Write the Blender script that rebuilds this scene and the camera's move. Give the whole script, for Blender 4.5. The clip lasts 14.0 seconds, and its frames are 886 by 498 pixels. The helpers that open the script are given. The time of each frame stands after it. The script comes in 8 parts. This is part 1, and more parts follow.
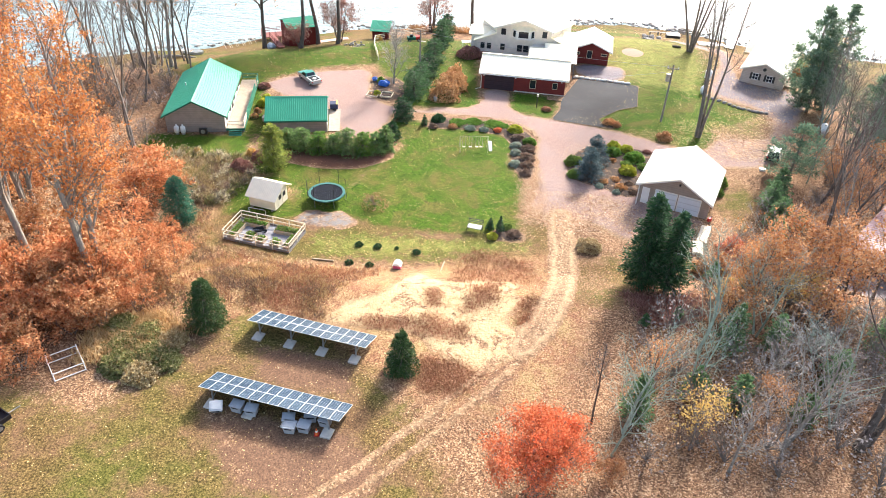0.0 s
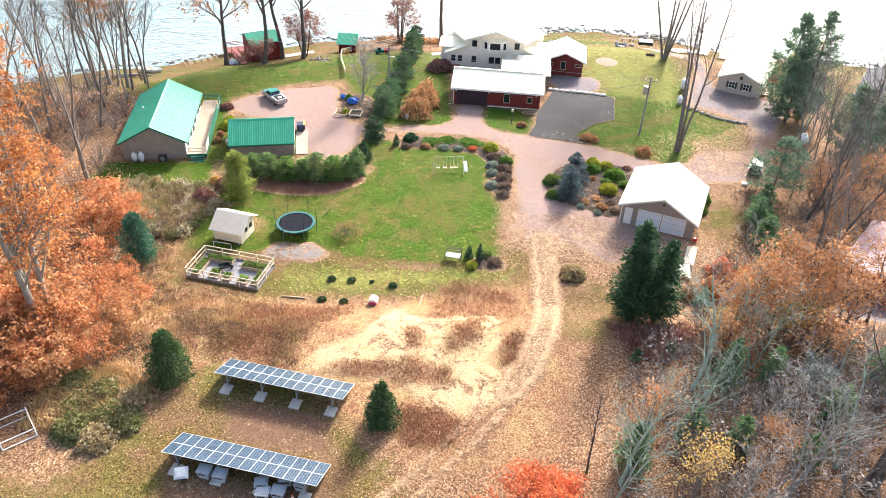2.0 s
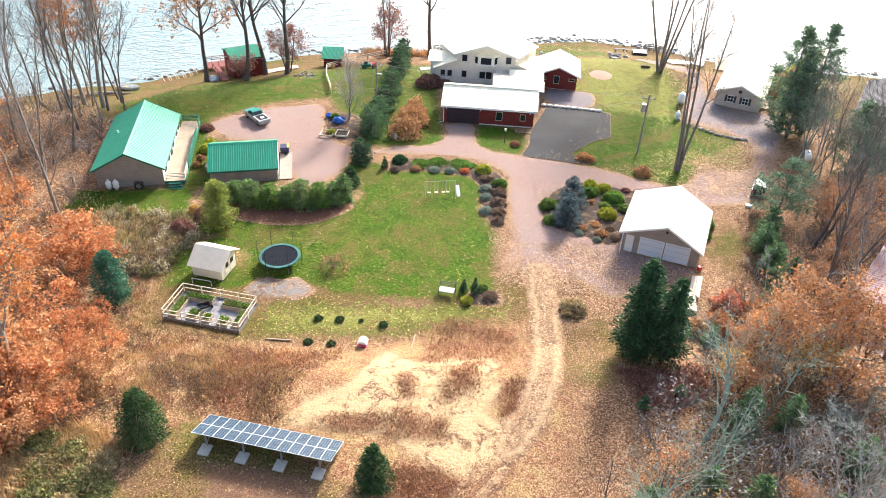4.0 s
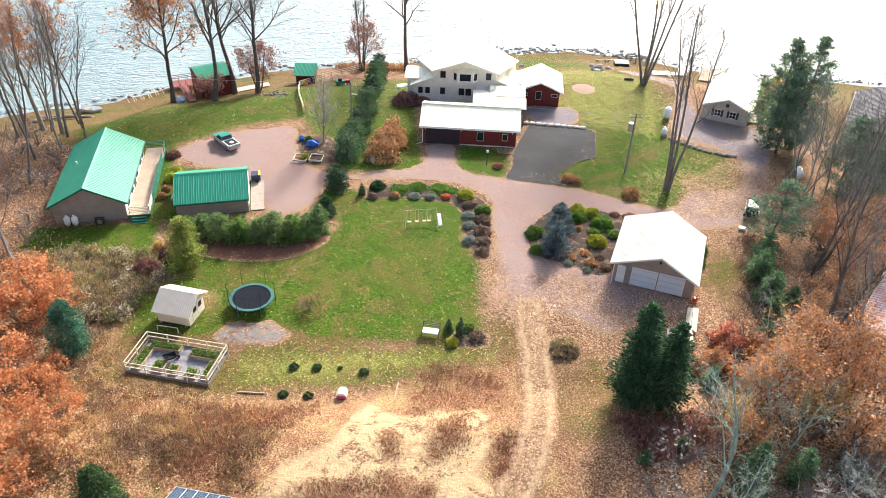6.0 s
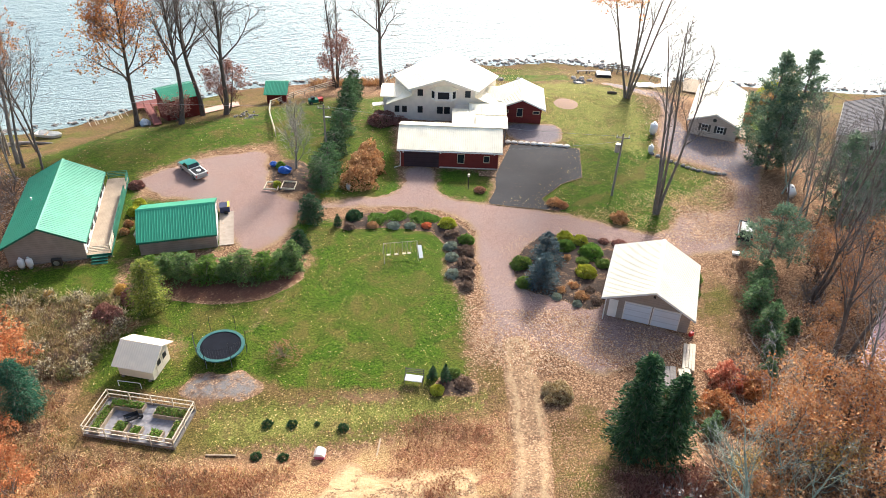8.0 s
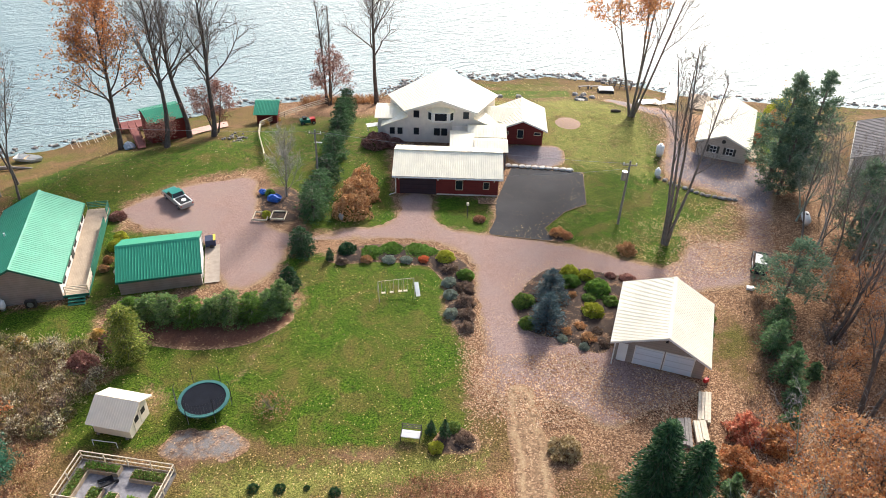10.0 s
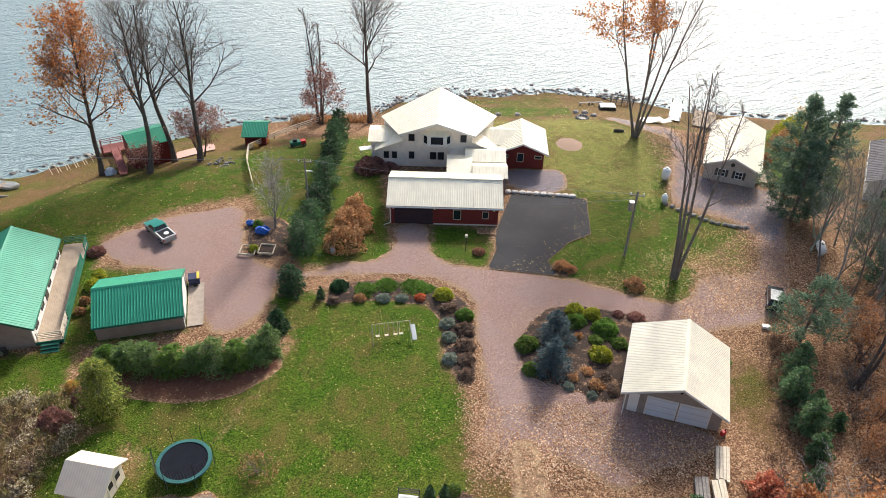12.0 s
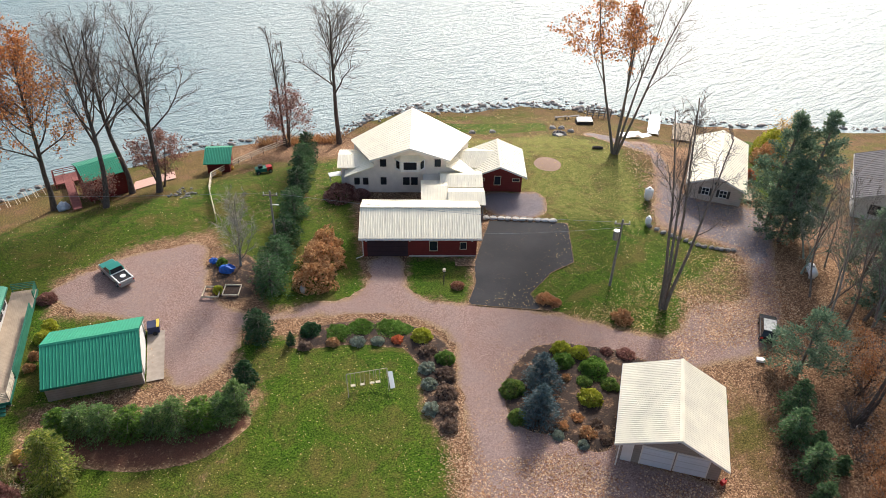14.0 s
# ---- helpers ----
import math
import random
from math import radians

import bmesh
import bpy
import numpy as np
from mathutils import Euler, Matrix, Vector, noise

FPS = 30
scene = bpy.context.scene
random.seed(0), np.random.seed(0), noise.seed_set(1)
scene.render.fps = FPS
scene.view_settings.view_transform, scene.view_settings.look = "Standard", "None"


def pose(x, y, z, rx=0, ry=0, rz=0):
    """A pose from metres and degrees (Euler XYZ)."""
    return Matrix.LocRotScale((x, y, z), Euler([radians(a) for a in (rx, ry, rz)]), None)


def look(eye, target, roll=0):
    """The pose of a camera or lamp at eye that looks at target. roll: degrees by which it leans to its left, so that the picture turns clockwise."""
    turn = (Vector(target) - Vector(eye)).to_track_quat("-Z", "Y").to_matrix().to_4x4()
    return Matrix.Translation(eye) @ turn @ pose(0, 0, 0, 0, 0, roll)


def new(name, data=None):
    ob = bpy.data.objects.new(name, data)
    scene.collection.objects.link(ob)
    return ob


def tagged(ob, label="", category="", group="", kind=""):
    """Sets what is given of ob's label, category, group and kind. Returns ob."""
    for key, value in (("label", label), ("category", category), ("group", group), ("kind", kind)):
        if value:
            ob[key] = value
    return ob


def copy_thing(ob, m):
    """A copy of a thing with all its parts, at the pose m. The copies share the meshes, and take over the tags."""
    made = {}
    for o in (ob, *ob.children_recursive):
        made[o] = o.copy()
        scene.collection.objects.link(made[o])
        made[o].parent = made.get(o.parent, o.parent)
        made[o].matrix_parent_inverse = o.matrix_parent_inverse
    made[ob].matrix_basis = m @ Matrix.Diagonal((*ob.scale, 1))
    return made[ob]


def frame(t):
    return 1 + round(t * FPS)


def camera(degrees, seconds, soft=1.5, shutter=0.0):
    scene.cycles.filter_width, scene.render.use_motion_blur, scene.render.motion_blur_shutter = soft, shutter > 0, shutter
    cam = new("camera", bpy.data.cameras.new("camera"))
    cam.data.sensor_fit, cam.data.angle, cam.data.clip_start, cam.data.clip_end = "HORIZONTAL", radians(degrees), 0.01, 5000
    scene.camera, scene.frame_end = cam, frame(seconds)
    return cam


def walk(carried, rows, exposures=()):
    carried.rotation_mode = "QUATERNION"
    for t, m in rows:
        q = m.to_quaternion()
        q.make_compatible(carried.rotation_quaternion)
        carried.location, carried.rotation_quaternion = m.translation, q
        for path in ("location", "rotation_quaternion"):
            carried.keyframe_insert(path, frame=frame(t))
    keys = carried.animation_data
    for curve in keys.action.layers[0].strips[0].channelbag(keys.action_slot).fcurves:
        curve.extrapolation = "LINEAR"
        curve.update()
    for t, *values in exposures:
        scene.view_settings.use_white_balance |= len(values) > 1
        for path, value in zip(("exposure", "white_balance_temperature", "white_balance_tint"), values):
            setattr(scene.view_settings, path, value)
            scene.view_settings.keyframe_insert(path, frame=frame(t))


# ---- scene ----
cam = camera(61.6, 14.0, 0.7)
METRES, EYE, TILT, LEAN, TURN = 37.0, 43.77, 0.0, 0.0, 0.0
ROWS = [
    (0.0, 0.0, 0.0, 0.0, 1.45, -36.11, -1.99),
    (0.5, -0.005, 0.031, 0.0015, 0.89, -36.08, -1.98),
    (1.0, -0.0094, 0.0625, 0.0033, 0.16, -36.06, -1.96),
    (1.5, -0.0131, 0.0948, 0.0054, -0.63, -36.05, -1.93),
    (2.0, -0.0157, 0.1277, 0.0075, -1.28, -36.04, -1.9),
    (2.5, -0.0181, 0.1614, 0.0091, -1.76, -36.03, -1.87),
    (3.0, -0.0202, 0.1956, 0.0115, -2.07, -36.04, -1.85),
    (5.5, -0.0225, 0.3728, 0.0218, -3.51, -35.99, -1.8),
    (6.0, -0.0214, 0.4091, 0.025, -4.37, -36.0, -1.76),
    (6.5, -0.0208, 0.4451, 0.028, -5.19, -36.0, -1.73),
    (7.0, -0.0189, 0.4811, 0.0309, -5.78, -36.0, -1.7),
    (7.5, -0.016, 0.5175, 0.0335, -6.14, -36.02, -1.66),
    (8.0, -0.0126, 0.5544, 0.0354, -6.36, -36.01, -1.62),
    (10.5, 0.0044, 0.7378, 0.0498, -6.72, -35.99, -1.52),
    (11.0, 0.0078, 0.7748, 0.0523, -6.73, -35.97, -1.49),
    (11.5, 0.0109, 0.8117, 0.0554, -6.84, -35.97, -1.46),
    (12.0, 0.0132, 0.8488, 0.058, -7.19, -35.96, -1.44),
    (12.5, 0.017, 0.8858, 0.0614, -7.79, -35.98, -1.4),
    (13.0, 0.0201, 0.922, 0.064, -8.51, -35.96, -1.36),
    (13.5, 0.0236, 0.9585, 0.0671, -9.17, -35.97, -1.33),
    (14.0, 0.0284, 0.994, 0.0695, -9.72, -35.96, -1.27),
]
walk(cam, [(t, pose(0, 0, EYE, TILT, LEAN, TURN) @ pose(METRES * x, METRES * y, METRES * z, 90 + pitch, roll, yaw)) for t, x, y, z, yaw, pitch, roll in ROWS],
     [(0.0, 1.77, 6400, 10), (3.0, 1.67, 6400, 10), (7.0, 1.30, 6450, 10), (10.5, 0.93, 6450, 11), (14.0, 0.63, 6450, 11)])
# ---- light and sky ----
LAKE = -4.5
world = bpy.data.worlds.new("sky")
scene.world = world
world.use_nodes = True
wn = world.node_tree
sky = wn.nodes.new("ShaderNodeTexSky")
sky.sky_type, sky.sun_disc = "NISHITA", False
sky.sun_elevation, sky.sun_rotation = radians(32), radians(27)
sky.air_density, sky.dust_density, sky.ozone_density = 1.0, 3.5, 1.0
wn.links.new(sky.outputs[0], wn.nodes["Background"].inputs[0])
wn.nodes["Background"].inputs[1].default_value = 0.13
sun = new("sun", bpy.data.lights.new("sun", "SUN"))
sun.data.energy, sun.data.angle, sun.data.color = 3.0, radians(9.0), (1.0, 0.965, 0.91)
sun.matrix_world = look((0, 0, 0), (-math.sin(radians(27)) * math.cos(radians(32)), -math.cos(radians(27)) * math.cos(radians(32)), -math.sin(radians(32))))

# ---- materials ----


class Mat:
    """A small wrapper that builds one procedural material."""

    def __init__(self, name, rough=0.8, metal=0.0, spec=0.3):
        self.m = bpy.data.materials.new(name)
        self.m.use_nodes = True
        self.t = self.m.node_tree
        self.b = self.t.nodes["Principled BSDF"]
        self.b.inputs["Roughness"].default_value = rough
        self.b.inputs["Metallic"].default_value = metal
        self.b.inputs["Specular IOR Level"].default_value = spec
        self.geo = self.t.nodes.new("ShaderNodeNewGeometry")

    def node(self, kind, **kw):
        n = self.t.nodes.new(kind)
        for k, v in kw.items():
            n.inputs[k].default_value = v
        return n

    def link(self, a, b):
        self.t.links.new(a, b)

    def noise(self, scale, detail=4, rough=0.55, distort=0.0, stretch=None, where=None):
        n = self.node("ShaderNodeTexNoise", Scale=scale, Detail=detail, Roughness=rough, Distortion=distort)
        src = where or self.geo.outputs["Position"]
        if stretch:
            mp = self.node("ShaderNodeMapping")
            mp.inputs["Scale"].default_value = stretch
            self.link(src, mp.inputs[0])
            src = mp.outputs[0]
        self.link(src, n.inputs["Vector"])
        return n.outputs[0]

    def ramp(self, fac, *stops):
        n = self.t.nodes.new("ShaderNodeValToRGB")
        el = n.color_ramp.elements
        while len(el) < len(stops):
            el.new(0.5)
        for e, (p, c) in zip(el, stops):
            e.position = p
            e.color = (c, c, c, 1) if isinstance(c, (int, float)) else (*c[:3], 1)
        self.link(fac, n.inputs[0])
        return n.outputs[0]

    def mix(self, fac, a, b, kind="MIX"):
        n = self.t.nodes.new("ShaderNodeMix")
        n.data_type, n.blend_type = "RGBA", kind
        for v, i in ((fac, 0), (a, 6), (b, 7)):
            if isinstance(v, (int, float)):
                n.inputs[i].default_value = v
            elif isinstance(v, tuple):
                n.inputs[i].default_value = (*v[:3], 1)
            else:
                self.link(v, n.inputs[i])
        return n.outputs[2]

    def math(self, op, a, b=0.0):
        n = self.t.nodes.new("ShaderNodeMath")
        n.operation = op
        for v, i in ((a, 0), (b, 1)):
            if isinstance(v, (int, float)):
                n.inputs[i].default_value = v
            else:
                self.link(v, n.inputs[i])
        return n.outputs[0]

    def attr(self, name):
        n = self.t.nodes.new("ShaderNodeAttribute")
        n.attribute_name = name
        return n.outputs["Fac"]

    def base(self, col):
        if isinstance(col, tuple):
            self.b.inputs["Base Color"].default_value = (*col[:3], 1)
        else:
            self.link(col, self.b.inputs["Base Color"])
        return self

    def bump(self, h, strength=0.4, dist=0.05):
        n = self.node("ShaderNodeBump", Strength=strength, Distance=dist)
        self.link(h, n.inputs["Height"])
        self.link(n.outputs[0], self.b.inputs["Normal"])
        return self

    def island(self):
        return self.geo.outputs["Random Per Island"]

    def per_object(self):
        return self.t.nodes.new("ShaderNodeObjectInfo").outputs["Random"]


def plain(name, col, rough=0.7, metal=0.0, vary=0.18, scale=1.5, spec=0.3, grain=18.0):
    """A painted or solid surface with broad stains and fine grain."""
    s = Mat(name, rough, metal, spec)
    big = s.ramp(s.noise(scale, 5), (0.3, tuple(c * (1 - vary) for c in col)), (0.7, tuple(min(1, c * (1 + vary)) for c in col)))
    fine = s.ramp(s.noise(grain, 3), (0.3, 1 - vary * 0.6), (0.7, 1.0))
    s.base(s.mix(1.0, big, fine, "MULTIPLY"))
    s.bump(s.noise(grain * 2, 3), 0.15, 0.01)
    return s.m


def leafy(name, cols, translucent=0.35, rough=0.6):
    """Foliage: each leaf takes its own tone, and lets some light through."""
    s = Mat(name, rough, 0, 0.15)
    stops = [(i / max(1, len(cols) - 1), c) for i, c in enumerate(cols)]
    c = s.ramp(s.island(), *stops)
    big = s.ramp(s.noise(0.35, 3), (0.3, 0.72), (0.7, 1.15))
    c = s.mix(1.0, c, big, "MULTIPLY")
    s.base(c)
    tr = s.t.nodes.new("ShaderNodeBsdfTranslucent")
    s.link(c, tr.inputs[0])
    mx = s.t.nodes.new("ShaderNodeMixShader")
    mx.inputs[0].default_value = translucent
    s.link(s.b.outputs[0], mx.inputs[1])
    s.link(tr.outputs[0], mx.inputs[2])
    s.link(mx.outputs[0], s.t.nodes["Material Output"].inputs[0])
    return s.m


def litter_colour(s, scale=11.0):
    """Fallen leaves: small cells of rust, tan and brown with dark gaps."""
    v = s.node("ShaderNodeTexVoronoi", Scale=scale)
    s.link(s.geo.outputs["Position"], v.inputs["Vector"])
    sep = s.t.nodes.new("ShaderNodeSeparateColor")
    s.link(v.outputs["Color"], sep.inputs[0])
    c = s.ramp(sep.outputs[0], (0.0, (0.085, 0.045, 0.026)), (0.4, (0.19, 0.105, 0.058)), (0.75, (0.32, 0.185, 0.10)), (1.0, (0.54, 0.36, 0.22)))
    big = s.ramp(s.noise(0.25, 5), (0.3, 0.7), (0.7, 1.2))
    return s.mix(1.0, c, big, "MULTIPLY"), sep.outputs[0]


def ground_material():
    s = Mat("ground_cover", 0.95, 0, 0.1)
    fine, mid = s.noise(9.0, 5, 0.7), s.noise(0.9, 5, 0.6)
    wide = s.noise(0.13, 4)
    litter, bits = litter_colour(s)
    dry = s.ramp(fine, (0.36, (0.085, 0.043, 0.023)), (0.5, (0.26, 0.145, 0.07)), (0.64, (0.58, 0.39, 0.21)))
    dry = s.mix(s.ramp(mid, (0.46, 0.0), (0.62, 0.7)), dry, s.ramp(fine, (0.36, (0.07, 0.026, 0.018)), (0.64, (0.33, 0.145, 0.085))))
    dry = s.mix(s.ramp(s.noise(0.22, 5, 0.6, 0.5), (0.52, 0.0), (0.62, 0.5)), dry, s.ramp(fine, (0.36, (0.17, 0.11, 0.04)), (0.64, (0.52, 0.39, 0.18))))
    lawn = s.ramp(fine, (0.40, (0.008, 0.024, 0.002)), (0.5, (0.042, 0.094, 0.006)), (0.60, (0.115, 0.185, 0.015)))
    lawn = s.mix(s.ramp(wide, (0.42, 0.0), (0.6, 0.4)), lawn, s.ramp(fine, (0.38, (0.05, 0.05, 0.01)), (0.62, (0.19, 0.165, 0.036))))
    lawn = s.mix(s.ramp(s.noise(2.6, 6, 0.7), (0.56, 0.0), (0.66, 0.3)), lawn, (0.19, 0.145, 0.05))
    lawn = s.mix(s.ramp(s.noise(0.75, 6, 0.65, 0.6), (0.36, 0.6), (0.5, 0.0)), lawn, s.ramp(fine, (0.38, (0.006, 0.018, 0.002)), (0.62, (0.06, 0.115, 0.01))))
    lawn = s.mix(s.ramp(s.noise(0.31, 5, 0.6, 1.0), (0.49, 0.0), (0.64, 0.62)), lawn, s.ramp(fine, (0.38, (0.055, 0.042, 0.012)), (0.62, (0.20, 0.14, 0.045))))
    olive = s.ramp(fine, (0.38, (0.04, 0.026, 0.01)), (0.51, (0.13, 0.085, 0.03)), (0.64, (0.31, 0.21, 0.085)))
    olive = s.mix(s.ramp(wide, (0.46, 0.0), (0.62, 0.7)), olive, s.ramp(fine, (0.38, (0.03, 0.045, 0.006)), (0.64, (0.16, 0.165, 0.032))))
    olive = s.mix(s.ramp(s.noise(0.4, 6, 0.65), (0.48, 0.0), (0.62, 0.7)), olive, s.ramp(fine, (0.36, (0.08, 0.042, 0.024)), (0.64, (0.28, 0.16, 0.09))))
    bare = s.ramp(fine, (0.34, (0.08, 0.042, 0.026)), (0.66, (0.25, 0.145, 0.088)))
    bare = s.mix(s.ramp(s.noise(0.8, 6, 0.7), (0.48, 0.0), (0.62, 0.75)), bare, litter)
    c = litter
    jag = s.math("MULTIPLY", s.math("SUBTRACT", s.noise(1.3, 8, 0.75), 0.5), 1.3)
    faded = s.ramp(fine, (0.38, (0.065, 0.075, 0.014)), (0.5, (0.18, 0.185, 0.042)), (0.62, (0.36, 0.335, 0.10)))
    faded = s.mix(s.ramp(s.noise(0.45, 6, 0.65, 0.6), (0.48, 0.0), (0.64, 0.7)), faded, olive)
    for name, col in (("dry", dry), ("olive", olive), ("bare", bare), ("lawn", lawn), ("faded", faded)):
        f = s.ramp(s.math("ADD", s.attr(name), jag), (0.34, 0.0), (0.66, 1.0))
        c = s.mix(f, c, col)
    speck = s.node("ShaderNodeTexVoronoi", Scale=5.0)
    s.link(s.geo.outputs["Position"], speck.inputs["Vector"])
    spots = s.ramp(speck.outputs["Distance"], (0.06, 1.0), (0.11, 0.0))
    some = s.ramp(s.noise(0.5, 3), (0.5, 0.0), (0.7, 0.6))
    c = s.mix(s.math("MULTIPLY", spots, some), c, (0.50, 0.37, 0.18))
    s.base(c).bump(s.math("ADD", fine, s.math("MULTIPLY", bits, 0.5)), 0.4, 0.06)
    return s.m


def sheet_material(name, kind):
    """Gravel, tarmac, sand or mulch; 'edge' tells the metres from the border, where leaves and grass creep in."""
    s = Mat(name, 0.92, 0, 0.2)
    fine, mid, wide = s.noise(14.0, 4, 0.75), s.noise(1.1, 5, 0.6), s.noise(0.2, 4)
    litter, bits = litter_colour(s, 8.0)
    reach, leaf = 1.0, 0.5
    if kind == "gravel":
        v = s.node("ShaderNodeTexVoronoi", Scale=17.0)
        s.link(s.geo.outputs["Position"], v.inputs["Vector"])
        sep = s.t.nodes.new("ShaderNodeSeparateColor")
        s.link(v.outputs["Color"], sep.inputs[0])
        c = s.ramp(sep.outputs[0], (0.0, (0.165, 0.098, 0.077)), (0.5, (0.295, 0.188, 0.154)), (1.0, (0.47, 0.33, 0.28)))
        if name != "red_gravel":
            c = s.ramp(sep.outputs[0], (0.0, (0.10, 0.085, 0.088)), (0.5, (0.20, 0.168, 0.175)), (1.0, (0.36, 0.31, 0.32)))
        c = s.mix(s.ramp(wide, (0.42, 0.0), (0.68, 0.4)), c, (0.30, 0.24, 0.218))
        c = s.mix(s.ramp(mid, (0.55, 0.0), (0.75, 0.4)), c, (0.34, 0.20, 0.15))
        fine = sep.outputs[1]
        s.bump(fine, 0.6, 0.05)
    elif kind == "tarmac":
        c = s.ramp(fine, (0.3, (0.012, 0.012, 0.014)), (0.7, (0.028, 0.028, 0.032)))
        c = s.mix(s.ramp(wide, (0.4, 0.0), (0.7, 0.5)), c, (0.055, 0.053, 0.056))
        s.b.inputs["Roughness"].default_value = 0.8
        reach, leaf = 0.12, 0.15
        s.bump(fine, 0.3, 0.02)
    elif kind == "sand":
        c = s.ramp(fine, (0.3, (0.34, 0.24, 0.115)), (0.7, (0.57, 0.43, 0.245)))
        c = s.mix(s.ramp(mid, (0.5, 0.0), (0.66, 0.75)), c, (0.36, 0.215, 0.105))
        c = s.mix(s.ramp(s.noise(0.55, 8, 0.75, 0.6), (0.53, 0.0), (0.58, 0.9)), c, litter)
        reach = 0.9
        s.bump(s.noise(2.5, 6, 0.7), 0.6, 0.25)
    elif kind == "track":
        c = s.ramp(fine, (0.3, (0.29, 0.19, 0.10)), (0.7, (0.53, 0.38, 0.225)))
        c = s.mix(s.ramp(mid, (0.46, 0.0), (0.64, 0.75)), c, litter)
        c = s.mix(s.ramp(s.attr("edge"), (0.75, 0.0), (1.1, 0.7)), c, litter)
        reach = 1.0
        s.bump(fine, 0.5, 0.1)
    elif kind == "bark":
        c = s.ramp(fine, (0.3, (0.06, 0.023, 0.014)), (0.7, (0.20, 0.09, 0.055)))
        c = s.mix(s.ramp(mid, (0.55, 0.0), (0.7, 0.5)), c, litter)
        reach = 0.9
        s.bump(fine, 0.6, 0.08)
    elif kind == "crushed":
        c = s.ramp(fine, (0.3, (0.11, 0.10, 0.093)), (0.7, (0.28, 0.255, 0.24)))
        c = s.mix(s.ramp(mid, (0.44, 0.0), (0.6, 0.8)), c, litter)
        reach = 0.9
        s.bump(fine, 0.5, 0.04)
    elif kind == "ring":
        c = s.ramp(fine, (0.3, (0.26, 0.17, 0.12)), (0.7, (0.40, 0.28, 0.21)))
        reach, leaf = 0.1, 0.2
    elif kind == "slab":
        c = s.ramp(fine, (0.3, (0.46, 0.28, 0.23)), (0.7, (0.62, 0.41, 0.35)))
        reach, leaf = 0.1, 0.2
    else:
        c = s.ramp(fine, (0.3, (0.022, 0.015, 0.012)), (0.7, (0.085, 0.058, 0.044)))
        c = s.mix(s.ramp(mid, (0.5, 0.0), (0.66, 0.8)), c, litter)
        reach = 0.5
        s.bump(fine, 0.6, 0.1)
    e = s.math("DIVIDE", s.attr("edge"), reach)
    e = s.math("ADD", e, s.math("MULTIPLY", s.math("SUBTRACT", s.noise(1.7, 6, 0.75), 0.5), 1.6))
    f = s.ramp(e, (0.15, 1.0), (0.75, 0.0))
    tan = s.ramp(fine, (0.25, (0.14, 0.08, 0.04)), (0.5, (0.32, 0.20, 0.10)), (0.75, (0.54, 0.38, 0.22)))
    c = s.mix(f, c, s.mix(0.35 if kind in ('gravel', 'sand') else 0.8, tan, litter))
    spots = s.ramp(bits, (0.90 - 0.12 * leaf, 0.0), (0.97, 1.0))
    some = s.ramp(s.noise(0.35, 4), (0.45, 0.0), (0.7, leaf))
    c = s.mix(s.math("MULTIPLY", spots, some), c, (0.50, 0.31, 0.17))
    s.base(c)
    return s.m


def water_material():
    s = Mat("lake_water", 0.34, 0, 1.0)
    s.b.inputs["IOR"].default_value = 1.36
    s.base(s.ramp(s.noise(0.02, 4), (0.3, (0.165, 0.27, 0.29)), (0.7, (0.25, 0.34, 0.34))))
    turn = s.node("ShaderNodeMapping")
    turn.inputs["Rotation"].default_value = (0, 0, radians(-24))
    s.link(s.geo.outputs["Position"], turn.inputs[0])
    where = turn.outputs[0]
    a = s.noise(0.36, 5, 0.6, 0.9, (0.75, 2.4, 1.0), where)
    b = s.noise(1.7, 4, 0.6, 0.6, (1.0, 2.0, 1.0), where)
    h = s.math("ADD", a, s.math("MULTIPLY", b, 0.3))
    s.bump(h, 1.0, 0.8)
    return s.m


def metal_roof(name, col, rough=0.42, spec=0.5):
    s = Mat(name, rough, 0.0, spec)
    c = s.ramp(s.noise(0.8, 5), (0.3, tuple(v * 0.93 for v in col)), (0.7, tuple(min(1, v * 1.08) for v in col)))
    streak = s.ramp(s.noise(3.0, 4, 0.6, 0.0, (1.0, 0.15, 0.15)), (0.35, 0.96), (0.65, 1.0))
    s.base(s.mix(1.0, c, streak, "MULTIPLY"))
    return s.m


def bark(name, a, b):
    s = Mat(name, 0.95, 0, 0.1)
    n = s.noise(6.0, 5, 0.7, 0.4, (1.0, 1.0, 0.25))
    s.base(s.ramp(n, (0.3, a), (0.7, b))).bump(n, 0.7, 0.05)
    return s.m


def siding(name, col, axis_scale=(0.0, 0.0, 1.0), pitch=0.2, vary=0.12):
    """Boards or panels with fine dark joints, and broad weathering."""
    s = Mat(name, 0.75, 0, 0.25)
    n = s.ramp(s.noise(1.2, 5), (0.3, tuple(v * (1 - vary) for v in col)), (0.7, tuple(min(1, v * (1 + vary)) for v in col)))
    co = s.t.nodes.new("ShaderNodeTexCoord")
    w = s.node("ShaderNodeTexWave", Scale=0.5 / pitch / 3.14159 * 3.14159)
    mp = s.node("ShaderNodeMapping")
    mp.inputs["Scale"].default_value = axis_scale
    s.link(co.outputs["Object"], mp.inputs[0])
    w.bands_direction = "DIAGONAL"
    s.link(mp.outputs[0], w.inputs["Vector"])
    s.base(s.mix(s.ramp(w.outputs[1], (0.0, 0.35), (0.12, 0.0)), n, tuple(v * 0.45 for v in col)))
    s.bump(w.outputs[1], 0.4, 0.02)
    return s.m


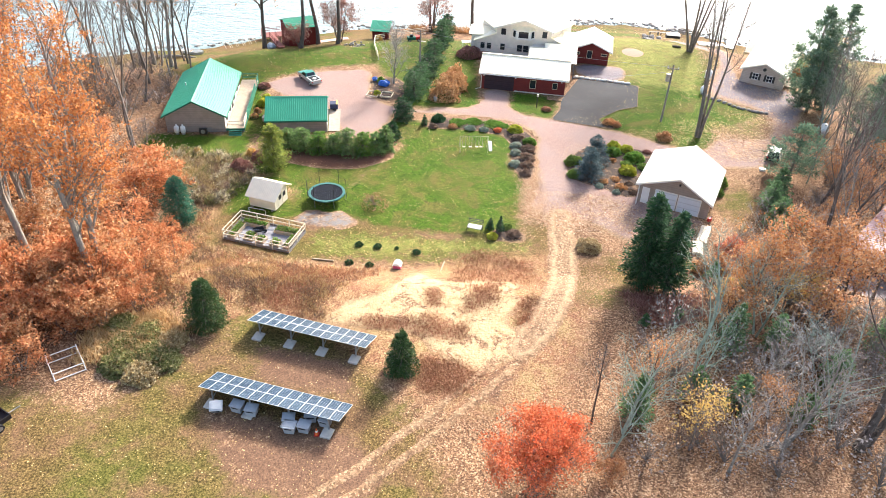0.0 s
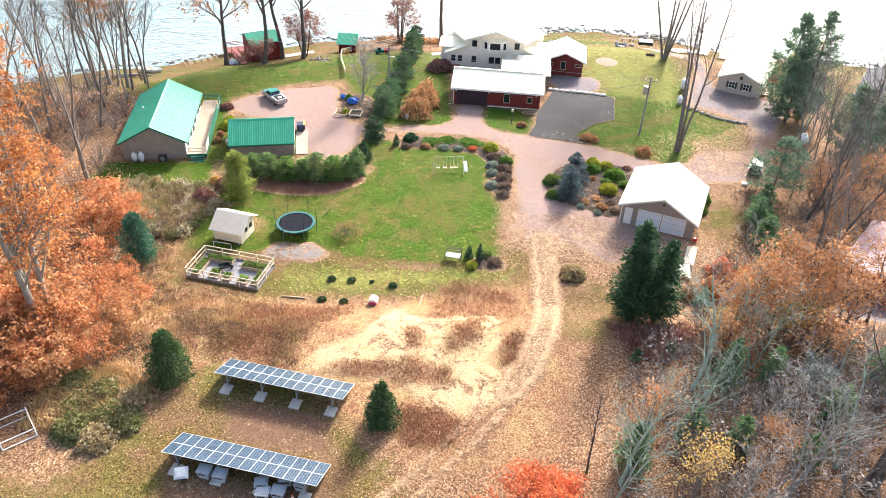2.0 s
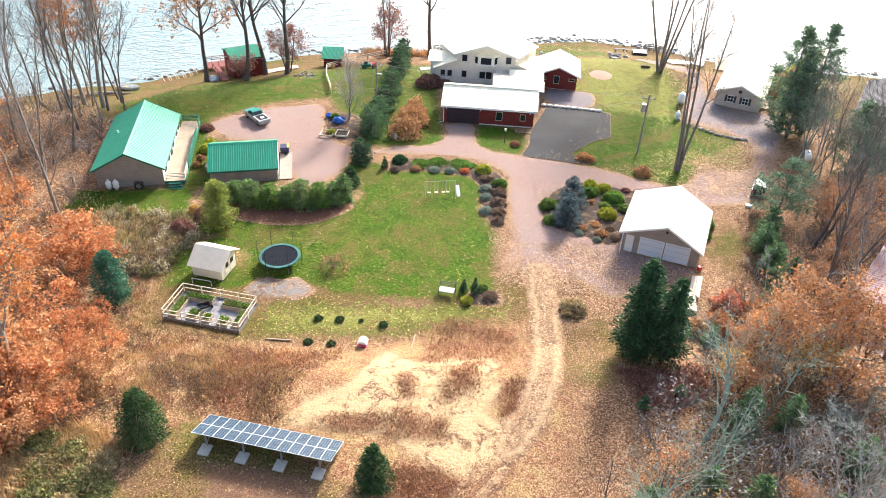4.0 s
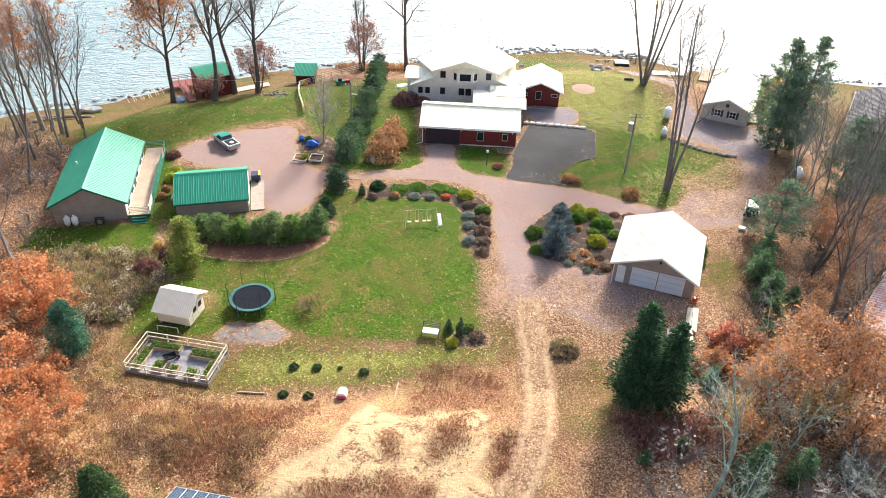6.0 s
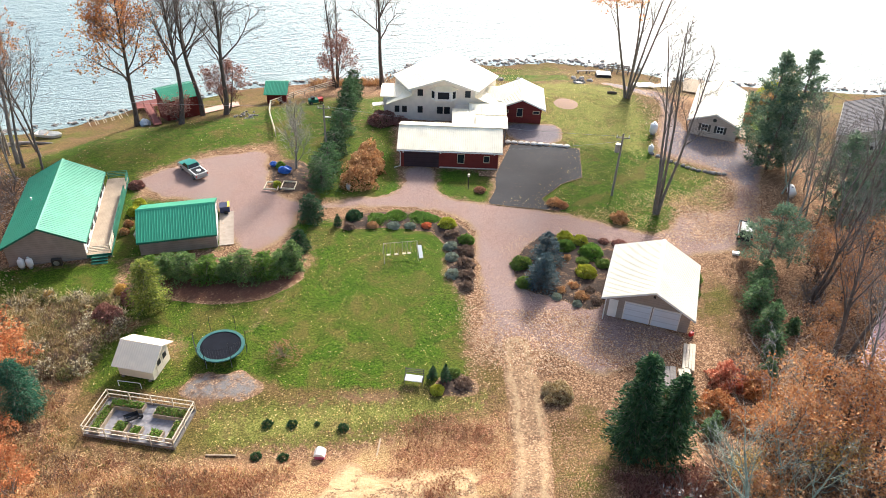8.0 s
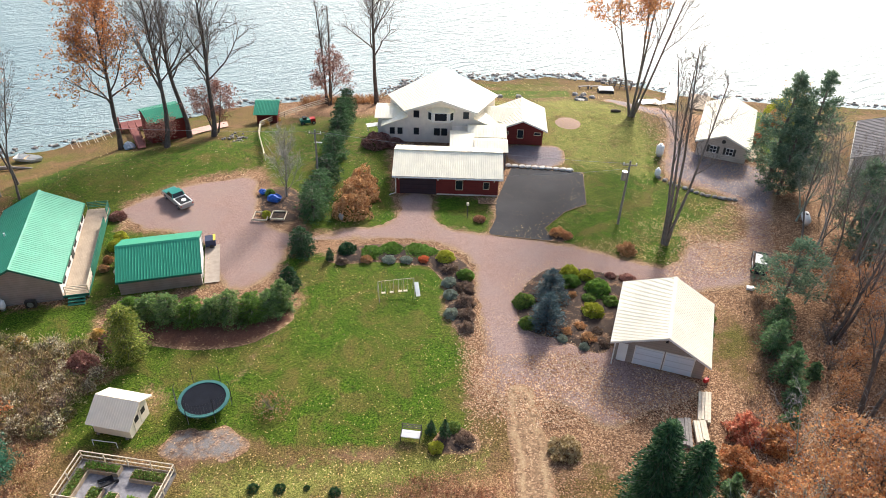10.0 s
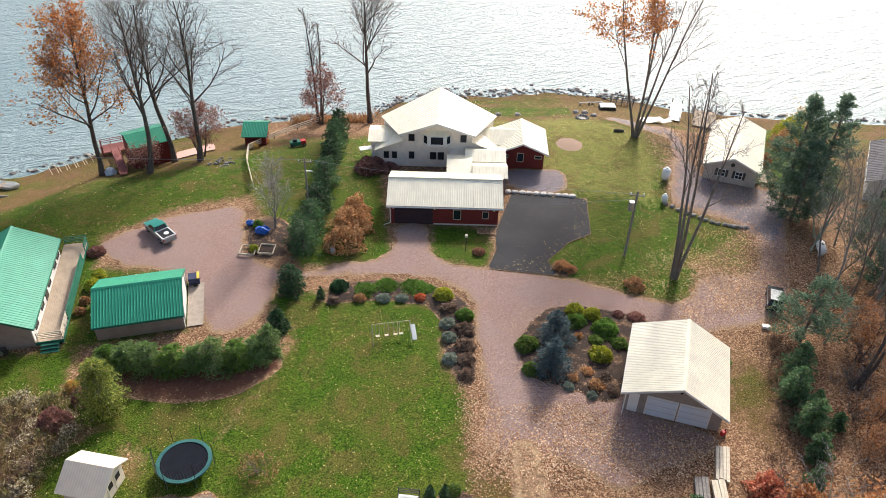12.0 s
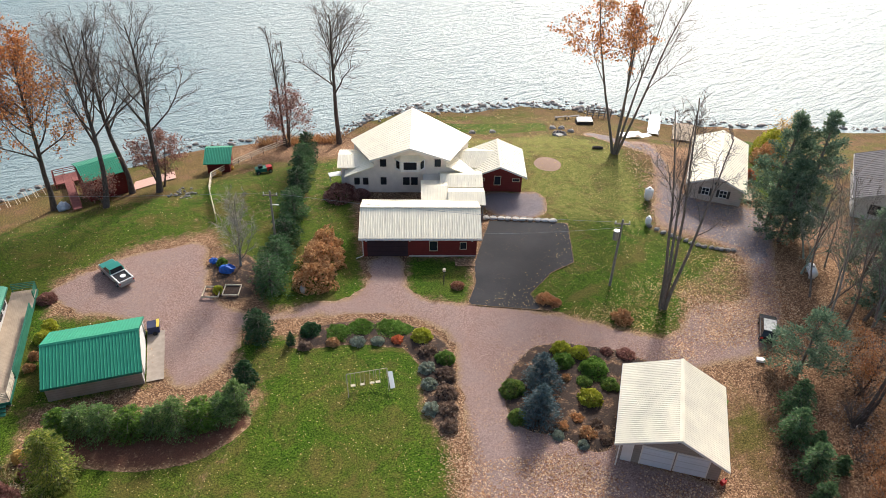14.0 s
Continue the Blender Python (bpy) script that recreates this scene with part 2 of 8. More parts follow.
def glass(name):
    s = Mat(name, 0.06, 0, 0.6)
    s.base((0.02, 0.025, 0.03))
    return s.m


M_GROUND = ground_material()
M_GRAVEL = sheet_material("red_gravel", "gravel")
M_MAUVE = sheet_material("mauve_crushed_stone", "gravel")
M_TARMAC = sheet_material("tarmac", "tarmac")
M_SAND = sheet_material("bare_sand", "sand")
M_TRACK = sheet_material("dirt_track", "track")
M_MULCH = sheet_material("mulch", "mulch")
M_BARKCHIP = sheet_material("bark_chips", "bark")
M_CRUSHED = sheet_material("crushed_stone", "crushed")
M_APRON = plain("beige_concrete_slab", (0.40, 0.335, 0.27), 0.9, 0, 0.2)
M_RING = sheet_material("play_sand", "ring")
M_SLAB = sheet_material("pink_concrete", "slab")
M_WATER = water_material()
M_ROOF_GREEN = metal_roof("green_metal_roof", (0.035, 0.285, 0.17), 0.5, 0.28)
M_ROOF_WHITE = metal_roof("cream_metal_roof", (0.94, 0.85, 0.64))
M_SHED = plain("cream_shed_metal", (0.86, 0.76, 0.58), 0.55, 0, 0.05)
M_WALL_BEIGE = siding("beige_siding", (0.50, 0.42, 0.35))
M_ROOF_RED = metal_roof("faded_red_roof", (0.40, 0.25, 0.245), 0.6, 0.3)
M_ROOF_GREY = plain("grey_shingle", (0.16, 0.15, 0.15), 0.9)
M_WALL_TAUPE = siding("taupe_siding", (0.32, 0.27, 0.23))
M_WALL_CREAM = plain("cream_stucco", (0.72, 0.65, 0.56), 0.85, 0, 0.08)
M_WALL_RED = siding("red_board_siding", (0.17, 0.028, 0.022))
M_WALL_WHITE = plain("white_wall", (0.72, 0.70, 0.66), 0.7, 0, 0.06)
M_TRIM = plain("white_trim", (0.74, 0.72, 0.67), 0.6, 0, 0.06)
M_DOOR_DARK = siding("dark_garage_door", (0.045, 0.026, 0.03), (0, 0, 1), 0.5)
M_DOOR_WHITE = siding("white_garage_door", (0.66, 0.70, 0.74), (0, 0, 1), 0.5, 0.04)
M_GLASS = glass("window_glass")
M_FRAME_TAN = plain("tan_window_frame", (0.50, 0.40, 0.28), 0.6)
M_FRAME_DARK = plain("dark_frame", (0.05, 0.045, 0.04), 0.6)
M_GREEN_PAINT = plain("green_paint", (0.03, 0.17, 0.11), 0.6)
M_DECK = siding("deck_boards", (0.46, 0.36, 0.26), (0.0, 1.0, 0.0), 0.14)
M_WOOD = plain("weathered_wood", (0.42, 0.33, 0.23), 0.85, 0, 0.25, 4)
M_WOOD_PALE = plain("pale_timber", (0.66, 0.57, 0.43), 0.8, 0, 0.15, 4)
M_WOOD_GREY = plain("grey_timber", (0.27, 0.24, 0.21), 0.9, 0, 0.25, 4)
M_WOOD_RED = plain("red_stained_wood", (0.28, 0.10, 0.085), 0.8, 0, 0.2, 4)
M_CONCRETE = plain("concrete", (0.58, 0.52, 0.44), 0.9, 0, 0.15)
M_WIRE = plain("wire_sheath", (0.42, 0.42, 0.41), 0.5)
M_STEEL = plain("galvanised_steel", (0.42, 0.43, 0.44), 0.45, 0.8)
M_BLACK = plain("black_plastic", (0.02, 0.02, 0.022), 0.5)
M_RUBBER = plain("rubber", (0.025, 0.025, 0.027), 0.8)
M_WHITE = plain("white_enamel", (0.80, 0.79, 0.75), 0.4, 0, 0.05)
M_BLUE = plain("blue_tarp", (0.03, 0.13, 0.48), 0.5)
M_RED = plain("red_plastic", (0.60, 0.03, 0.03), 0.45)
M_PINK = plain("pink_plastic", (0.75, 0.12, 0.22), 0.45)
M_YELLOW = plain("yellow_plastic", (0.75, 0.55, 0.08), 0.5)
M_STONE = plain("pale_stone", (0.42, 0.39, 0.35), 0.9, 0, 0.3, 3)
M_PALESTONE = plain("pale_limestone", (0.62, 0.57, 0.50), 0.9, 0, 0.2, 3)
M_ROCK = plain("shore_rock", (0.33, 0.30, 0.265), 0.9, 0, 0.4, 3)
M_BIN = plain("grey_plastic_bin", (0.40, 0.41, 0.42), 0.6, 0, 0.12)
M_BARK = bark("grey_bark", (0.05, 0.04, 0.034), (0.17, 0.14, 0.115))
M_BARK_PALE = bark("pale_bark", (0.15, 0.135, 0.11), (0.38, 0.345, 0.29))
M_BARK_GREY = bark("mid_grey_bark", (0.10, 0.085, 0.072), (0.26, 0.225, 0.19))
M_TWIG = bark("twigs", (0.12, 0.10, 0.085), (0.28, 0.24, 0.21))
M_TWIG_PALE = bark("pale_twigs", (0.22, 0.20, 0.18), (0.48, 0.445, 0.40))
M_LICHEN = bark("lichened_bark", (0.16, 0.20, 0.155), (0.40, 0.47, 0.375))
L_ORANGE = leafy("orange_leaves", [(0.38, 0.128, 0.042), (0.57, 0.215, 0.07), (0.73, 0.375, 0.14), (0.48, 0.17, 0.06)], 0.38)
L_OAK = leafy("oak_leaves", [(0.34, 0.12, 0.045), (0.56, 0.25, 0.10), (0.70, 0.42, 0.20), (0.46, 0.20, 0.09)])
L_RUST = leafy("rust_leaves", [(0.33, 0.14, 0.06), (0.54, 0.26, 0.115), (0.68, 0.43, 0.23)])
L_RED = leafy("red_leaves", [(0.52, 0.115, 0.05), (0.70, 0.19, 0.08), (0.78, 0.31, 0.14)])
L_SUMAC = leafy("sumac_leaves", [(0.40, 0.11, 0.07), (0.58, 0.22, 0.13), (0.70, 0.36, 0.22)])
L_MAROON = leafy("maroon_leaves", [(0.20, 0.085, 0.07), (0.35, 0.165, 0.13), (0.48, 0.275, 0.215)])
L_GOLD = leafy("gold_leaves", [(0.55, 0.34, 0.09), (0.74, 0.52, 0.18), (0.64, 0.42, 0.12)])
L_SPRUCE = leafy("spruce_needles", [(0.025, 0.065, 0.028), (0.045, 0.105, 0.04), (0.075, 0.145, 0.055)], 0.2)
L_BLUE = leafy("blue_spruce_needles", [(0.05, 0.09, 0.09), (0.10, 0.155, 0.16), (0.175, 0.24, 0.245)], 0.2)
L_PINE = leafy("pine_needles", [(0.09, 0.165, 0.05), (0.18, 0.29, 0.09), (0.31, 0.43, 0.145)], 0.42)
L_BRAMBLE = leafy("bramble_leaves", [(0.12, 0.135, 0.04), (0.25, 0.25, 0.085), (0.46, 0.39, 0.19)], 0.25)
L_WOODPINE = leafy("grey_green_needles", [(0.07, 0.145, 0.06), (0.135, 0.24, 0.10), (0.25, 0.36, 0.16)], 0.34)
L_WHITEPINE = leafy("blue_grey_needles", [(0.085, 0.15, 0.095), (0.16, 0.25, 0.155), (0.28, 0.37, 0.235)], 0.36)
L_DARKPINE = leafy("dark_pine_needles", [(0.022, 0.06, 0.026), (0.045, 0.11, 0.045), (0.09, 0.17, 0.065)], 0.25)
L_JUNIPER = leafy("juniper_foliage", [(0.04, 0.095, 0.038), (0.08, 0.17, 0.065), (0.15, 0.26, 0.10)], 0.28)
L_SAP = leafy("russet_oak_leaves", [(0.40, 0.145, 0.062), (0.58, 0.235, 0.105), (0.75, 0.41, 0.205), (0.50, 0.19, 0.08)], 0.5)
L_NEARSPRUCE = leafy("spruce_twigs", [(0.024, 0.056, 0.018), (0.05, 0.10, 0.03), (0.10, 0.165, 0.05)], 0.2)
L_ARBOR = leafy("arborvitae_foliage", [(0.13, 0.18, 0.036), (0.26, 0.33, 0.065), (0.50, 0.49, 0.11)], 0.4)
L_TEAL = leafy("teal_cedar", [(0.03, 0.11, 0.065), (0.06, 0.19, 0.115), (0.11, 0.27, 0.165)], 0.25)
L_CEDAR = leafy("cedar_foliage", [(0.085, 0.155, 0.035), (0.16, 0.25, 0.055), (0.30, 0.36, 0.085)], 0.38)
L_LIME = leafy("lime_foliage", [(0.30, 0.33, 0.03), (0.45, 0.46, 0.05), (0.58, 0.54, 0.08)], 0.25)
L_GREEN = leafy("green_foliage", [(0.08, 0.17, 0.028), (0.15, 0.27, 0.045), (0.24, 0.36, 0.075)], 0.38)
L_SAGE = leafy("sage_foliage", [(0.22, 0.26, 0.19), (0.32, 0.36, 0.27), (0.40, 0.42, 0.33)], 0.2)
L_COPPER = leafy("copper_foliage", [(0.38, 0.185, 0.075), (0.57, 0.31, 0.14), (0.72, 0.46, 0.23)], 0.25)
L_STRAW = leafy("straw", [(0.42, 0.25, 0.11), (0.60, 0.41, 0.20), (0.74, 0.55, 0.31)], 0.25)
L_WEED = leafy("seedy_weeds", [(0.26, 0.17, 0.07), (0.50, 0.37, 0.18), (0.74, 0.62, 0.38)], 0.25)
L_TWIGGY = leafy("grey_lavender_stems", [(0.20, 0.165, 0.15), (0.34, 0.29, 0.265), (0.50, 0.44, 0.40)], 0.2)
L_SEED = leafy("seed_heads", [(0.36, 0.29, 0.15), (0.60, 0.52, 0.33), (0.80, 0.74, 0.56)], 0.25)
L_BRUSH = leafy("red_brush", [(0.25, 0.10, 0.055), (0.42, 0.20, 0.11), (0.62, 0.38, 0.23)], 0.25)
L_WITHER = leafy("withered_stems", [(0.15, 0.095, 0.065), (0.27, 0.18, 0.125), (0.42, 0.30, 0.21)], 0.2)
L_DEAD = leafy("dead_leaves", [(0.20, 0.095, 0.052), (0.36, 0.18, 0.10), (0.50, 0.29, 0.165), (0.62, 0.42, 0.27)], 0.2)
L_YELLOWED = leafy("yellowed_leaves", [(0.45, 0.27, 0.09), (0.66, 0.46, 0.18), (0.80, 0.62, 0.34)], 0.2)
L_FALLEN = leafy("fallen_leaves", [(0.28, 0.12, 0.06), (0.50, 0.27, 0.14), (0.68, 0.45, 0.27), (0.80, 0.62, 0.42)], 0.2)

# ---- mesh helpers ----
SHORE_X = (-300, -140, -63, -51, -44, -38, -32.7, -23.3, -18, -8, 3.7, 8.3, 15.7, 24, 34, 43, 52.5, 64, 87, 160, 400)
SHORE_Y = (60, 95, 113, 120, 121.5, 124.5, 128.8, 131.8, 134.5, 136, 136, 141, 144, 142, 143, 140.5, 134.8, 131.5, 127, 118, 100)


def land(x, y):
    """The height of the ground: level yard, a bank down to the lake and a low rise behind the sand."""
    d = (np.interp(x, SHORE_X, SHORE_Y) - y) * 0.94
    u = np.clip(d / 24, 0, 1)
    v = np.clip((57.5 - y) / 7.5, 0, 1)
    return np.where(d > 0, LAKE + 4.5 * u * u * (3 - 2 * u), np.maximum(-7.5, LAKE + d * 0.3)) + 2.2 * v * v * (3 - 2 * v)


def up(x, y):
    return float(land(x, y))


class Geo:
    def __init__(self):
        self.v, self.f = [], []

    def add(self, v, f):
        k = len(self.v)
        self.v += [tuple(p) for p in v]
        self.f += [tuple(i + k for i in q) for q in f]
        return self

    def box(self, x0, y0, z0, x1, y1, z1, m=None):
        v = [Vector((x, y, z)) for z in (z0, z1) for y in (y0, y1) for x in (x0, x1)]
        if m:
            v = [m @ p for p in v]
        return self.add(v, [(0, 2, 3, 1), (4, 5, 7, 6), (0, 1, 5, 4), (1, 3, 7, 5), (3, 2, 6, 7), (2, 0, 4, 6)])

    def beam(self, a, b, w, h=None):
        """A bar of square section from a to b."""
        a, b = Vector(a), Vector(b)
        m = Matrix.Translation(a) @ (b - a).to_track_quat("X", "Z").to_matrix().to_4x4()
        h = h or w
        return self.box(0, -w / 2, -h / 2, (b - a).length, w / 2, h / 2, m)

    def tube(self, pts, rad, n=6, cap=True):
        k, pts = len(self.v), [Vector(p) for p in pts]
        for i, p in enumerate(pts):
            d = (pts[min(i + 1, len(pts) - 1)] - pts[max(i - 1, 0)]).normalized()
            s = d.cross(Vector((0.13, 0.97, 0.2))).normalized()
            t = d.cross(s)
            r = rad[i] if isinstance(rad, (list, tuple)) else rad
            for j in range(n):
                a = 6.28319 * j / n
                self.v.append(tuple(p + s * (r * math.cos(a)) + t * (r * math.sin(a))))
        for i in range(len(pts) - 1):
            for j in range(n):
                q, w = k + i * n, (j + 1) % n
                self.f.append((q + j, q + w, q + n + w, q + n + j))
        if cap:
            self.f.append(tuple(k + j for j in range(n))[::-1])
            self.f.append(tuple(k + (len(pts) - 1) * n + j for j in range(n)))
        return self

    def prism(self, outline, y0, y1, m=None):
        """An outline in x and z, drawn out along y."""
        n = len(outline)
        v = [Vector((x, y, z)) for y in (y0, y1) for x, z in outline]
        if m:
            v = [m @ p for p in v]
        return self.add(v, [tuple(range(n)), tuple(range(2 * n - 1, n - 1, -1))] + [(i, i + n, (i + 1) % n + n, (i + 1) % n) for i in range(n)])

    def slab(self, a, b, c, d, thick):
        """A plate under the four corners a, b, c, d."""
        a, b, c, d = (Vector(p) for p in (a, b, c, d))
        n = (b - a).cross(d - a).normalized()
        if n.z < 0:
            n = -n
        low = [p - n * thick for p in (a, b, c, d)]
        return self.add([a, b, c, d] + low, [(0, 1, 2, 3), (7, 6, 5, 4), (0, 4, 5, 1), (1, 5, 6, 2), (2, 6, 7, 3), (3, 7, 4, 0)])

    def blob(self, c, r, seed=0, n=8, rough=0.25):
        """A worn stone: an uneven ball."""
        k = len(self.v)
        q = np.random.default_rng(seed)
        rings = max(4, n // 2)
        for i in range(rings + 1):
            th = math.pi * i / rings
            for j in range(n):
                ph = 6.28319 * j / n
                w = 1 + rough * (q.random() - 0.5) * (0 < i < rings)
                self.v.append((c[0] + r[0] * w * math.sin(th) * math.cos(ph), c[1] + r[1] * w * math.sin(th) * math.sin(ph), c[2] + r[2] * w * math.cos(th)))
        for i in range(rings):
            for j in range(n):
                self.f.append((k + i * n + j, k + (i + 1) * n + j, k + (i + 1) * n + (j + 1) % n, k + i * n + (j + 1) % n))
        return self

    def mesh(self, name, mat, smooth=False):
        me = bpy.data.meshes.new(name)
        me.from_pydata(self.v, [], self.f)
        bm = bmesh.new()
        bm.from_mesh(me)
        bmesh.ops.recalc_face_normals(bm, faces=bm.faces)
        bm.to_mesh(me)
        bm.free()
        me.materials.append(mat)
        if smooth:
            me.shade_smooth()
        return me


def part(name, geo, mat, parent=None, label="", smooth=False):
    me = geo.mesh(name, mat, smooth) if isinstance(geo, Geo) else geo
    if not isinstance(geo, Geo):
        me.materials.clear()
        me.materials.append(mat)
    ob = new(name, me)
    if parent:
        ob.parent = parent
    if label:
        ob["label"] = label
    return ob


def thing(name, label, category, m, group="", kind=""):
    e = new(name)
    e.empty_display_size = 0.3
    e.matrix_basis = m
    return tagged(e, label, category, group, kind)


def quads(v):
    """A mesh of loose quads from an (n, 4, 3) array."""
    n = len(v)
    me = bpy.data.meshes.new("leaves")
    me.vertices.add(n * 4)
    me.vertices.foreach_set("co", np.ascontiguousarray(v, dtype=np.float32).ravel())
    me.loops.add(n * 4)
    me.loops.foreach_set("vertex_index", np.arange(n * 4, dtype=np.int32))
    me.polygons.add(n)
    me.polygons.foreach_set("loop_start", np.arange(0, n * 4, 4, dtype=np.int32))
    me.update(calc_edges=True)
    return me


def unit(v):
    return v / np.maximum(1e-6, np.linalg.norm(v, axis=-1, keepdims=True))


def leaf_quads(c, size, q, along=None, slim=0.55, flat=0.0):
    """One leaf-shaped quad at each centre; along: its long axis, else any."""
    n = len(c)
    a = q.normal(size=(n, 3)) if along is None else along + q.normal(size=(n, 3)) * 0.25
    a[:, 2] *= 1 - flat
    a = unit(a)
    b = unit(np.cross(a, unit(q.normal(size=(n, 3)) * (1, 1, 0.15 if flat else 1))))
    if flat:
        b = unit(np.cross(unit(np.stack([q.normal(size=n) * 0.3, q.normal(size=n) * 0.3, np.ones(n)], 1)), a))
    s = (size * (0.6 + 0.8 * q.random(n)))[:, None]
    return np.stack([c - a * s, c + b * s * slim, c + a * s, c - b * s * slim], 1)


def sdf(px, py, poly):
    """Metres from the outline, more than 0 inside."""
    p = np.asarray(poly, float)
    q = np.roll(p, -1, 0)
    best, inside = np.full(px.shape, 1e9), np.zeros(px.shape, bool)
    for (ax, ay), (bx, by) in zip(p, q):
        ex, ey = bx - ax, by - ay
        t = np.clip(((px - ax) * ex + (py - ay) * ey) / max(1e-9, ex * ex + ey * ey), 0, 1)
        best = np.minimum(best, np.hypot(px - ax - t * ex, py - ay - t * ey))
        cross = ((ay > py) != (by > py)) & (px < (bx - ax) * (py - ay) / (by - ay + 1e-12) + ax)
        inside ^= cross
    return np.where(inside, best, -best)


def smooth_outline(poly, step=0.45, rough=0.18, turns=2):
    """Rounds an outline and roughens it."""
    p = [Vector((*a, 0)) for a in poly]
    for _ in range(turns):
        p = [w for a, b in zip(p, p[1:] + p[:1]) for w in (a.lerp(b, 0.25), a.lerp(b, 0.75))]
    out = []
    for a, b in zip(p, p[1:] + p[:1]):
        n = max(1, round((b - a).length / step))
        out += [a.lerp(b, i / n) for i in range(n)]
    res = []
    for w in out:
        k = noise.noise_vector(w * 0.7) * rough + noise.noise_vector(w * 2.3) * rough * 0.5
        res.append((w.x + k.x, w.y + k.y))
    return res


def sheet(name, poly, mat, lift, label, category, rough=0.18, turns=2, inner=1.0, hump=0.0, kind="structure"):
    """A thin layer on the ground, laid out on a plan."""
    from mathutils.geometry import delaunay_2d_cdt
    o = smooth_outline(poly, 0.45, rough, turns)
    xs, ys = [a for a, _ in o], [b for _, b in o]
    gx, gy = np.meshgrid(np.arange(min(xs), max(xs), inner), np.arange(min(ys), max(ys), inner))
    gx, gy = gx.ravel(), gy.ravel()
    keep = sdf(gx, gy, o) > min(0.5, inner / 2)
    pts = [Vector(a) for a in o] + [Vector((a, b)) for a, b in zip(gx[keep], gy[keep])]
    n = len(o)
    v, _, f, *_ = delaunay_2d_cdt(pts, [(i, (i + 1) % n) for i in range(n)], [], 1, 1e-4)
    co = np.array([tuple(a) for a in v])
    e = np.maximum(0, sdf(co[:, 0], co[:, 1], o))
    z = land(co[:, 0], co[:, 1]) + lift + hump * np.clip(e / 0.8, 0, 1) - (lift + 0.04) * (e < 0.02) * (turns > 0)
    me = bpy.data.meshes.new(name)
    me.from_pydata([(a, b, c) for (a, b), c in zip(co, z)], [], f)
    at = me.attributes.new("edge", "FLOAT", "POINT")
    at.data.foreach_set("value", e.astype(np.float32))
    bm = bmesh.new()
    bm.from_mesh(me)
    for fa in bm.faces:
        if fa.normal.z < 0:
            fa.normal_flip()
    bm.to_mesh(me)
    bm.free()
    me.materials.append(mat)
    me.shade_smooth()
    return tagged(new(name, me), label, category, "", kind)


# ---- plan of the ground ----
LAWNS = [
    [(-8.2, 88), (-3.3, 88.2), (2.8, 86.6), (8.4, 85.5), (7.4, 77.8), (9, 73.2), (8, 67), (7.6, 63.2), (1.5, 63.1), (-6.1, 63.6), (-9.5, 64.6), (-15, 64.4), (-23, 64.8), (-23.6, 70), (-20, 73), (-23.5, 74), (-25, 76), (-9, 77), (-6, 81)],
    [(-14, 62.4), (-10, 63.2), (-5, 63.2), (1.8, 62.4), (9.5, 62.6), (9.5, 60), (2.6, 59.3), (-0.8, 57.2), (-4.9, 57), (-13.3, 57.7)],
    [(-41, 106), (-31.1, 115), (-15.7, 116.5), (-11.5, 122), (-3.5, 125), (4, 126), (4, 92.5), (-5, 92.5), (-11.5, 106), (-18.7, 104.6), (-26, 99.6), (-25.5, 94), (-14, 92), (-15, 84), (-26, 82), (-28, 96), (-32, 99), (-37, 98)],
    [(13, 90.2), (20.4, 88.7), (27.3, 85), (31.6, 82.9), (35.4, 87.9), (40.6, 86.5), (43.6, 92.3), (43, 95.3), (36.6, 100.2), (41.4, 113), (41, 124), (41, 134), (33, 140), (24, 140), (14, 141.5), (10, 138), (14, 128), (24, 120), (26.5, 104), (24, 96), (19, 92)],
    [(4.5, 93.4), (14, 90.6), (15.3, 97.5), (9, 98.6), (8.2, 93.5), (4.5, 94)],
    [(52.5, 103.5), (57.5, 104.5), (61, 116), (63, 124), (58, 128), (56.5, 119), (53, 109)],
    [(-37, 81.7), (-24, 82.3), (-24, 75), (-30, 76), (-37, 78)],
]
OLIVES = [
    [(-60, 10), (-5, 10), (1.9, 28.7), (-3.3, 38.2), (-7.6, 43.9), (-16.2, 46.7), (-19, 42), (-24.7, 35.3), (-38, 39.1), (-57, 39.1)],
    [(10, 57), (17, 60), (20, 57), (15.2, 49.6), (11.4, 49.6)],
    [(30, 70), (34, 76), (36, 72), (32, 66)],
    [(-24, 67), (-24, 59.5), (-14, 57), (2, 58.5), (11, 60), (12, 66), (4, 66), (-10, 67.5)],
    [(-62, 103), (-40, 103), (-30, 113), (-14, 116), (-10, 126), (-12, 135), (-34, 129), (-62, 114)],
    [(40, 122), (62, 118), (66, 128), (52, 136), (38, 142), (6, 143), (4, 136)],
    [(14, 130), (22, 118), (24, 102), (34, 104), (43, 112), (44, 134), (34, 143), (12, 143)],
    [(52, 104), (62, 98), (95, 92), (130, 96), (130, 122), (64, 130), (56, 120)],
    [(-42, 100), (-34, 97), (-30, 104), (-14, 108), (-4, 112), (4, 127), (-14, 126), (-34, 118)],
]
DRIES = [
    [(-25.7, 40.1), (-20.9, 44.8), (-9.5, 42.9), (1.9, 36.3), (9.5, 38.2), (13.3, 49.6), (13, 62), (2, 59), (-4, 55.6), (-14, 57), (-15, 64), (-24, 68), (-30, 62), (-29.5, 47.7)],
    [(-30, 80), (-24, 76), (-21, 71), (-25, 66), (-34, 70), (-36, 78)],
]
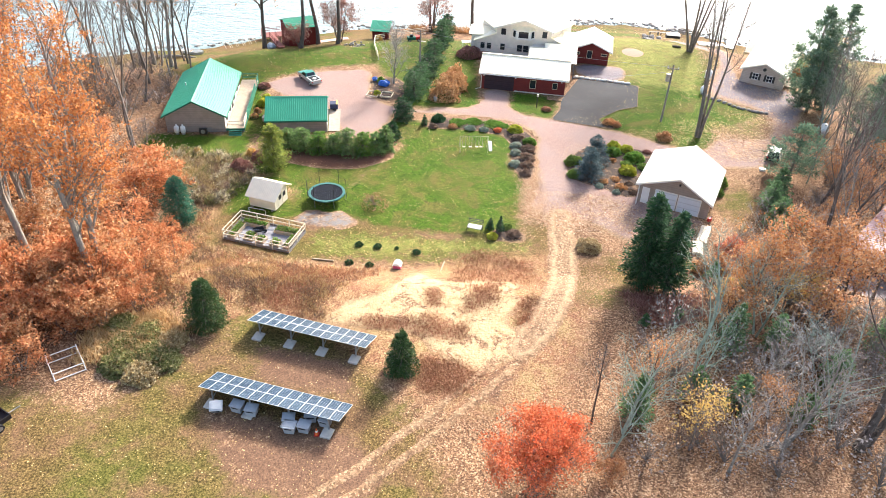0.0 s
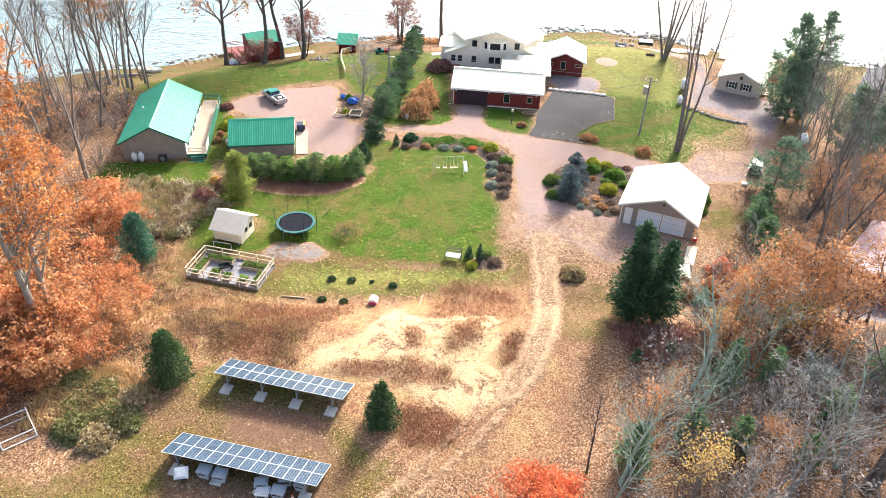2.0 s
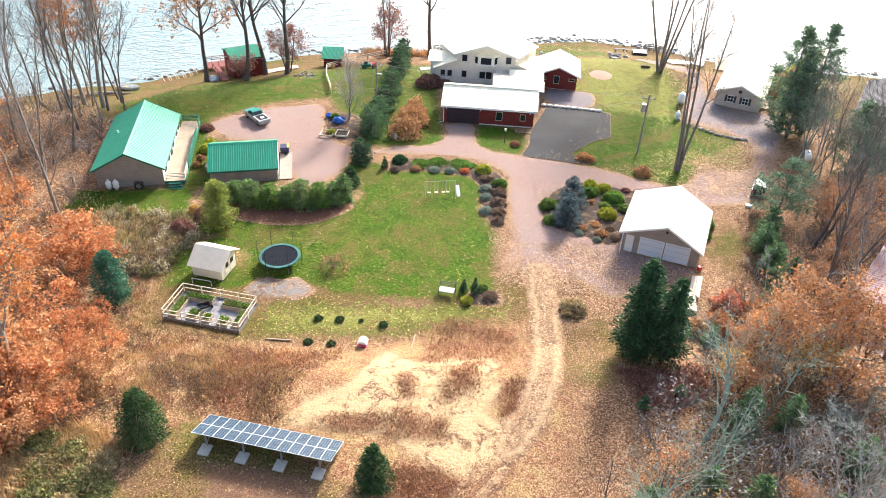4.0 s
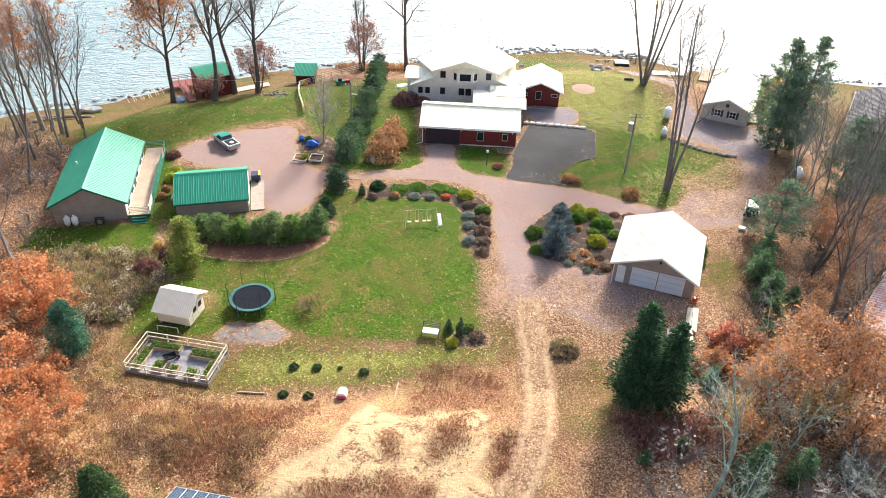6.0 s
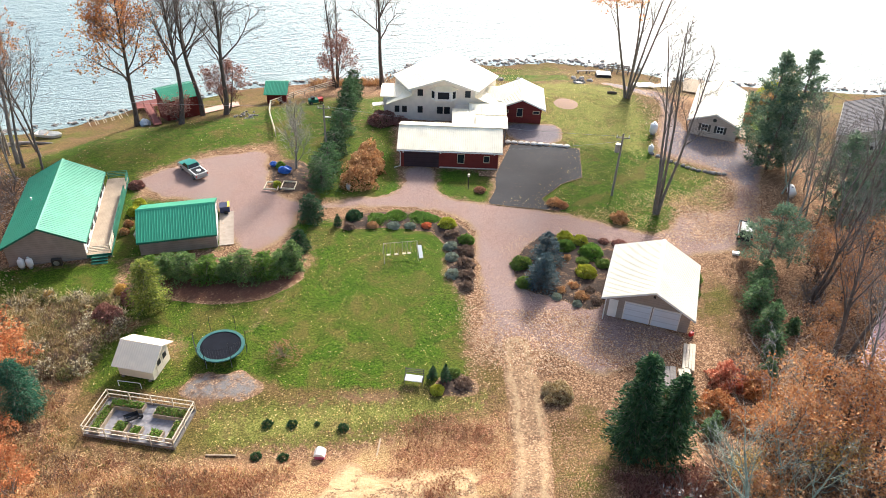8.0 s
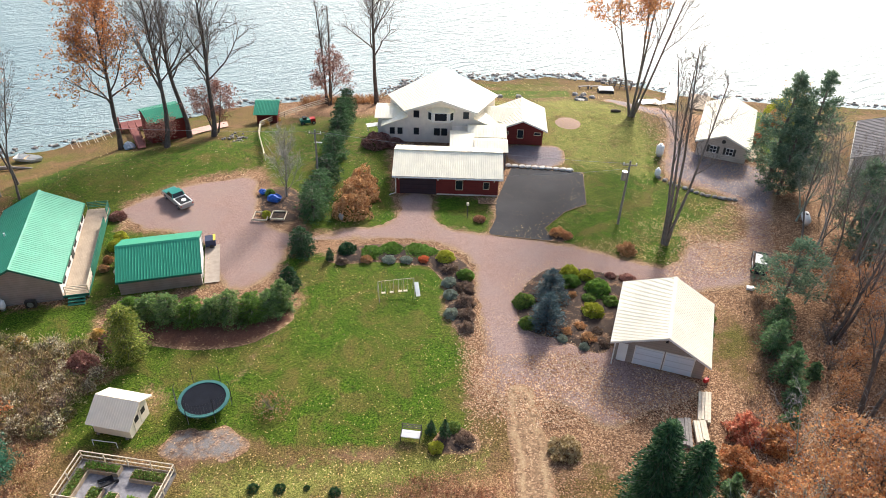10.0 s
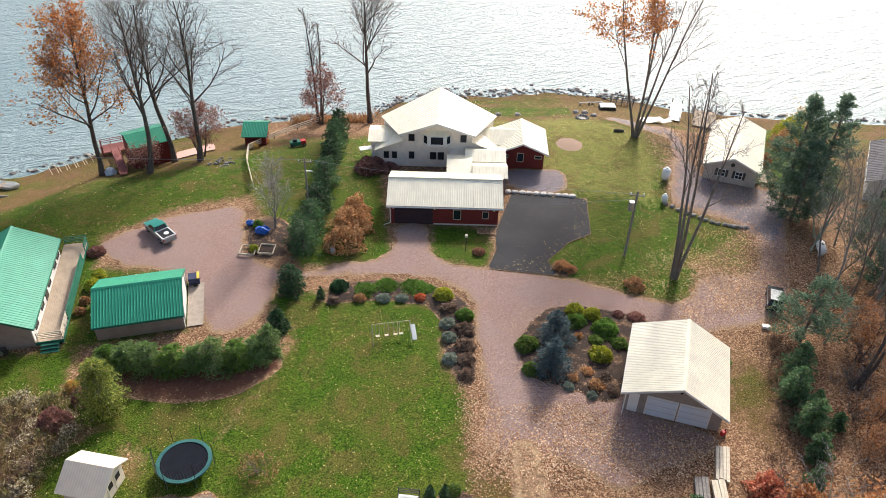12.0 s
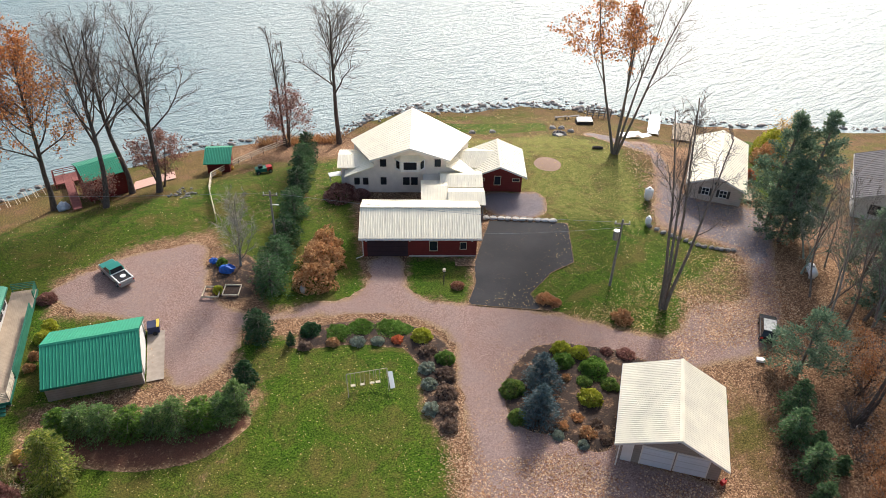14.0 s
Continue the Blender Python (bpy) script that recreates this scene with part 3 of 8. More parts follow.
BARES = [
    [(11.3, 63.4), (13.7, 63.5), (10.8, 49.7), (6.5, 41.8), (4.6, 38.4), (1.9, 37.1), (6.9, 44.9), (9, 49.7)],
    [(-14.5, 63.6), (-10.7, 65.2), (-9, 64.2), (-11, 63), (-14.2, 62.4)],
    [(-3, 63), (2, 62.3), (2, 61.6), (-3, 62.2)],
    [(-14.3, 42.9), (-6.7, 41.6), (-6.2, 37.6), (-13.8, 39.3)],
    [(-16.8, 36.6), (-6.2, 34.6), (-3, 31), (-5, 28), (-13, 29.6), (-15.5, 33)],
]

THIN = [
    [(-11.6, 70.6), (-10.4, 70.4), (-8.6, 74.2), (-6.8, 76.6), (-5.0, 83.4), (-4.2, 86.8), (-5.2, 86.6), (-6.4, 79.8), (-7.7, 76.8), (-10, 74.6)],
    [(-14.7, 66.2), (-10.9, 66.4), (-8.2, 63.9), (-10.5, 62.2), (-14.1, 63), (-16.4, 63.8)],
    [(-18.5, 72.5), (-15.5, 70.5), (-15.5, 67.5), (-19, 67.5)],
    [(12, 131), (17, 121), (26, 122), (40, 126), (40, 137), (20, 137)],
    [(31, 88.5), (34.5, 90), (43, 95), (44, 91), (40.5, 86.5), (35.4, 88)],
]
FADED = [
    [(18, 106), (27, 103), (36, 99.5), (40, 110), (40.5, 120), (34, 127), (24, 126.5), (18, 128), (16, 122), (22, 113)],
    [(-14, 62), (-5, 62.6), (9, 62), (9.5, 60), (2, 59), (-5, 57.2), (-13, 58)],
]
SHORE_GRASS = [(17, 136), (25, 135.2), (33.5, 133), (33, 128.6), (26, 128.8), (18.6, 130.4)]


def build_ground():
    def axis(lo, hi, step, far):
        near = list(np.arange(lo, hi + 0.01, step))
        return np.array([-far, -far / 3, lo - 160, lo - 60, lo - 20] + near + [hi + 20, hi + 60, hi + 160, far / 3, far])

    xs, ys = axis(-62, 78, 0.5, 2600), axis(14, 150, 0.5, 2600)
    gx, gy = np.meshgrid(xs, ys)
    gz = land(gx, gy)
    gz = gz + np.where(gy > 1500, 40, 0)
    bumps = np.array([noise.noise(Vector((a * 0.35, b * 0.35, 0))) for a, b in zip(gx.ravel(), gy.ravel())]).reshape(gx.shape)
    gz = gz + 0.04 * bumps - 0.03
    nx, ny = len(xs), len(ys)
    i = np.arange(nx * ny).reshape(ny, nx)
    f = np.stack([i[:-1, :-1], i[:-1, 1:], i[1:, 1:], i[1:, :-1]], -1).reshape(-1, 4)
    me = bpy.data.meshes.new("ground")
    me.from_pydata(np.stack([gx, gy, gz], -1).reshape(-1, 3).tolist(), [], f.tolist())
    for name, polys, soft in (("lawn", LAWNS, 3.0), ("olive", OLIVES, 6.0), ("dry", DRIES, 5.0), ("bare", BARES, 3.0), ("faded", FADED, 4.0)):
        val = np.zeros(gx.size)
        for k, p in enumerate(polys):
            full = 0.54 if name == "lawn" and k == 1 else 0.62 if name == "faded" else 1.0
            val = np.maximum(val, full * np.clip(0.5 + sdf(gx.ravel(), gy.ravel(), p) / soft, 0, 1))
        if name == "lawn":
            val *= 1 - 0.48 * np.clip((gy.ravel() - 104) / 14, 0, 1) * (gx.ravel() > 12) * (gx.ravel() < 48)
            val *= 1 - 0.36 * np.clip((gy.ravel() - 99) / 10, 0, 1) * (gx.ravel() < 2)
            for p in THIN:
                val *= 1 - 0.52 * np.clip(0.5 + sdf(gx.ravel(), gy.ravel(), p) / 2.0, 0, 1)
            val = np.maximum(val, np.clip(0.7 + sdf(gx.ravel(), gy.ravel(), SHORE_GRASS) / 1.0, 0, 1.4))
        me.attributes.new(name, "FLOAT", "POINT").data.foreach_set("value", val.astype(np.float32))
    me.materials.append(M_GROUND)
    me.shade_smooth()
    tagged(new("ground", me), "autumn yard of lawn, dry grass and leaf litter", "ground", "", "structure")


build_ground()
g = Geo().add([(-2500, 40, LAKE), (2500, 40, LAKE), (2500, 2500, LAKE), (-2500, 2500, LAKE)], [(0, 1, 2, 3)])
tagged(part("water", g, M_WATER), "rippled grey-blue lake glinting in the sun", "lake", "", "structure")

YARD = [(-11.5, 105.1), (-15.6, 104.4), (-22, 102.1), (-26.6, 98.2), (-26.3, 97), (-23, 94.1), (-19.9, 93.4), (-16.3, 91.3), (-14.7, 86.7), (-13.5, 84), (-11.7, 82.4), (-8.4, 85), (-7.4, 88.5), (-7, 90.3)]
LANE = [(-4.4, 90.4), (1.3, 90.3), (6.6, 89.6), (9.6, 88.3), (11.3, 85.7), (10.7, 80.2), (10.3, 74.1), (9.6, 71.5), (9, 68), (11.6, 66.2), (14.7, 66.2), (16.9, 64.7), (18.8, 62.5), (21.9, 64), (26.9, 65), (29, 67.3)]
EAST = [(21.5, 71), (24.5, 78), (33, 78.8), (39.5, 79.6), (43.8, 83.8), (46.5, 90.9), (53, 102), (49, 103.5), (43, 106.5), (44, 112), (46, 122), (41.4, 122.2), (42.8, 115.6), (40.9, 110), (36.6, 100.9), (41.1, 97.5), (43.4, 95.4), (43.8, 92.3), (40.6, 86.3), (35.4, 87.9), (31.6, 82.7)]
NORTH = [(27.3, 84.9), (20.4, 88.7), (13.9, 90.4), (8.1, 92.3), (9, 99.2), (4.8, 99.8), (3.7, 93.2), (-0.7, 92.9), (-5.4, 91.5), (-9.2, 93.5), (-11.2, 96.4), (-11.2, 99.6)]
sheet("gravel_driveway", YARD + LANE + EAST + NORTH, M_GRAVEL, 0.02, "pinkish gravel driveway strewn with fallen leaves", "driveway", 0.3, 1)
sheet("stone_drive", [(44.2, 91.4), (46.6, 91.6), (52.8, 101.6), (49, 103.2), (43.4, 106.2), (44.2, 112), (45.8, 121.8), (41.8, 122), (43, 115.6), (41.2, 110), (37, 101.2), (41.4, 97.8), (43.8, 95.6)], M_MAUVE, 0.035, "mauve-grey crushed stone drive by the cottage", "driveway", 0.4, 1)
sheet("stone_path", [(36.4, 126.2), (39.6, 127), (42.8, 121.8), (44.6, 118.5), (42.6, 116.8), (40.6, 119.6), (38.6, 122.6)], M_MAUVE, 0.032, "mauve crushed stone path toward the shore", "path", 0.4, 1)
sheet("stone_yard", [(36.8, 58), (39.8, 61.4), (42, 60), (46, 55.5), (44, 51), (39.5, 53.5)], M_MAUVE, 0.03, "leaf-strewn stone yard before the neighbouring house", "yard", 0.4, 1)
sheet("asphalt_driveway", [(15.6, 96.6), (18.9, 104.2), (27.6, 102.5), (26, 95.3), (23.1, 93.9), (20.1, 90.9), (20.6, 88.4), (13.6, 90.2), (15.1, 93.5)], M_TARMAC, 0.045, "dark grey asphalt drive by the red garage", "driveway", 0.05, 0, 0.8)
sheet("sand_patch", [(-2.2, 56.4), (-0.3, 53.3), (3.2, 54.6), (6.6, 54.6), (7.6, 51.6), (6.8, 49.1), (6.1, 46.5), (7.2, 45.8), (7.4, 43.8), (5.7, 42), (4, 40.6), (2.1, 40.8), (0.1, 42.6), (-2, 44.7), (-4.9, 45.5), (-7.4, 45.2), (-10, 45.8), (-8.5, 49.1), (-5.7, 50), (-4, 53.3)], M_SAND, 0.03, "bare pale sand patch with dead weeds", "sand", 0.9, 1)
TRACK = [(12.8, 68.6), (12.4, 66.4), (12.1, 62), (12.0, 58.6), (11.2, 54), (9.9, 49.6), (8.2, 46.2), (5.8, 42.8), (3, 39.4), (0.2, 36.2), (-3.4, 32.2), (-9, 27)]


def strip(line, off, half):
    """The outline of a strip beside a centre line."""
    edge = [[], []]
    for i, p in enumerate(line):
        a, b = Vector(line[max(0, i - 1)]), Vector(line[min(len(line) - 1, i + 1)])
        d = (b - a).normalized()
        for k, side in enumerate((off - half, off + half)):
            edge[k].append((p[0] + d.y * side, p[1] - d.x * side))
    return edge[0] + edge[1][::-1]


sheet("dirt_track", strip(TRACK[:8], 0, 1.55), M_TRACK, 0.05, "sandy double wheel track through the dry field", "track", 0.3, 1, 0.5)
for off in (-0.75, 0.75):
    sheet("wheel_rut", strip(TRACK[7:], off, 0.38), M_TRACK, 0.05, "faint sandy wheel rut across the mown field", "track", 0.3, 1, 0.25)
sheet("planting_bed", [(14.1, 78.3), (15, 80.8), (17, 83), (19.4, 84.3), (23.9, 83.2), (27.4, 81.4), (29.5, 79.6), (25, 77.5), (21.7, 71.2), (19.4, 71.2), (17.5, 73.2), (14.1, 74.5)], M_MULCH, 0.06, "mulched island planting bed beside the garage", "flower bed", 0.15, 2, 1.2, 0.18)
sheet("planting_bed", [(-3.9, 87.2), (-0.8, 89.5), (3, 89.8), (7.9, 88.6), (11, 85.7), (10.9, 82.5), (10.2, 74.9), (9.2, 73.4), (7.6, 76.8), (8, 84.6), (2.8, 86.4), (-2.1, 86.2)], M_MULCH, 0.06, "mulched border bed round the lawn corner", "flower bed", 0.15, 1, 1.2, 0.12)
sheet("planting_bed", [(-11, 96.3), (-11.5, 100.1), (-9.7, 102.3), (-6.8, 101.4), (-5.3, 96.5), (-7.1, 93.6), (-10.3, 94.3)], M_MULCH, 0.06, "leafy mulch bed by the gravel yard", "flower bed", 0.2, 2, 1.2, 0.12)
sheet("planting_bed", [(4.2, 62.3), (5.2, 64), (7, 64.6), (8.7, 63.4), (8.5, 61.8), (6, 61.6)], M_MULCH, 0.05, "small dark mulch bed at the lawn edge", "flower bed", 0.15, 2, 1.2, 0.1)
sheet("planting_bed", [(-22, 80), (-20, 76.2), (-15, 74.8), (-11.4, 74.8), (-8.5, 76.1), (-6, 78.4), (-6.6, 81), (-12, 80.6), (-21, 81.6)], M_BARKCHIP, 0.04, "reddish brown mulch strip under the hedge", "flower bed", 0.25, 2, 1.2, 0.06)
sheet("stone_patch", [(-15, 66.0), (-11, 66.4), (-8.6, 64.2), (-10.4, 62.6), (-14.1, 63.2), (-16.4, 63.8)], M_CRUSHED, 0.03, "patch of grey crushed stone in thin grass", "gravel", 0.5, 2, 0.5)
sheet("planting_bed", [(19.9, 89.3), (20.8, 91), (22.6, 90.6), (22.9, 88.9), (21.3, 88.2)], M_MULCH, 0.06, "small mulch bed at the asphalt corner", "flower bed", 0.15, 2, 1.2, 0.1)
sheet("crushed_stone_court", [(18.7, 105), (25.8, 103.3), (27, 109.5), (24, 110), (18.7, 110.6)], M_MAUVE, 0.03, "grey crushed stone court before the red wing", "gravel", 0.15, 1)
sheet("play_circle", [(29 + 1.95 * math.cos(a * 0.6283), 115.9 + 1.95 * math.sin(a * 0.6283)) for a in range(10)], M_RING, 0.05, "round pinkish sand circle edged in the lawn", "sand", 0.03, 2)

# ---- buildings ----


def ribbed(geo, a, b, c, d, thick=0.09, pitch=0.3, rib=0.035):
    """A roof plane: a, b along the eave, d, c along the ridge, with raised ribs up the slope."""
    a, b, c, d = (Vector(p) for p in (a, b, c, d))
    n = (b - a).cross(d - a).normalized()
    n = n if n.z > 0 else -n
    k = max(2, round((b - a).length / pitch))
    low, top = [a - n * thick, b - n * thick], [d - n * thick, c - n * thick]
    eave, crest = [], []
    for i in range(k + 1):
        for da, dz in ((-0.03, 0), (-0.015, rib), (0.015, rib), (0.03, 0)):
            t = min(1.0, max(0.0, i / k + da / (b - a).length))
            eave.append(a.lerp(b, t) + n * dz)
            crest.append(d.lerp(c, t) + n * dz)
    m = len(eave)
    v = eave + crest + low + top
    f = [(i, i + 1, m + i + 1, m + i) for i in range(m - 1)]
    f += [(2 * m, 2 * m + 2, 2 * m + 3, 2 * m + 1), tuple(range(m)) + (2 * m + 1, 2 * m), tuple(range(m, 2 * m)) + (2 * m + 3, 2 * m + 2), (0, m, 2 * m + 2, 2 * m), (m - 1, 2 * m - 1, 2 * m + 3, 2 * m + 1)]
    return geo.add(v, f)


def window(parent, m, w, h, frame_mat=None, cross=False):
    """A window on a wall; m sets its foot's middle on the wall, x along it and -y outwards."""
    o = thing("window", "", "", m)
    o.parent = parent
    t = 0.07
    g = Geo()
    g.box(-w / 2 - t, -0.05, -t, -w / 2, 0.02, h + t).box(w / 2, -0.05, -t, w / 2 + t, 0.02, h + t)
    g.box(-w / 2, -0.05, h, w / 2, 0.02, h + t).box(-w / 2, -0.08, -t, w / 2, 0.02, 0)
    if cross:
        g.box(-0.03, -0.045, 0, 0.03, 0.02, h).box(-w / 2, -0.04, h / 2 - 0.03, w / 2, 0.02, h / 2 + 0.03)
    part("window_frame", g, frame_mat or M_FRAME_DARK, o)
    part("pane", Geo().box(-w / 2, -0.02, 0, w / 2, 0.015, h), M_GLASS, o)
    return o


def panel_door(parent, m, w, h, mat, label="", rows=4, frame_mat=None):
    g = Geo()
    for i in range(rows):
        g.box(-w / 2, -0.03, h * i / rows + 0.01, w / 2, 0.02, h * (i + 1) / rows - 0.01)
    o = part("garage_door", g, mat, parent, label)
    o.matrix_basis = m
    part("door_frame", Geo().box(-w / 2 - 0.1, -0.04, 0, -w / 2, 0.02, h + 0.1).box(w / 2, -0.04, 0, w / 2 + 0.1, 0.02, h + 0.1).box(-w / 2, -0.04, h, w / 2, 0.02, h + 0.1), frame_mat or M_TRIM, o)
    return o


def gable(parent, w, l, eave, ridge, wall, roof, front=0.4, back=0.4, side=0.35, pitch=0.3, base=-0.3, x0=0.0, y0=0.0, trim=None, mid=None, left=None, rib=0.035):
    """A gabled volume whose ridge runs along y; front is its low-y end."""
    mid = w / 2 if mid is None else mid
    left = eave if left is None else left
    part("wall", Geo().prism([(x0, base), (x0 + w, base), (x0 + w, eave), (x0 + mid, ridge - 0.06), (x0, left)], y0, y0 + l), wall, parent)
    sl, sr = (ridge - left) / mid, (ridge - eave) / (w - mid)
    ya, yb = y0 - front, y0 + l + back
    lift = 0.1
    L = (x0 - side, left - sl * side + lift)
    R = (x0 + w + side, eave - sr * side + lift)
    P = (x0 + mid, ridge + lift)
    part("roof_slope", ribbed(Geo(), (L[0], yb, L[1]), (L[0], ya, L[1]), (P[0], ya, P[1]), (P[0], yb, P[1]), pitch=pitch, rib=rib), roof, parent)
    part("roof_slope", ribbed(Geo(), (R[0], ya, R[1]), (R[0], yb, R[1]), (P[0], yb, P[1]), (P[0], ya, P[1]), pitch=pitch, rib=rib), roof, parent)
    g = Geo().prism([(P[0] - 0.18, P[1] + 0.045 - 0.18 * sl), (P[0], P[1] + 0.06), (P[0] + 0.18, P[1] + 0.045 - 0.18 * sr), (P[0], P[1] + 0.02)], ya - 0.02, yb + 0.02)
    part("ridge_cap", g, roof, parent)
    for y in (ya, yb):
        for q in (L, R):
            part("fascia", Geo().beam((q[0], y, q[1] - 0.11), (P[0], y, P[1] - 0.11), 0.05, 0.16), trim or M_TRIM, parent)
    for q in (L, R):
        part("fascia", Geo().beam((q[0], ya, q[1] - 0.12), (q[0], yb, q[1] - 0.12), 0.05, 0.15), trim or M_TRIM, parent)
    return P


def rail(parent, pts, height=0.95, mat=None, rails=3, gap=1.6, size=0.07, name="railing"):
    """Posts and rails along a line of points."""
    mat = mat or M_WOOD_PALE
    for a, b in zip(pts, pts[1:]):
        a, b = Vector(a), Vector(b)
        n = max(1, round((b - a).length / gap))
        for i in range(n + 1):
            p = a.lerp(b, i / n)
            part("post", Geo().box(p.x - size / 2, p.y - size / 2, p.z, p.x + size / 2, p.y + size / 2, p.z + height), mat, parent)
        for r in range(rails):
            h = Vector((0, 0, height * (1 - 0.85 * r / max(1, rails - 0.0))))
            part("rail", Geo().beam(a + h, b + h, size * 0.7, size), mat, parent)


def green_house():
    o = thing("house", "low taupe house with a green metal gable roof", "house", pose(-34.75, 82.2, 0, 0, 0, 6.2))
    w, l = 7.1, 13.0
    gable(o, w, l, 2.3, 4.15, M_WALL_TAUPE, M_ROOF_GREEN, 0.35, 0.35, 0.4, 0.3, rib=0.016, trim=M_GREEN_PAINT)
    part("plinth", Geo().box(-0.04, -0.04, -0.3, w + 0.04, l + 0.04, 0.12), M_WOOD_GREY, o)
    east = lambda y, z: pose(w, y, z, 0, 0, 90)
    part("wall_cladding", Geo().box(w, 0.1, 0.35, w + 0.03, l - 0.1, 2.25), M_WALL_WHITE, o, "white boarded wall along the deck")
    for y in (1.6, 4.2, 7.6, 10.4, 12):
        window(o, east(y, 1.0), 0.9, 1.0, M_FRAME_DARK).matrix_basis = pose(w + 0.04, y, 1.0, 0, 0, 90)
    part("door", Geo().box(w + 0.03, 5.6, 0.55, w + 0.09, 6.5, 2.2), M_FRAME_DARK, o, "dark glazed deck door")
    part("roof_vent", Geo().tube([(1.4, 7, 3.0), (1.4, 7, 3.45)], 0.1, 8), M_WHITE, o, "white roof vent pipe")
    d = thing("deck", "long timber deck with dark green railing", "deck", o.matrix_basis)
    for i in range(15):
        x = w + 0.06 + i * 0.15
        part("deck_board", Geo().box(x, -0.1, 0.45, x + 0.14, l + 1.8, 0.5), M_DECK, d)
    part("rim_joist", Geo().box(w + 2.3, -0.1, 0.2, w + 2.35, l + 1.8, 0.5).box(w + 0.05, -0.15, 0.2, w + 2.35, -0.1, 0.5), M_GREEN_PAINT, d)
    for y in (0, 4, 8, 12, 14.6):
        part("pier", Geo().box(w + 2.1, y - 0.1, -0.2, w + 2.28, y + 0.1, 0.45), M_WOOD_GREY, d)
    x = w + 2.3
    rail(d, [(w + 0.3, -0.05, 0.5), (x, -0.05, 0.5), (x, 2.6, 0.5)], 0.9, M_WOOD_PALE, 4)
    rail(d, [(x, 2.6, 0.5), (x, 11.5, 0.5)], 0.9, M_GREEN_PAINT, 5)
    rail(d, [(x, 13.2, 0.5), (x, l + 1.75, 0.5), (w + 0.2, l + 1.75, 0.5)], 0.9, M_GREEN_PAINT, 4)
    part("screen", Geo().box(x + 0.04, 2.6, 0.5, x + 0.07, 11.5, 1.2), M_GREEN_PAINT, d, "dark green slatted screen")
    for i in range(3):
        part("step", Geo().box(w + 0.5, -0.5 - 0.3 * i, 0.28 - 0.16 * i, w + 2, -0.18 - 0.3 * i, 0.34 - 0.16 * i), M_GREEN_PAINT, d)


def green_shed():
    o = thing("outbuilding", "small outbuilding with a green ribbed metal roof", "shed", pose(-15.25, 84.1, 0, 0, 0, 97.5))
    gable(o, 6.5, 7.4, 1.75, 3.25, M_WALL_TAUPE, M_ROOF_GREEN, 0.15, 0.15, 0.3, 0.26, -0.3, trim=M_GREEN_PAINT)
    part("gable_trim", Geo().box(0.05, -0.05, 0, 0.3, 0.0, 1.5).box(6.2, -0.05, 0, 6.45, 0, 1.5).box(1.1, -0.05, 1.9, 5.4, 0, 2.1), M_TRIM, o, "white boarded gable end")
    part("garage_door", Geo().box(1.1, -0.06, 0.02, 5.4, -0.01, 1.9), M_WALL_WHITE, o, "white wide garage door")
    s = sheet("concrete_apron", [(-15.1, 84.2), (-13.7, 84.4), (-14.4, 90.7), (-15.9, 90.5)], M_APRON, 0.05, "pale concrete apron before the outbuilding", "apron", 0.02, 0, 0.4)
    b = thing("trailer_box", "dark blue utility box with yellow lid", "box", pose(-15.2, 90.6, 0.02, 0, 0, 8) @ Matrix.Scale(0.85, 4))
    part("body", Geo().box(-0.7, -0.6, 0.25, 0.5, 0.6, 1.1), plain("navy_box", (0.03, 0.04, 0.09), 0.5), b)
    part("lid", Geo().box(0.25, -0.63, 1.1, 0.55, 0.63, 1.16), M_YELLOW, b, "yellow lid")
    for y in (-0.6, 0.6):
        part("wheel", Geo().tube([(0, y - 0.1, 0.25), (0, y + 0.1, 0.25)], 0.25, 12), M_RUBBER, b)


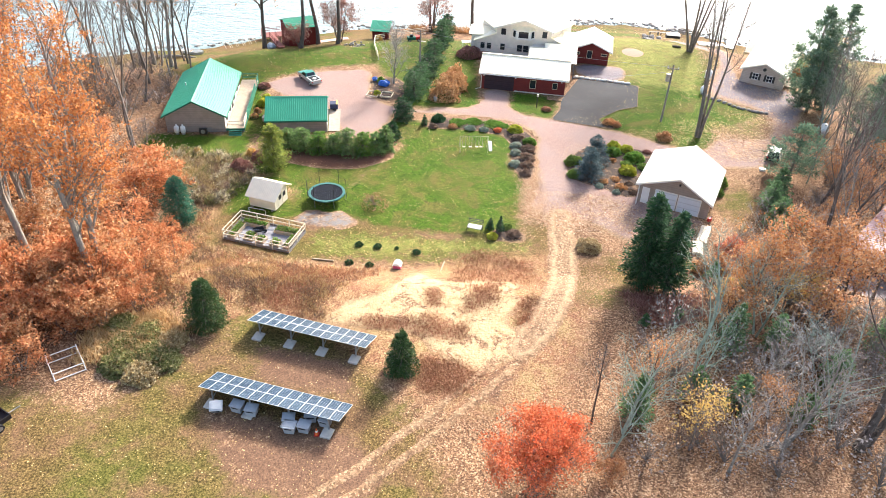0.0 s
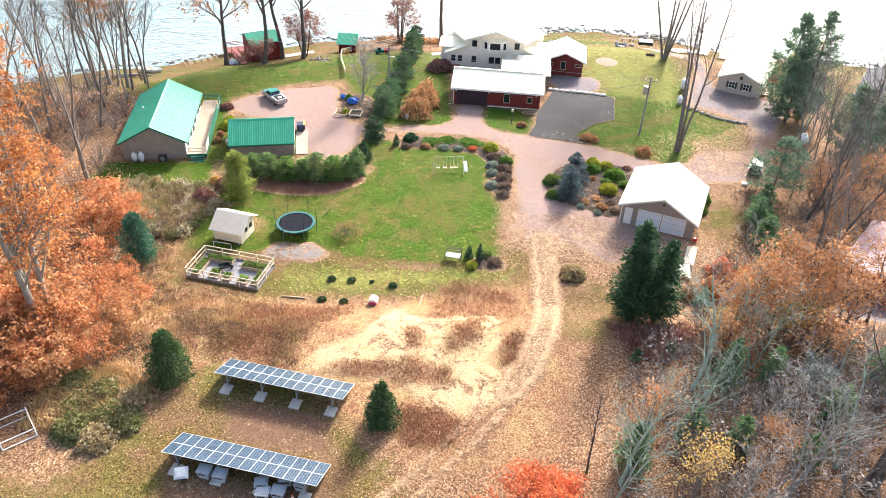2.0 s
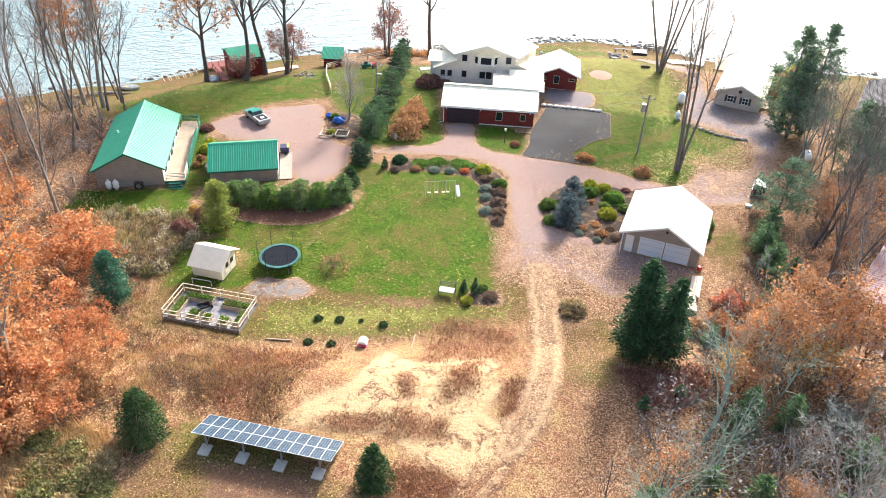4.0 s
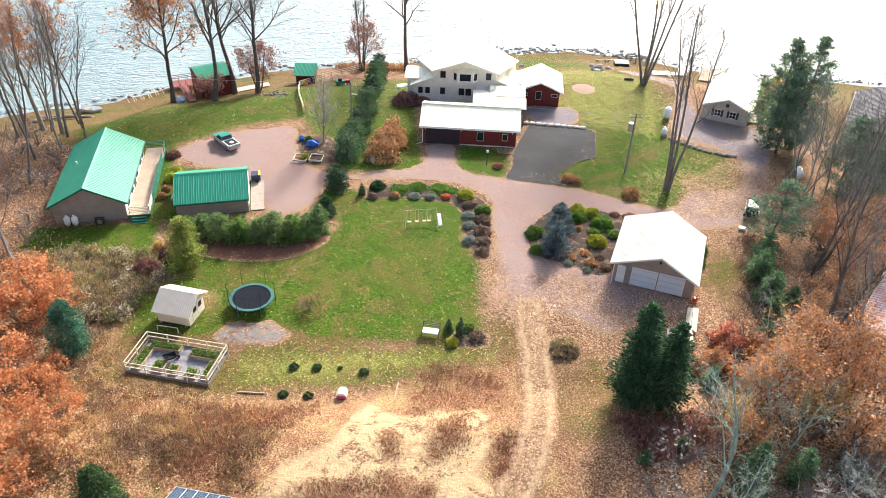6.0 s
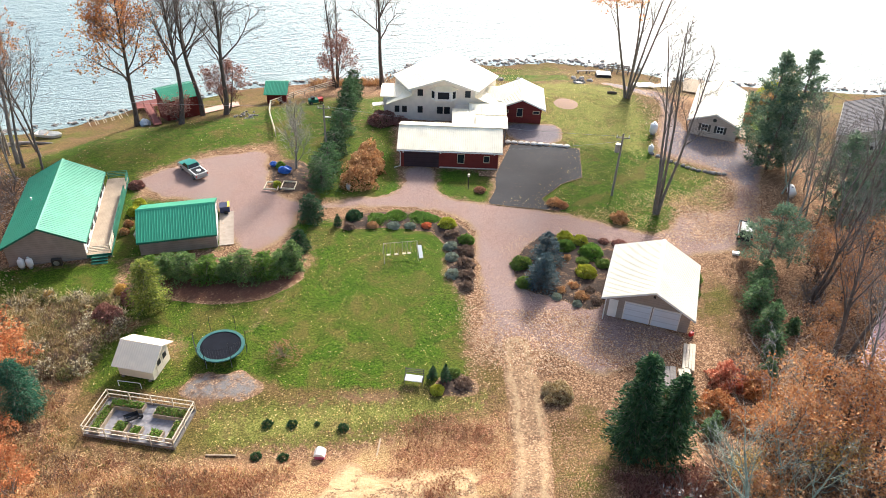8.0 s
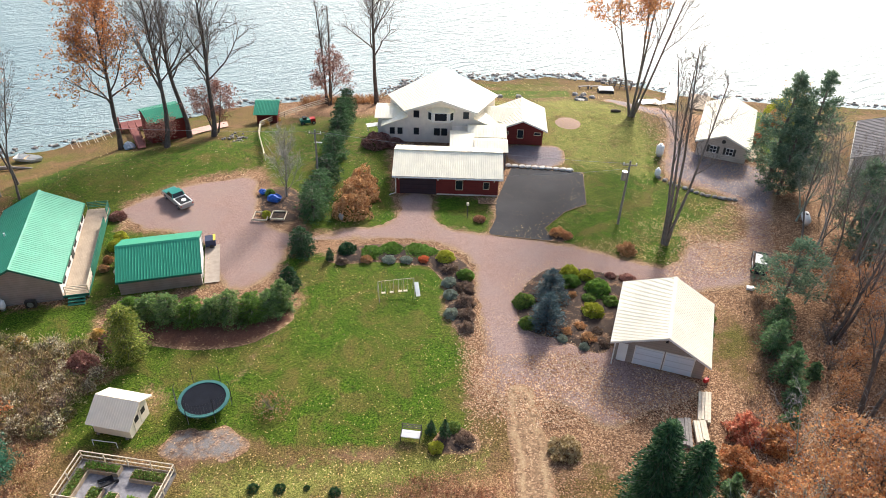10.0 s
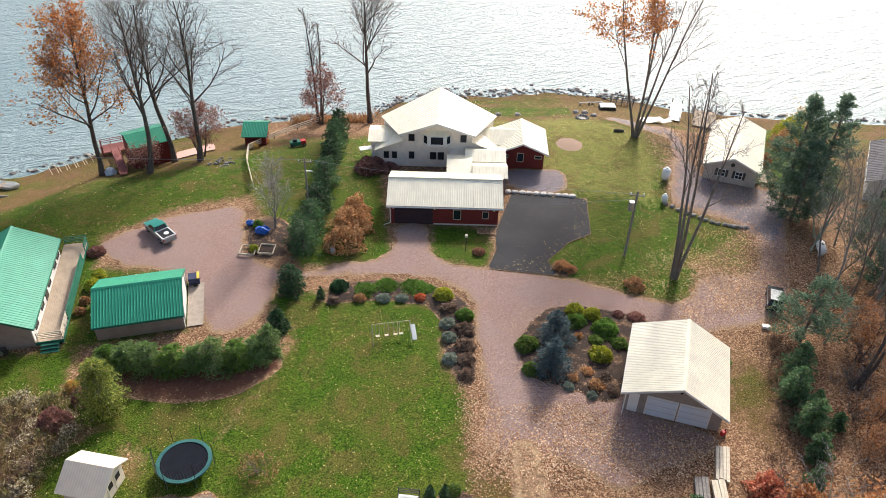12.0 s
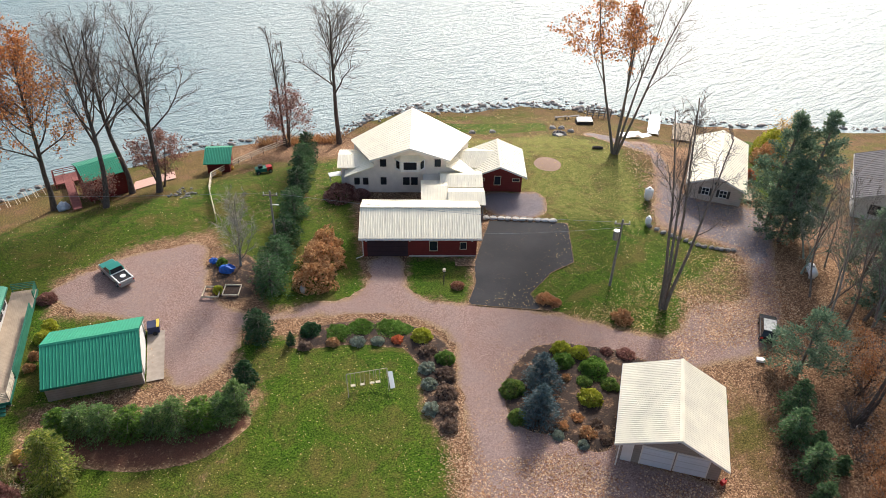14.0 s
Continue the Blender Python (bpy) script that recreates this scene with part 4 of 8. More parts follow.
def red_garage():
    o = thing("garage", "long dark red garage with a cream metal roof", "garage", pose(4.5, 99.5, 0, 0, 0, -8))
    w, l = 11.7, 6.9
    part("wall", Geo().prism([(0, -0.3), (l, -0.3), (l, 2.45), (l / 2, 3.75), (0, 2.45)], 0, w, Matrix(((0, 1, 0, 0), (1, 0, 0, 0), (0, 0, 1, 0), (0, 0, 0, 1)))), M_WALL_RED, o)
    e, s, zr = 0.3, 0.5, 3.85
    sl = (3.75 - 2.45) / (l / 2)
    part("roof_slope", ribbed(Geo(), (-s, -e, 2.55 - sl * e), (w + s, -e, 2.55 - sl * e), (w + s, l / 2, zr), (-s, l / 2, zr), pitch=0.25), M_ROOF_WHITE, o)
    part("roof_slope", ribbed(Geo(), (w + s, l + e, 2.55 - sl * e), (-s, l + e, 2.55 - sl * e), (-s, l / 2, zr), (w + s, l / 2, zr), pitch=0.25), M_ROOF_WHITE, o)
    part("ridge_cap", Geo().beam((-s, l / 2, zr + 0.05), (w + s, l / 2, zr + 0.05), 0.3, 0.05), M_ROOF_WHITE, o)
    part("gutter", Geo().tube([(-s, -e - 0.06, 2.3), (w + s, -e - 0.06, 2.3)], 0.07, 8), M_TRIM, o, "white eaves gutter")
    part("downpipe", Geo().tube([(-0.3, -e, 2.25), (-0.1, -0.1, 1.9), (-0.1, -0.1, 0.1), (-0.8, -0.5, 0.05)], 0.05, 6), M_TRIM, o)
    part("plinth", Geo().box(4.6, -0.05, -0.2, w, -0.01, 0.12), M_CONCRETE, o)
    panel_door(o, pose(2.45, -0.03, 0.02), 4.2, 2.2, M_DOOR_DARK, "dark brown wide garage door", 4, M_WALL_RED)
    window(o, pose(7.2, -0.02, 0.75), 0.75, 1.15, M_FRAME_TAN)
    window(o, pose(10.3, -0.02, 0.95), 0.6, 0.8, M_FRAME_TAN)
    for x in (0.25, 4.75, 11.2):
        part("wall_lamp", Geo().box(x - 0.06, -0.2, 1.95, x + 0.06, 0, 2.15), M_WHITE, o, "small white wall lamp")


def main_house():
    o = thing("house", "large cream lake house with a white metal roof", "house", pose(3.9, 112.4, 0, 0, 0, -7.6))
    c, h = 7.1, 6.15
    sl = 0.335
    # tall middle volume with the street gable
    plan = [(c - 4.2, 0), (c, 0), (c + 4.2, 0), (c + 7.2, 6.5), (c + 0.3, 9.1), (c - 6.8, 5.5)]
    part("wall", Geo().add([(x, y, -2) for x, y in plan] + [(x, y, h - 0.05 - abs(x - c) * sl) for x, y in plan],
         [(i, (i + 1) % 6, (i + 1) % 6 + 6, i + 6) for i in range(6)] + [(6, 7, 10, 11), (7, 8, 9, 10)]), M_WALL_CREAM, o)
    part("wall", Geo().prism([(c - 7.1, -0.5), (c - 4.2, -0.5), (c - 4.2, 3.6), (c - 7.1, 2.3)], 0.02, 4.3), M_WALL_CREAM, o)
    part("wall", Geo().prism([(c + 7.1, -0.5), (c + 4.2, -0.5), (c + 4.2, 3.6), (c + 7.1, 2.3)], 0.02, 4.3), M_WALL_CREAM, o)

    apex = (c + 0.3, 9.8, h + 0.1)
    on = lambda x, y: (x, y, h + 0.1 - abs(x - c) * sl)
    part("roof_slope", ribbed(Geo(), on(c - 7.2, 5.8), on(c - 4.6, -0.8), (c, -0.8, h + 0.1), apex, pitch=0.4, rib=0.02), M_ROOF_WHITE, o)
    part("roof_slope", ribbed(Geo(), on(c + 4.6, -0.8), on(c + 7.6, 6.9), apex, (c, -0.8, h + 0.1), pitch=0.4, rib=0.02), M_ROOF_WHITE, o)
    g = Geo()
    g.beam((c - 4.6, -0.8, h - 4.6 * sl - 0.02), (c, -0.8, h - 0.02), 0.05, 0.2).beam((c + 4.6, -0.8, h - 4.6 * sl - 0.02), (c, -0.8, h - 0.02), 0.05, 0.2)
    part("fascia", g, M_TRIM, o)
    for s in (-1, 1):
        x0, x1 = c + s * 7.6, c + s * 4.2
        p = [(x0, 4.4, 2.35), (x0, -0.5, 2.35), (x1, -0.5, 3.75), (x1, 4.4, 3.75)]
        part("roof_slope", ribbed(Geo(), *(p if s < 0 else [p[1], p[0], p[3], p[2]]), pitch=0.4, rib=0.02), M_ROOF_WHITE, o, "lower lean-to roof")
    # projecting side room
    part("wall", Geo().box(-1.0, 1.0, -0.5, 1.2, 4.6, 2.85), M_WALL_CREAM, o)
    part("roof_slope", ribbed(Geo(), (-1.4, 0.6, 2.95), (2.2, 0.6, 2.95), (2.2, 2.8, 3.5), (-1.4, 2.8, 3.5), pitch=0.4, rib=0.02), M_ROOF_WHITE, o)
    part("roof_slope", ribbed(Geo(), (2.2, 5.0, 2.95), (-1.4, 5.0, 2.95), (-1.4, 2.8, 3.5), (2.2, 2.8, 3.5), pitch=0.4, rib=0.02), M_ROOF_WHITE, o)
    # bay window
    b = part("bay", Geo().add([(c - 1.7, -0.02, z) for z in (3.1, 4.55)] + [(c - 1.05, -0.65, z) for z in (3.1, 4.55)] + [(c + 1.05, -0.65, z) for z in (3.1, 4.55)] + [(c + 1.7, -0.02, z) for z in (3.1, 4.55)],
             [(0, 1, 3, 2), (2, 3, 5, 4), (4, 5, 7, 6), (0, 2, 4, 6), (1, 7, 5, 3)]), M_WALL_WHITE, o, "white three-sided bay window")
    part("bay_roof", Geo().add([(c - 1.9, 0, 4.55), (c - 1.15, -0.85, 4.55), (c + 1.15, -0.85, 4.55), (c + 1.9, 0, 4.55), (c - 1, 0, 4.95), (c + 1, 0, 4.95)], [(0, 1, 4), (1, 2, 5, 4), (2, 3, 5), (0, 3, 2, 1)]), M_ROOF_WHITE, b)
    part("pane", Geo().box(c - 0.75, -0.69, 3.4, c + 0.75, -0.66, 4.35), M_GLASS, b)
    for s in (-1, 1):
        e = part("pane", Geo().box(-0.25, -0.03, 0, 0.25, 0, 0.95), M_GLASS, b)
        e.matrix_basis = pose(c + s * 1.39, -0.36, 3.4, 0, 0, s * 44)
    for x, z, w, hh in ((c - 3.1, 3.55, 0.6, 0.8), (c + 3.2, 3.55, 0.6, 0.8), (c - 6.2, 1.15, 0.5, 0.75), (c - 5.2, 1.15, 0.5, 0.75), (c - 3.1, 1.15, 0.55, 0.8), (c - 0.45, 1.1, 0.65, 0.85), (c + 0.5, 1.1, 0.65, 0.85)):
        window(o, pose(x, -0.02, z), w, hh)
    # entry roofs between house and garage
    for x0, y0, x1, y1, z in ((8.3, -6.0, 11.3, -1.5, 2.55), (11.3, -6.8, 15.4, -3.2, 2.5), (10.5, -3.2, 15.4, 0.5, 2.6)):
        ym = (y0 + y1) / 2
        part("entry_roof", ribbed(ribbed(Geo(), (x0, y0, z), (x1, y0, z), (x1, ym, z + 0.6), (x0, ym, z + 0.6), pitch=0.4, rib=0.02),
             (x1, y1, z), (x0, y1, z), (x0, ym, z + 0.6), (x1, ym, z + 0.6), pitch=0.4, rib=0.02), M_ROOF_WHITE, o, "low white entry roof")
    part("wall", Geo().box(8.6, -5.7, -0.2, 14.2, 0.3, 2.45), M_WALL_CREAM, o)
    for x, y in ((15.1, -6.5), (15.1, -3.4)):
        part("post", Geo().box(x - 0.09, y - 0.09, 0, x + 0.09, y + 0.09, 2.5), M_WOOD_GREY, o)
    # red wing
    k = thing("garage_wing", "dark red boarded wing with a white metal roof", "house wing", pose(18.7, 110.7, 0, 0, 0, -10))
    gable(k, 5.4, 6.0, 2.4, 3.55, M_WALL_RED, M_ROOF_WHITE, 0.6, 0.4, 0.5, 0.4)
    window(k, pose(2.5, -0.02, 0.95), 0.7, 1.1, M_FRAME_TAN)
    for x in (0.55, 4.7):
        window(k, pose(x, -0.02, 1.45), 0.8, 0.3, M_FRAME_TAN)
    j = thing("link_roof", "white metal roof joining house and wing", "roof", pose(15.5, 112.2, 0, 0, 0, -8))
    part("roof_slope", ribbed(Geo(), (-2, 0, 2.55), (5.3, 0, 2.55), (6.3, 2.4, 3.5), (-2, 2.4, 3.5), pitch=0.4, rib=0.02), M_ROOF_WHITE, j)
    part("roof_slope", ribbed(Geo(), (6, 4.8, 2.55), (-2, 4.8, 2.55), (-2, 2.4, 3.5), (6.3, 2.4, 3.5), pitch=0.4, rib=0.02), M_ROOF_WHITE, j)
    part("wall", Geo().box(-1, 0.4, -1, 5.0, 4.4, 2.5), M_WALL_CREAM, j)


def two_door_garage():
    o = thing("garage", "taupe two-door garage with a cream metal roof", "garage", pose(21.3, 70.6, 0, 0, 0, -24.8))
    gable(o, 7.6, 7.35, 2.4, 4.35, M_WALL_TAUPE, M_ROOF_WHITE, 0.95, 0.35, 0.35, 0.2, y0=0.15, mid=4.15, left=2.72, rib=0.022)
    for x in (2.95, 5.5):
        panel_door(o, pose(x, 0.12, 0.02), 2.25, 2.0, M_DOOR_WHITE, "white sectional garage door")
    part("side_door", Geo().box(0.35, 0.09, 0.02, 1.15, 0.14, 2.0), M_WHITE, o, "white side door")
    part("corner_post", Geo().box(0.0, -0.55, 0, 0.1, -0.45, 2.5), M_TRIM, o)
    part("wall_lamp", Geo().box(4.05, 0.0, 3.2, 4.25, 0.15, 3.4), M_BLACK, o)
    t = thing("fuel_can", "small red plastic fuel can by garage", "can", pose(28.5, 67.2, 0.04, 0, 0, 20))
    part("body", Geo().box(-0.2, -0.13, 0, 0.2, 0.13, 0.4), M_RED, t)
    part("spout", Geo().tube([(0.1, 0, 0.4), (0.22, 0, 0.55)], 0.04, 6), M_BLACK, t)


def cottage():
    o = thing("cottage", "small tan cottage with a white metal roof", "cottage", pose(43.3, 106.0, 0, 0, 0, -29))
    gable(o, 6.1, 12.0, 2.2, 3.45, M_WALL_BEIGE, M_ROOF_WHITE, 0.4, 0.3, 0.35, 0.4, -2.5)
    for x in (2.0, 4.0):
        v = window(o, pose(x, -0.02, 0.85), 0.75, 0.85, M_WALL_WHITE, True)
        for s in (-0.6, 0.6):
            part("shutter", Geo().box(s - 0.15, -0.05, -0.05, s + 0.15, 0.01, 0.9), M_FRAME_DARK, v)
    part("gable_vent", Geo().tube([(3.05, -0.06, 2.5), (3.05, 0, 2.5)], 0.25, 12), M_FRAME_DARK, o)
    p = thing("porch", "small timber porch with steps beside cottage", "porch", o.matrix_basis)
    part("floor", Geo().box(6.15, 1.5, -0.3, 7.5, 4.2, 0.25), M_WOOD, p)
    rail(p, [(7.45, 1.6, 0.25), (7.45, 4.1, 0.25)], 0.8, M_WOOD, 3)


def garden_shed():
    o = thing("garden_shed", "cream ribbed metal garden shed on blocks", "shed", pose(-20.8, 66.4, 0, 0, 0, -18))
    w, l = 3.1, 2.6
    part("wall", Geo().prism([(0, 0.12), (l, 0.12), (l, 1.9), (l * 0.55, 2.65), (0, 1.75)], 0, w, Matrix(((0, 1, 0, 0), (1, 0, 0, 0), (0, 0, 1, 0), (0, 0, 0, 1)))), M_SHED, o)
    part("roof_slope", ribbed(Geo(), (-0.15, -0.5, 1.5), (w + 0.4, -0.5, 1.5), (w + 0.4, l * 0.55, 2.75), (-0.15, l * 0.55, 2.75), pitch=0.2, rib=0.018), M_SHED, o)
    part("roof_slope", ribbed(Geo(), (w + 0.4, l + 0.4, 1.85), (-0.15, l + 0.4, 1.85), (-0.15, l * 0.55, 2.75), (w + 0.4, l * 0.55, 2.75), pitch=0.2, rib=0.018), M_SHED, o)
    for y in (0.6, 1.5):
        part("door", Geo().box(w, y, 0.3, w + 0.04, y + 0.8, 1.8), M_SHED, o)
        part("window", Geo().box(w + 0.04, y + 0.15, 1.0, w + 0.06, y + 0.65, 1.5), M_FRAME_DARK, o)
    for x in (0.2, 2.6):
        part("skid", Geo().box(x, -0.1, -0.05, x + 0.2, l, 0.12), M_WOOD_GREY, o)
    k = thing("trestle", "thin white metal trestle beside the shed", "trestle", pose(-20.6, 65.2, 0, 0, 0, -14))
    g = Geo().tube([(0, 0, 0), (0, 0, 0.6), (1.9, 0, 0.6), (1.9, 0, 0)], 0.03, 6)
    part("frame", g, M_WHITE, k)


def lake_buildings():
    o = thing("boathouse", "dark red boathouse with a green ribbed roof", "boathouse", pose(-26.7, 118.0, -2.3, 0, 0, 27))
    w, l = 4.7, 4.6
    part("wall", Geo().box(0, 0, -2.2, w, l, 3.0), M_WALL_RED, o)
    part("roof_slope", ribbed(Geo(), (-0.2, -0.4, 2.95), (w + 0.2, -0.4, 2.95), (w + 0.2, l / 2, 3.8), (-0.2, l / 2, 3.8), pitch=0.25), M_ROOF_GREEN, o)
    part("roof_slope", ribbed(Geo(), (w + 0.2, l + 0.4, 2.95), (-0.2, l + 0.4, 2.95), (-0.2, l / 2, 3.8), (w + 0.2, l / 2, 3.8), pitch=0.25), M_ROOF_GREEN, o)
    s = thing("stairs", "red-stained wooden stairs down the lake bank", "stairs", pose(0, 0, 0))
    a, b = Vector((-27.4, 115.2, -1.3)), Vector((-31.2, 125.5, -3.6))
    side = Vector((0.94, 0.35, 0)) * 0.48
    for i in range(15):
        p = a.lerp(b, i / 14)
        part("tread", Geo().beam(p - side, p + side, 0.5, 0.06), M_WOOD_RED, s)
    for q in (-1, 1):
        part("stringer", Geo().beam(a + side * q - Vector((0, 0, 0.1)), b + side * q - Vector((0, 0, 0.1)), 0.06, 0.25), M_WOOD_RED, s)
        rail(s, [tuple(a + side * q), tuple(b + side * q)], 0.9, M_WOOD_RED, 2, 2.2)
    d = thing("deck", "red wooden landing deck over the shore", "deck", pose(-31.4, 125.4, -3.6, 0, 0, 20))
    part("floor", Geo().box(-1.5, 0, -0.1, 2.8, 2.4, 0), M_WOOD_RED, d)
    for x in (-1.3, 2.6):
        for y in (0.2, 2.2):
            part("post", Geo().box(x - 0.08, y - 0.08, -1.8, x + 0.08, y + 0.08, 0.9), M_WOOD_RED, d)
    rail(d, [(-1.4, 0.1, 0), (-1.4, 2.3, 0), (2.7, 2.3, 0)], 0.9, M_WOOD_RED, 3)
    sheet("concrete_terrace", [(-22.6, 119.8), (-17.4, 122.5), (-18.2, 126.2), (-22.8, 124)], M_SLAB, 0.12, "pink concrete terrace by the boathouse", "terrace", 0.02, 0, 0.5)
    h = thing("shore_hut", "small dark red hut with green metal roof", "hut", pose(-13.6, 123.6, up(-12.5, 123.6) - 0.1, 0, 0, -4))
    gw, gl = 2.8, 2.6
    part("wall", Geo().box(0, 0, -1.2, gw, gl, 2.0), M_WALL_RED, h)
    part("roof_slope", ribbed(Geo(), (-0.3, -0.7, 1.75), (gw + 0.3, -0.7, 1.75), (gw + 0.3, gl * 0.75, 2.7), (-0.3, gl * 0.75, 2.7), pitch=0.2), M_ROOF_GREEN, h)
    part("roof_slope", ribbed(Geo(), (gw + 0.3, gl + 0.3, 2.4), (-0.3, gl + 0.3, 2.4), (-0.3, gl * 0.75, 2.7), (gw + 0.3, gl * 0.75, 2.7), pitch=0.2), M_ROOF_GREEN, h)
    f = thing("fence", "pale timber rail fence down to the shore", "fence", pose(0, 0, 0))
    line = [(-11.1, 108.3), (-12.4, 115), (-12.8, 120.6), (-10, 126.5), (-7, 130.5), (-3.5, 133.8)]
    rail(f, [(x, y, up(x, y) - 0.05) for x, y in line], 1.0, M_WOOD_PALE, 3, 2.2, 0.1)


def far_buildings():
    o = thing("house", "neighbouring house with a faded red metal roof", "house", pose(40.5, 60.3, 0, 0, 0, -43))
    gable(o, 8.0, 10.0, 2.4, 3.4, M_WALL_RED, M_ROOF_RED, 0.4, 0.4, 0.5, 0.4, mid=6.0)
    h = thing("house", "neighbouring white house with a grey shingle roof", "house", pose(60.5, 99.5, 0, 0, 0, -35))
    gable(h, 8.5, 11.0, 2.6, 4.4, M_WALL_WHITE, M_ROOF_GREY, 0.4, 0.4, 0.4, 0.5, -3)
    for x in (2.2, 3.6, 6.2):
        window(h, pose(x, -0.02, 0.9), 1.0, 1.1, M_FRAME_DARK, True)


green_house()
green_shed()
red_garage()
main_house()
two_door_garage()
cottage()
garden_shed()
lake_buildings()
far_buildings()

# ---- trees and shrubs ----


def limb(q, a, d, length, r, bend, segs, lift):
    """A crooked branch from a: its points and radii."""
    pts, d = [Vector(a)], Vector(d).normalized()
    for i in range(segs):
        d = (d + Vector(q.normal(size=3) * bend) + Vector((0, 0, lift))).normalized()
        pts.append(pts[-1] + d * (length / segs))
    return pts, [r * (1 - 0.8 * i / segs) for i in range(segs + 1)]


def along(pts, t):
    k = min(len(pts) - 2, int(t * (len(pts) - 1)))
    u = t * (len(pts) - 1) - k
    return pts[k].lerp(pts[k + 1], u), (pts[k + 1] - pts[k]).normalized()


def tilt(q, d, angle):
    s = d.orthogonal().normalized()
    s.rotate(Matrix.Rotation(q.random() * 6.28319, 3, d))
    return (d * math.cos(angle) + s * math.sin(angle)).normalized()


def grow(seed, h, r, stems=1, first=0.4, limbs=10, spread=0.75, reach=0.42, twigs=5, lean=(0, 0), fine=3, splay=0.06):
    """A broadleaf tree: trunk and limbs in one shape, twigs in another, and where leaves may sit."""
    q = np.random.default_rng(seed)
    wood, thin, tips = Geo(), Geo(), []
    for s in range(stems):
        a = s * 6.28319 / stems + q.random()
        out = 0.0 if stems == 1 else splay * (0.5 + 1.6 * q.random())
        d = Vector((lean[0] + out * math.cos(a), lean[1] + out * math.sin(a), 1))
        base = Vector((0, 0, -0.3)) + Vector((math.cos(a), math.sin(a), 0)) * (0 if stems == 1 else r * 1.2)
        hs = h * (1 if stems == 1 else 0.8 + 0.2 * q.random())
        pts, rad = limb(q, base, d, hs, r, 0.07 if stems == 1 else 0.035, 8, 0.04 if stems == 1 else 0.0)
        rad[0] *= 1.35
        wood.tube(pts, rad, 8, False)
        n = max(3, round(limbs / (1 if stems == 1 else 1.4)))
        for i in range(n):
            t = first + (0.98 - first) * (i + q.random() * 0.6) / n
            p, dd = along(pts, min(0.99, t))
            L = hs * reach * (1.15 - 0.75 * (t - first) / (1 - first)) * (0.7 + 0.5 * q.random())
            lp, lr = limb(q, p, tilt(q, dd, spread * (0.6 + 0.5 * q.random())), L, r * (1 - 0.8 * t) * 0.52, 0.13, 5, 0.09)
            wood.tube(lp, lr, 5, False)
            for j in range(twigs):
                u = 0.25 + 0.75 * (j + q.random() * 0.7) / twigs
                p2, d2 = along(lp, min(0.99, u))
                bp, br = limb(q, p2, tilt(q, d2, 0.45 + 0.5 * q.random()), L * 0.42 * (0.6 + 0.6 * q.random()), max(0.012, lr[0] * 0.32), 0.17, 3, 0.07)
                thin.tube(bp, br, 4, False)
                for k in range(fine):
                    p3, d3 = along(bp, min(0.99, 0.3 + 0.7 * (k + q.random()) / fine))
                    tp, tr = limb(q, p3, tilt(q, d3, 0.4 + 0.6 * q.random()), L * 0.2 * (0.6 + 0.8 * q.random()), 0.016, 0.2, 2, 0.05)
                    thin.tube(tp, tr, 3, False)
                    tips += [tuple(p) for p in tp] + [tuple(bp[-1])]
    return wood, thin, np.array(tips)


def canopy(seed, tips, per, size, jitter, flat=0.0, keep=1.0):
    q = np.random.default_rng(seed + 99)
    heads = tips[q.random(len(tips)) < 0.45] + q.normal(size=(1, 3)) * 0.01
    heads = heads + q.normal(size=heads.shape) * jitter * 0.8
    c = np.repeat(heads, max(2, round(per * 2.1)), 0)
    c = c[q.random(len(c)) < keep]
    c = c + q.normal(size=c.shape) * jitter * (0.62, 0.62, 0.42)
    return quads(leaf_quads(c, size, q, None, 0.65, flat))


def broadleaf(label, m, wood, thin, crown=None, bark_mat=None, twig_mat=None, leaf_mat=None, name="tree", category="tree", group=""):
    o = thing(name, label, category, m, group)
    if name == "sapling":
        tagged(part("stem_mass", wood, bark_mat or M_BARK, o, "", True), kind="stuff")
    else:
        part("trunk", wood, bark_mat or M_BARK, o, "", True)
    tagged(part("twig_mass", thin, twig_mat or M_TWIG, o), kind="stuff")
    if crown:
        part("crown", crown, leaf_mat, o)
    return o


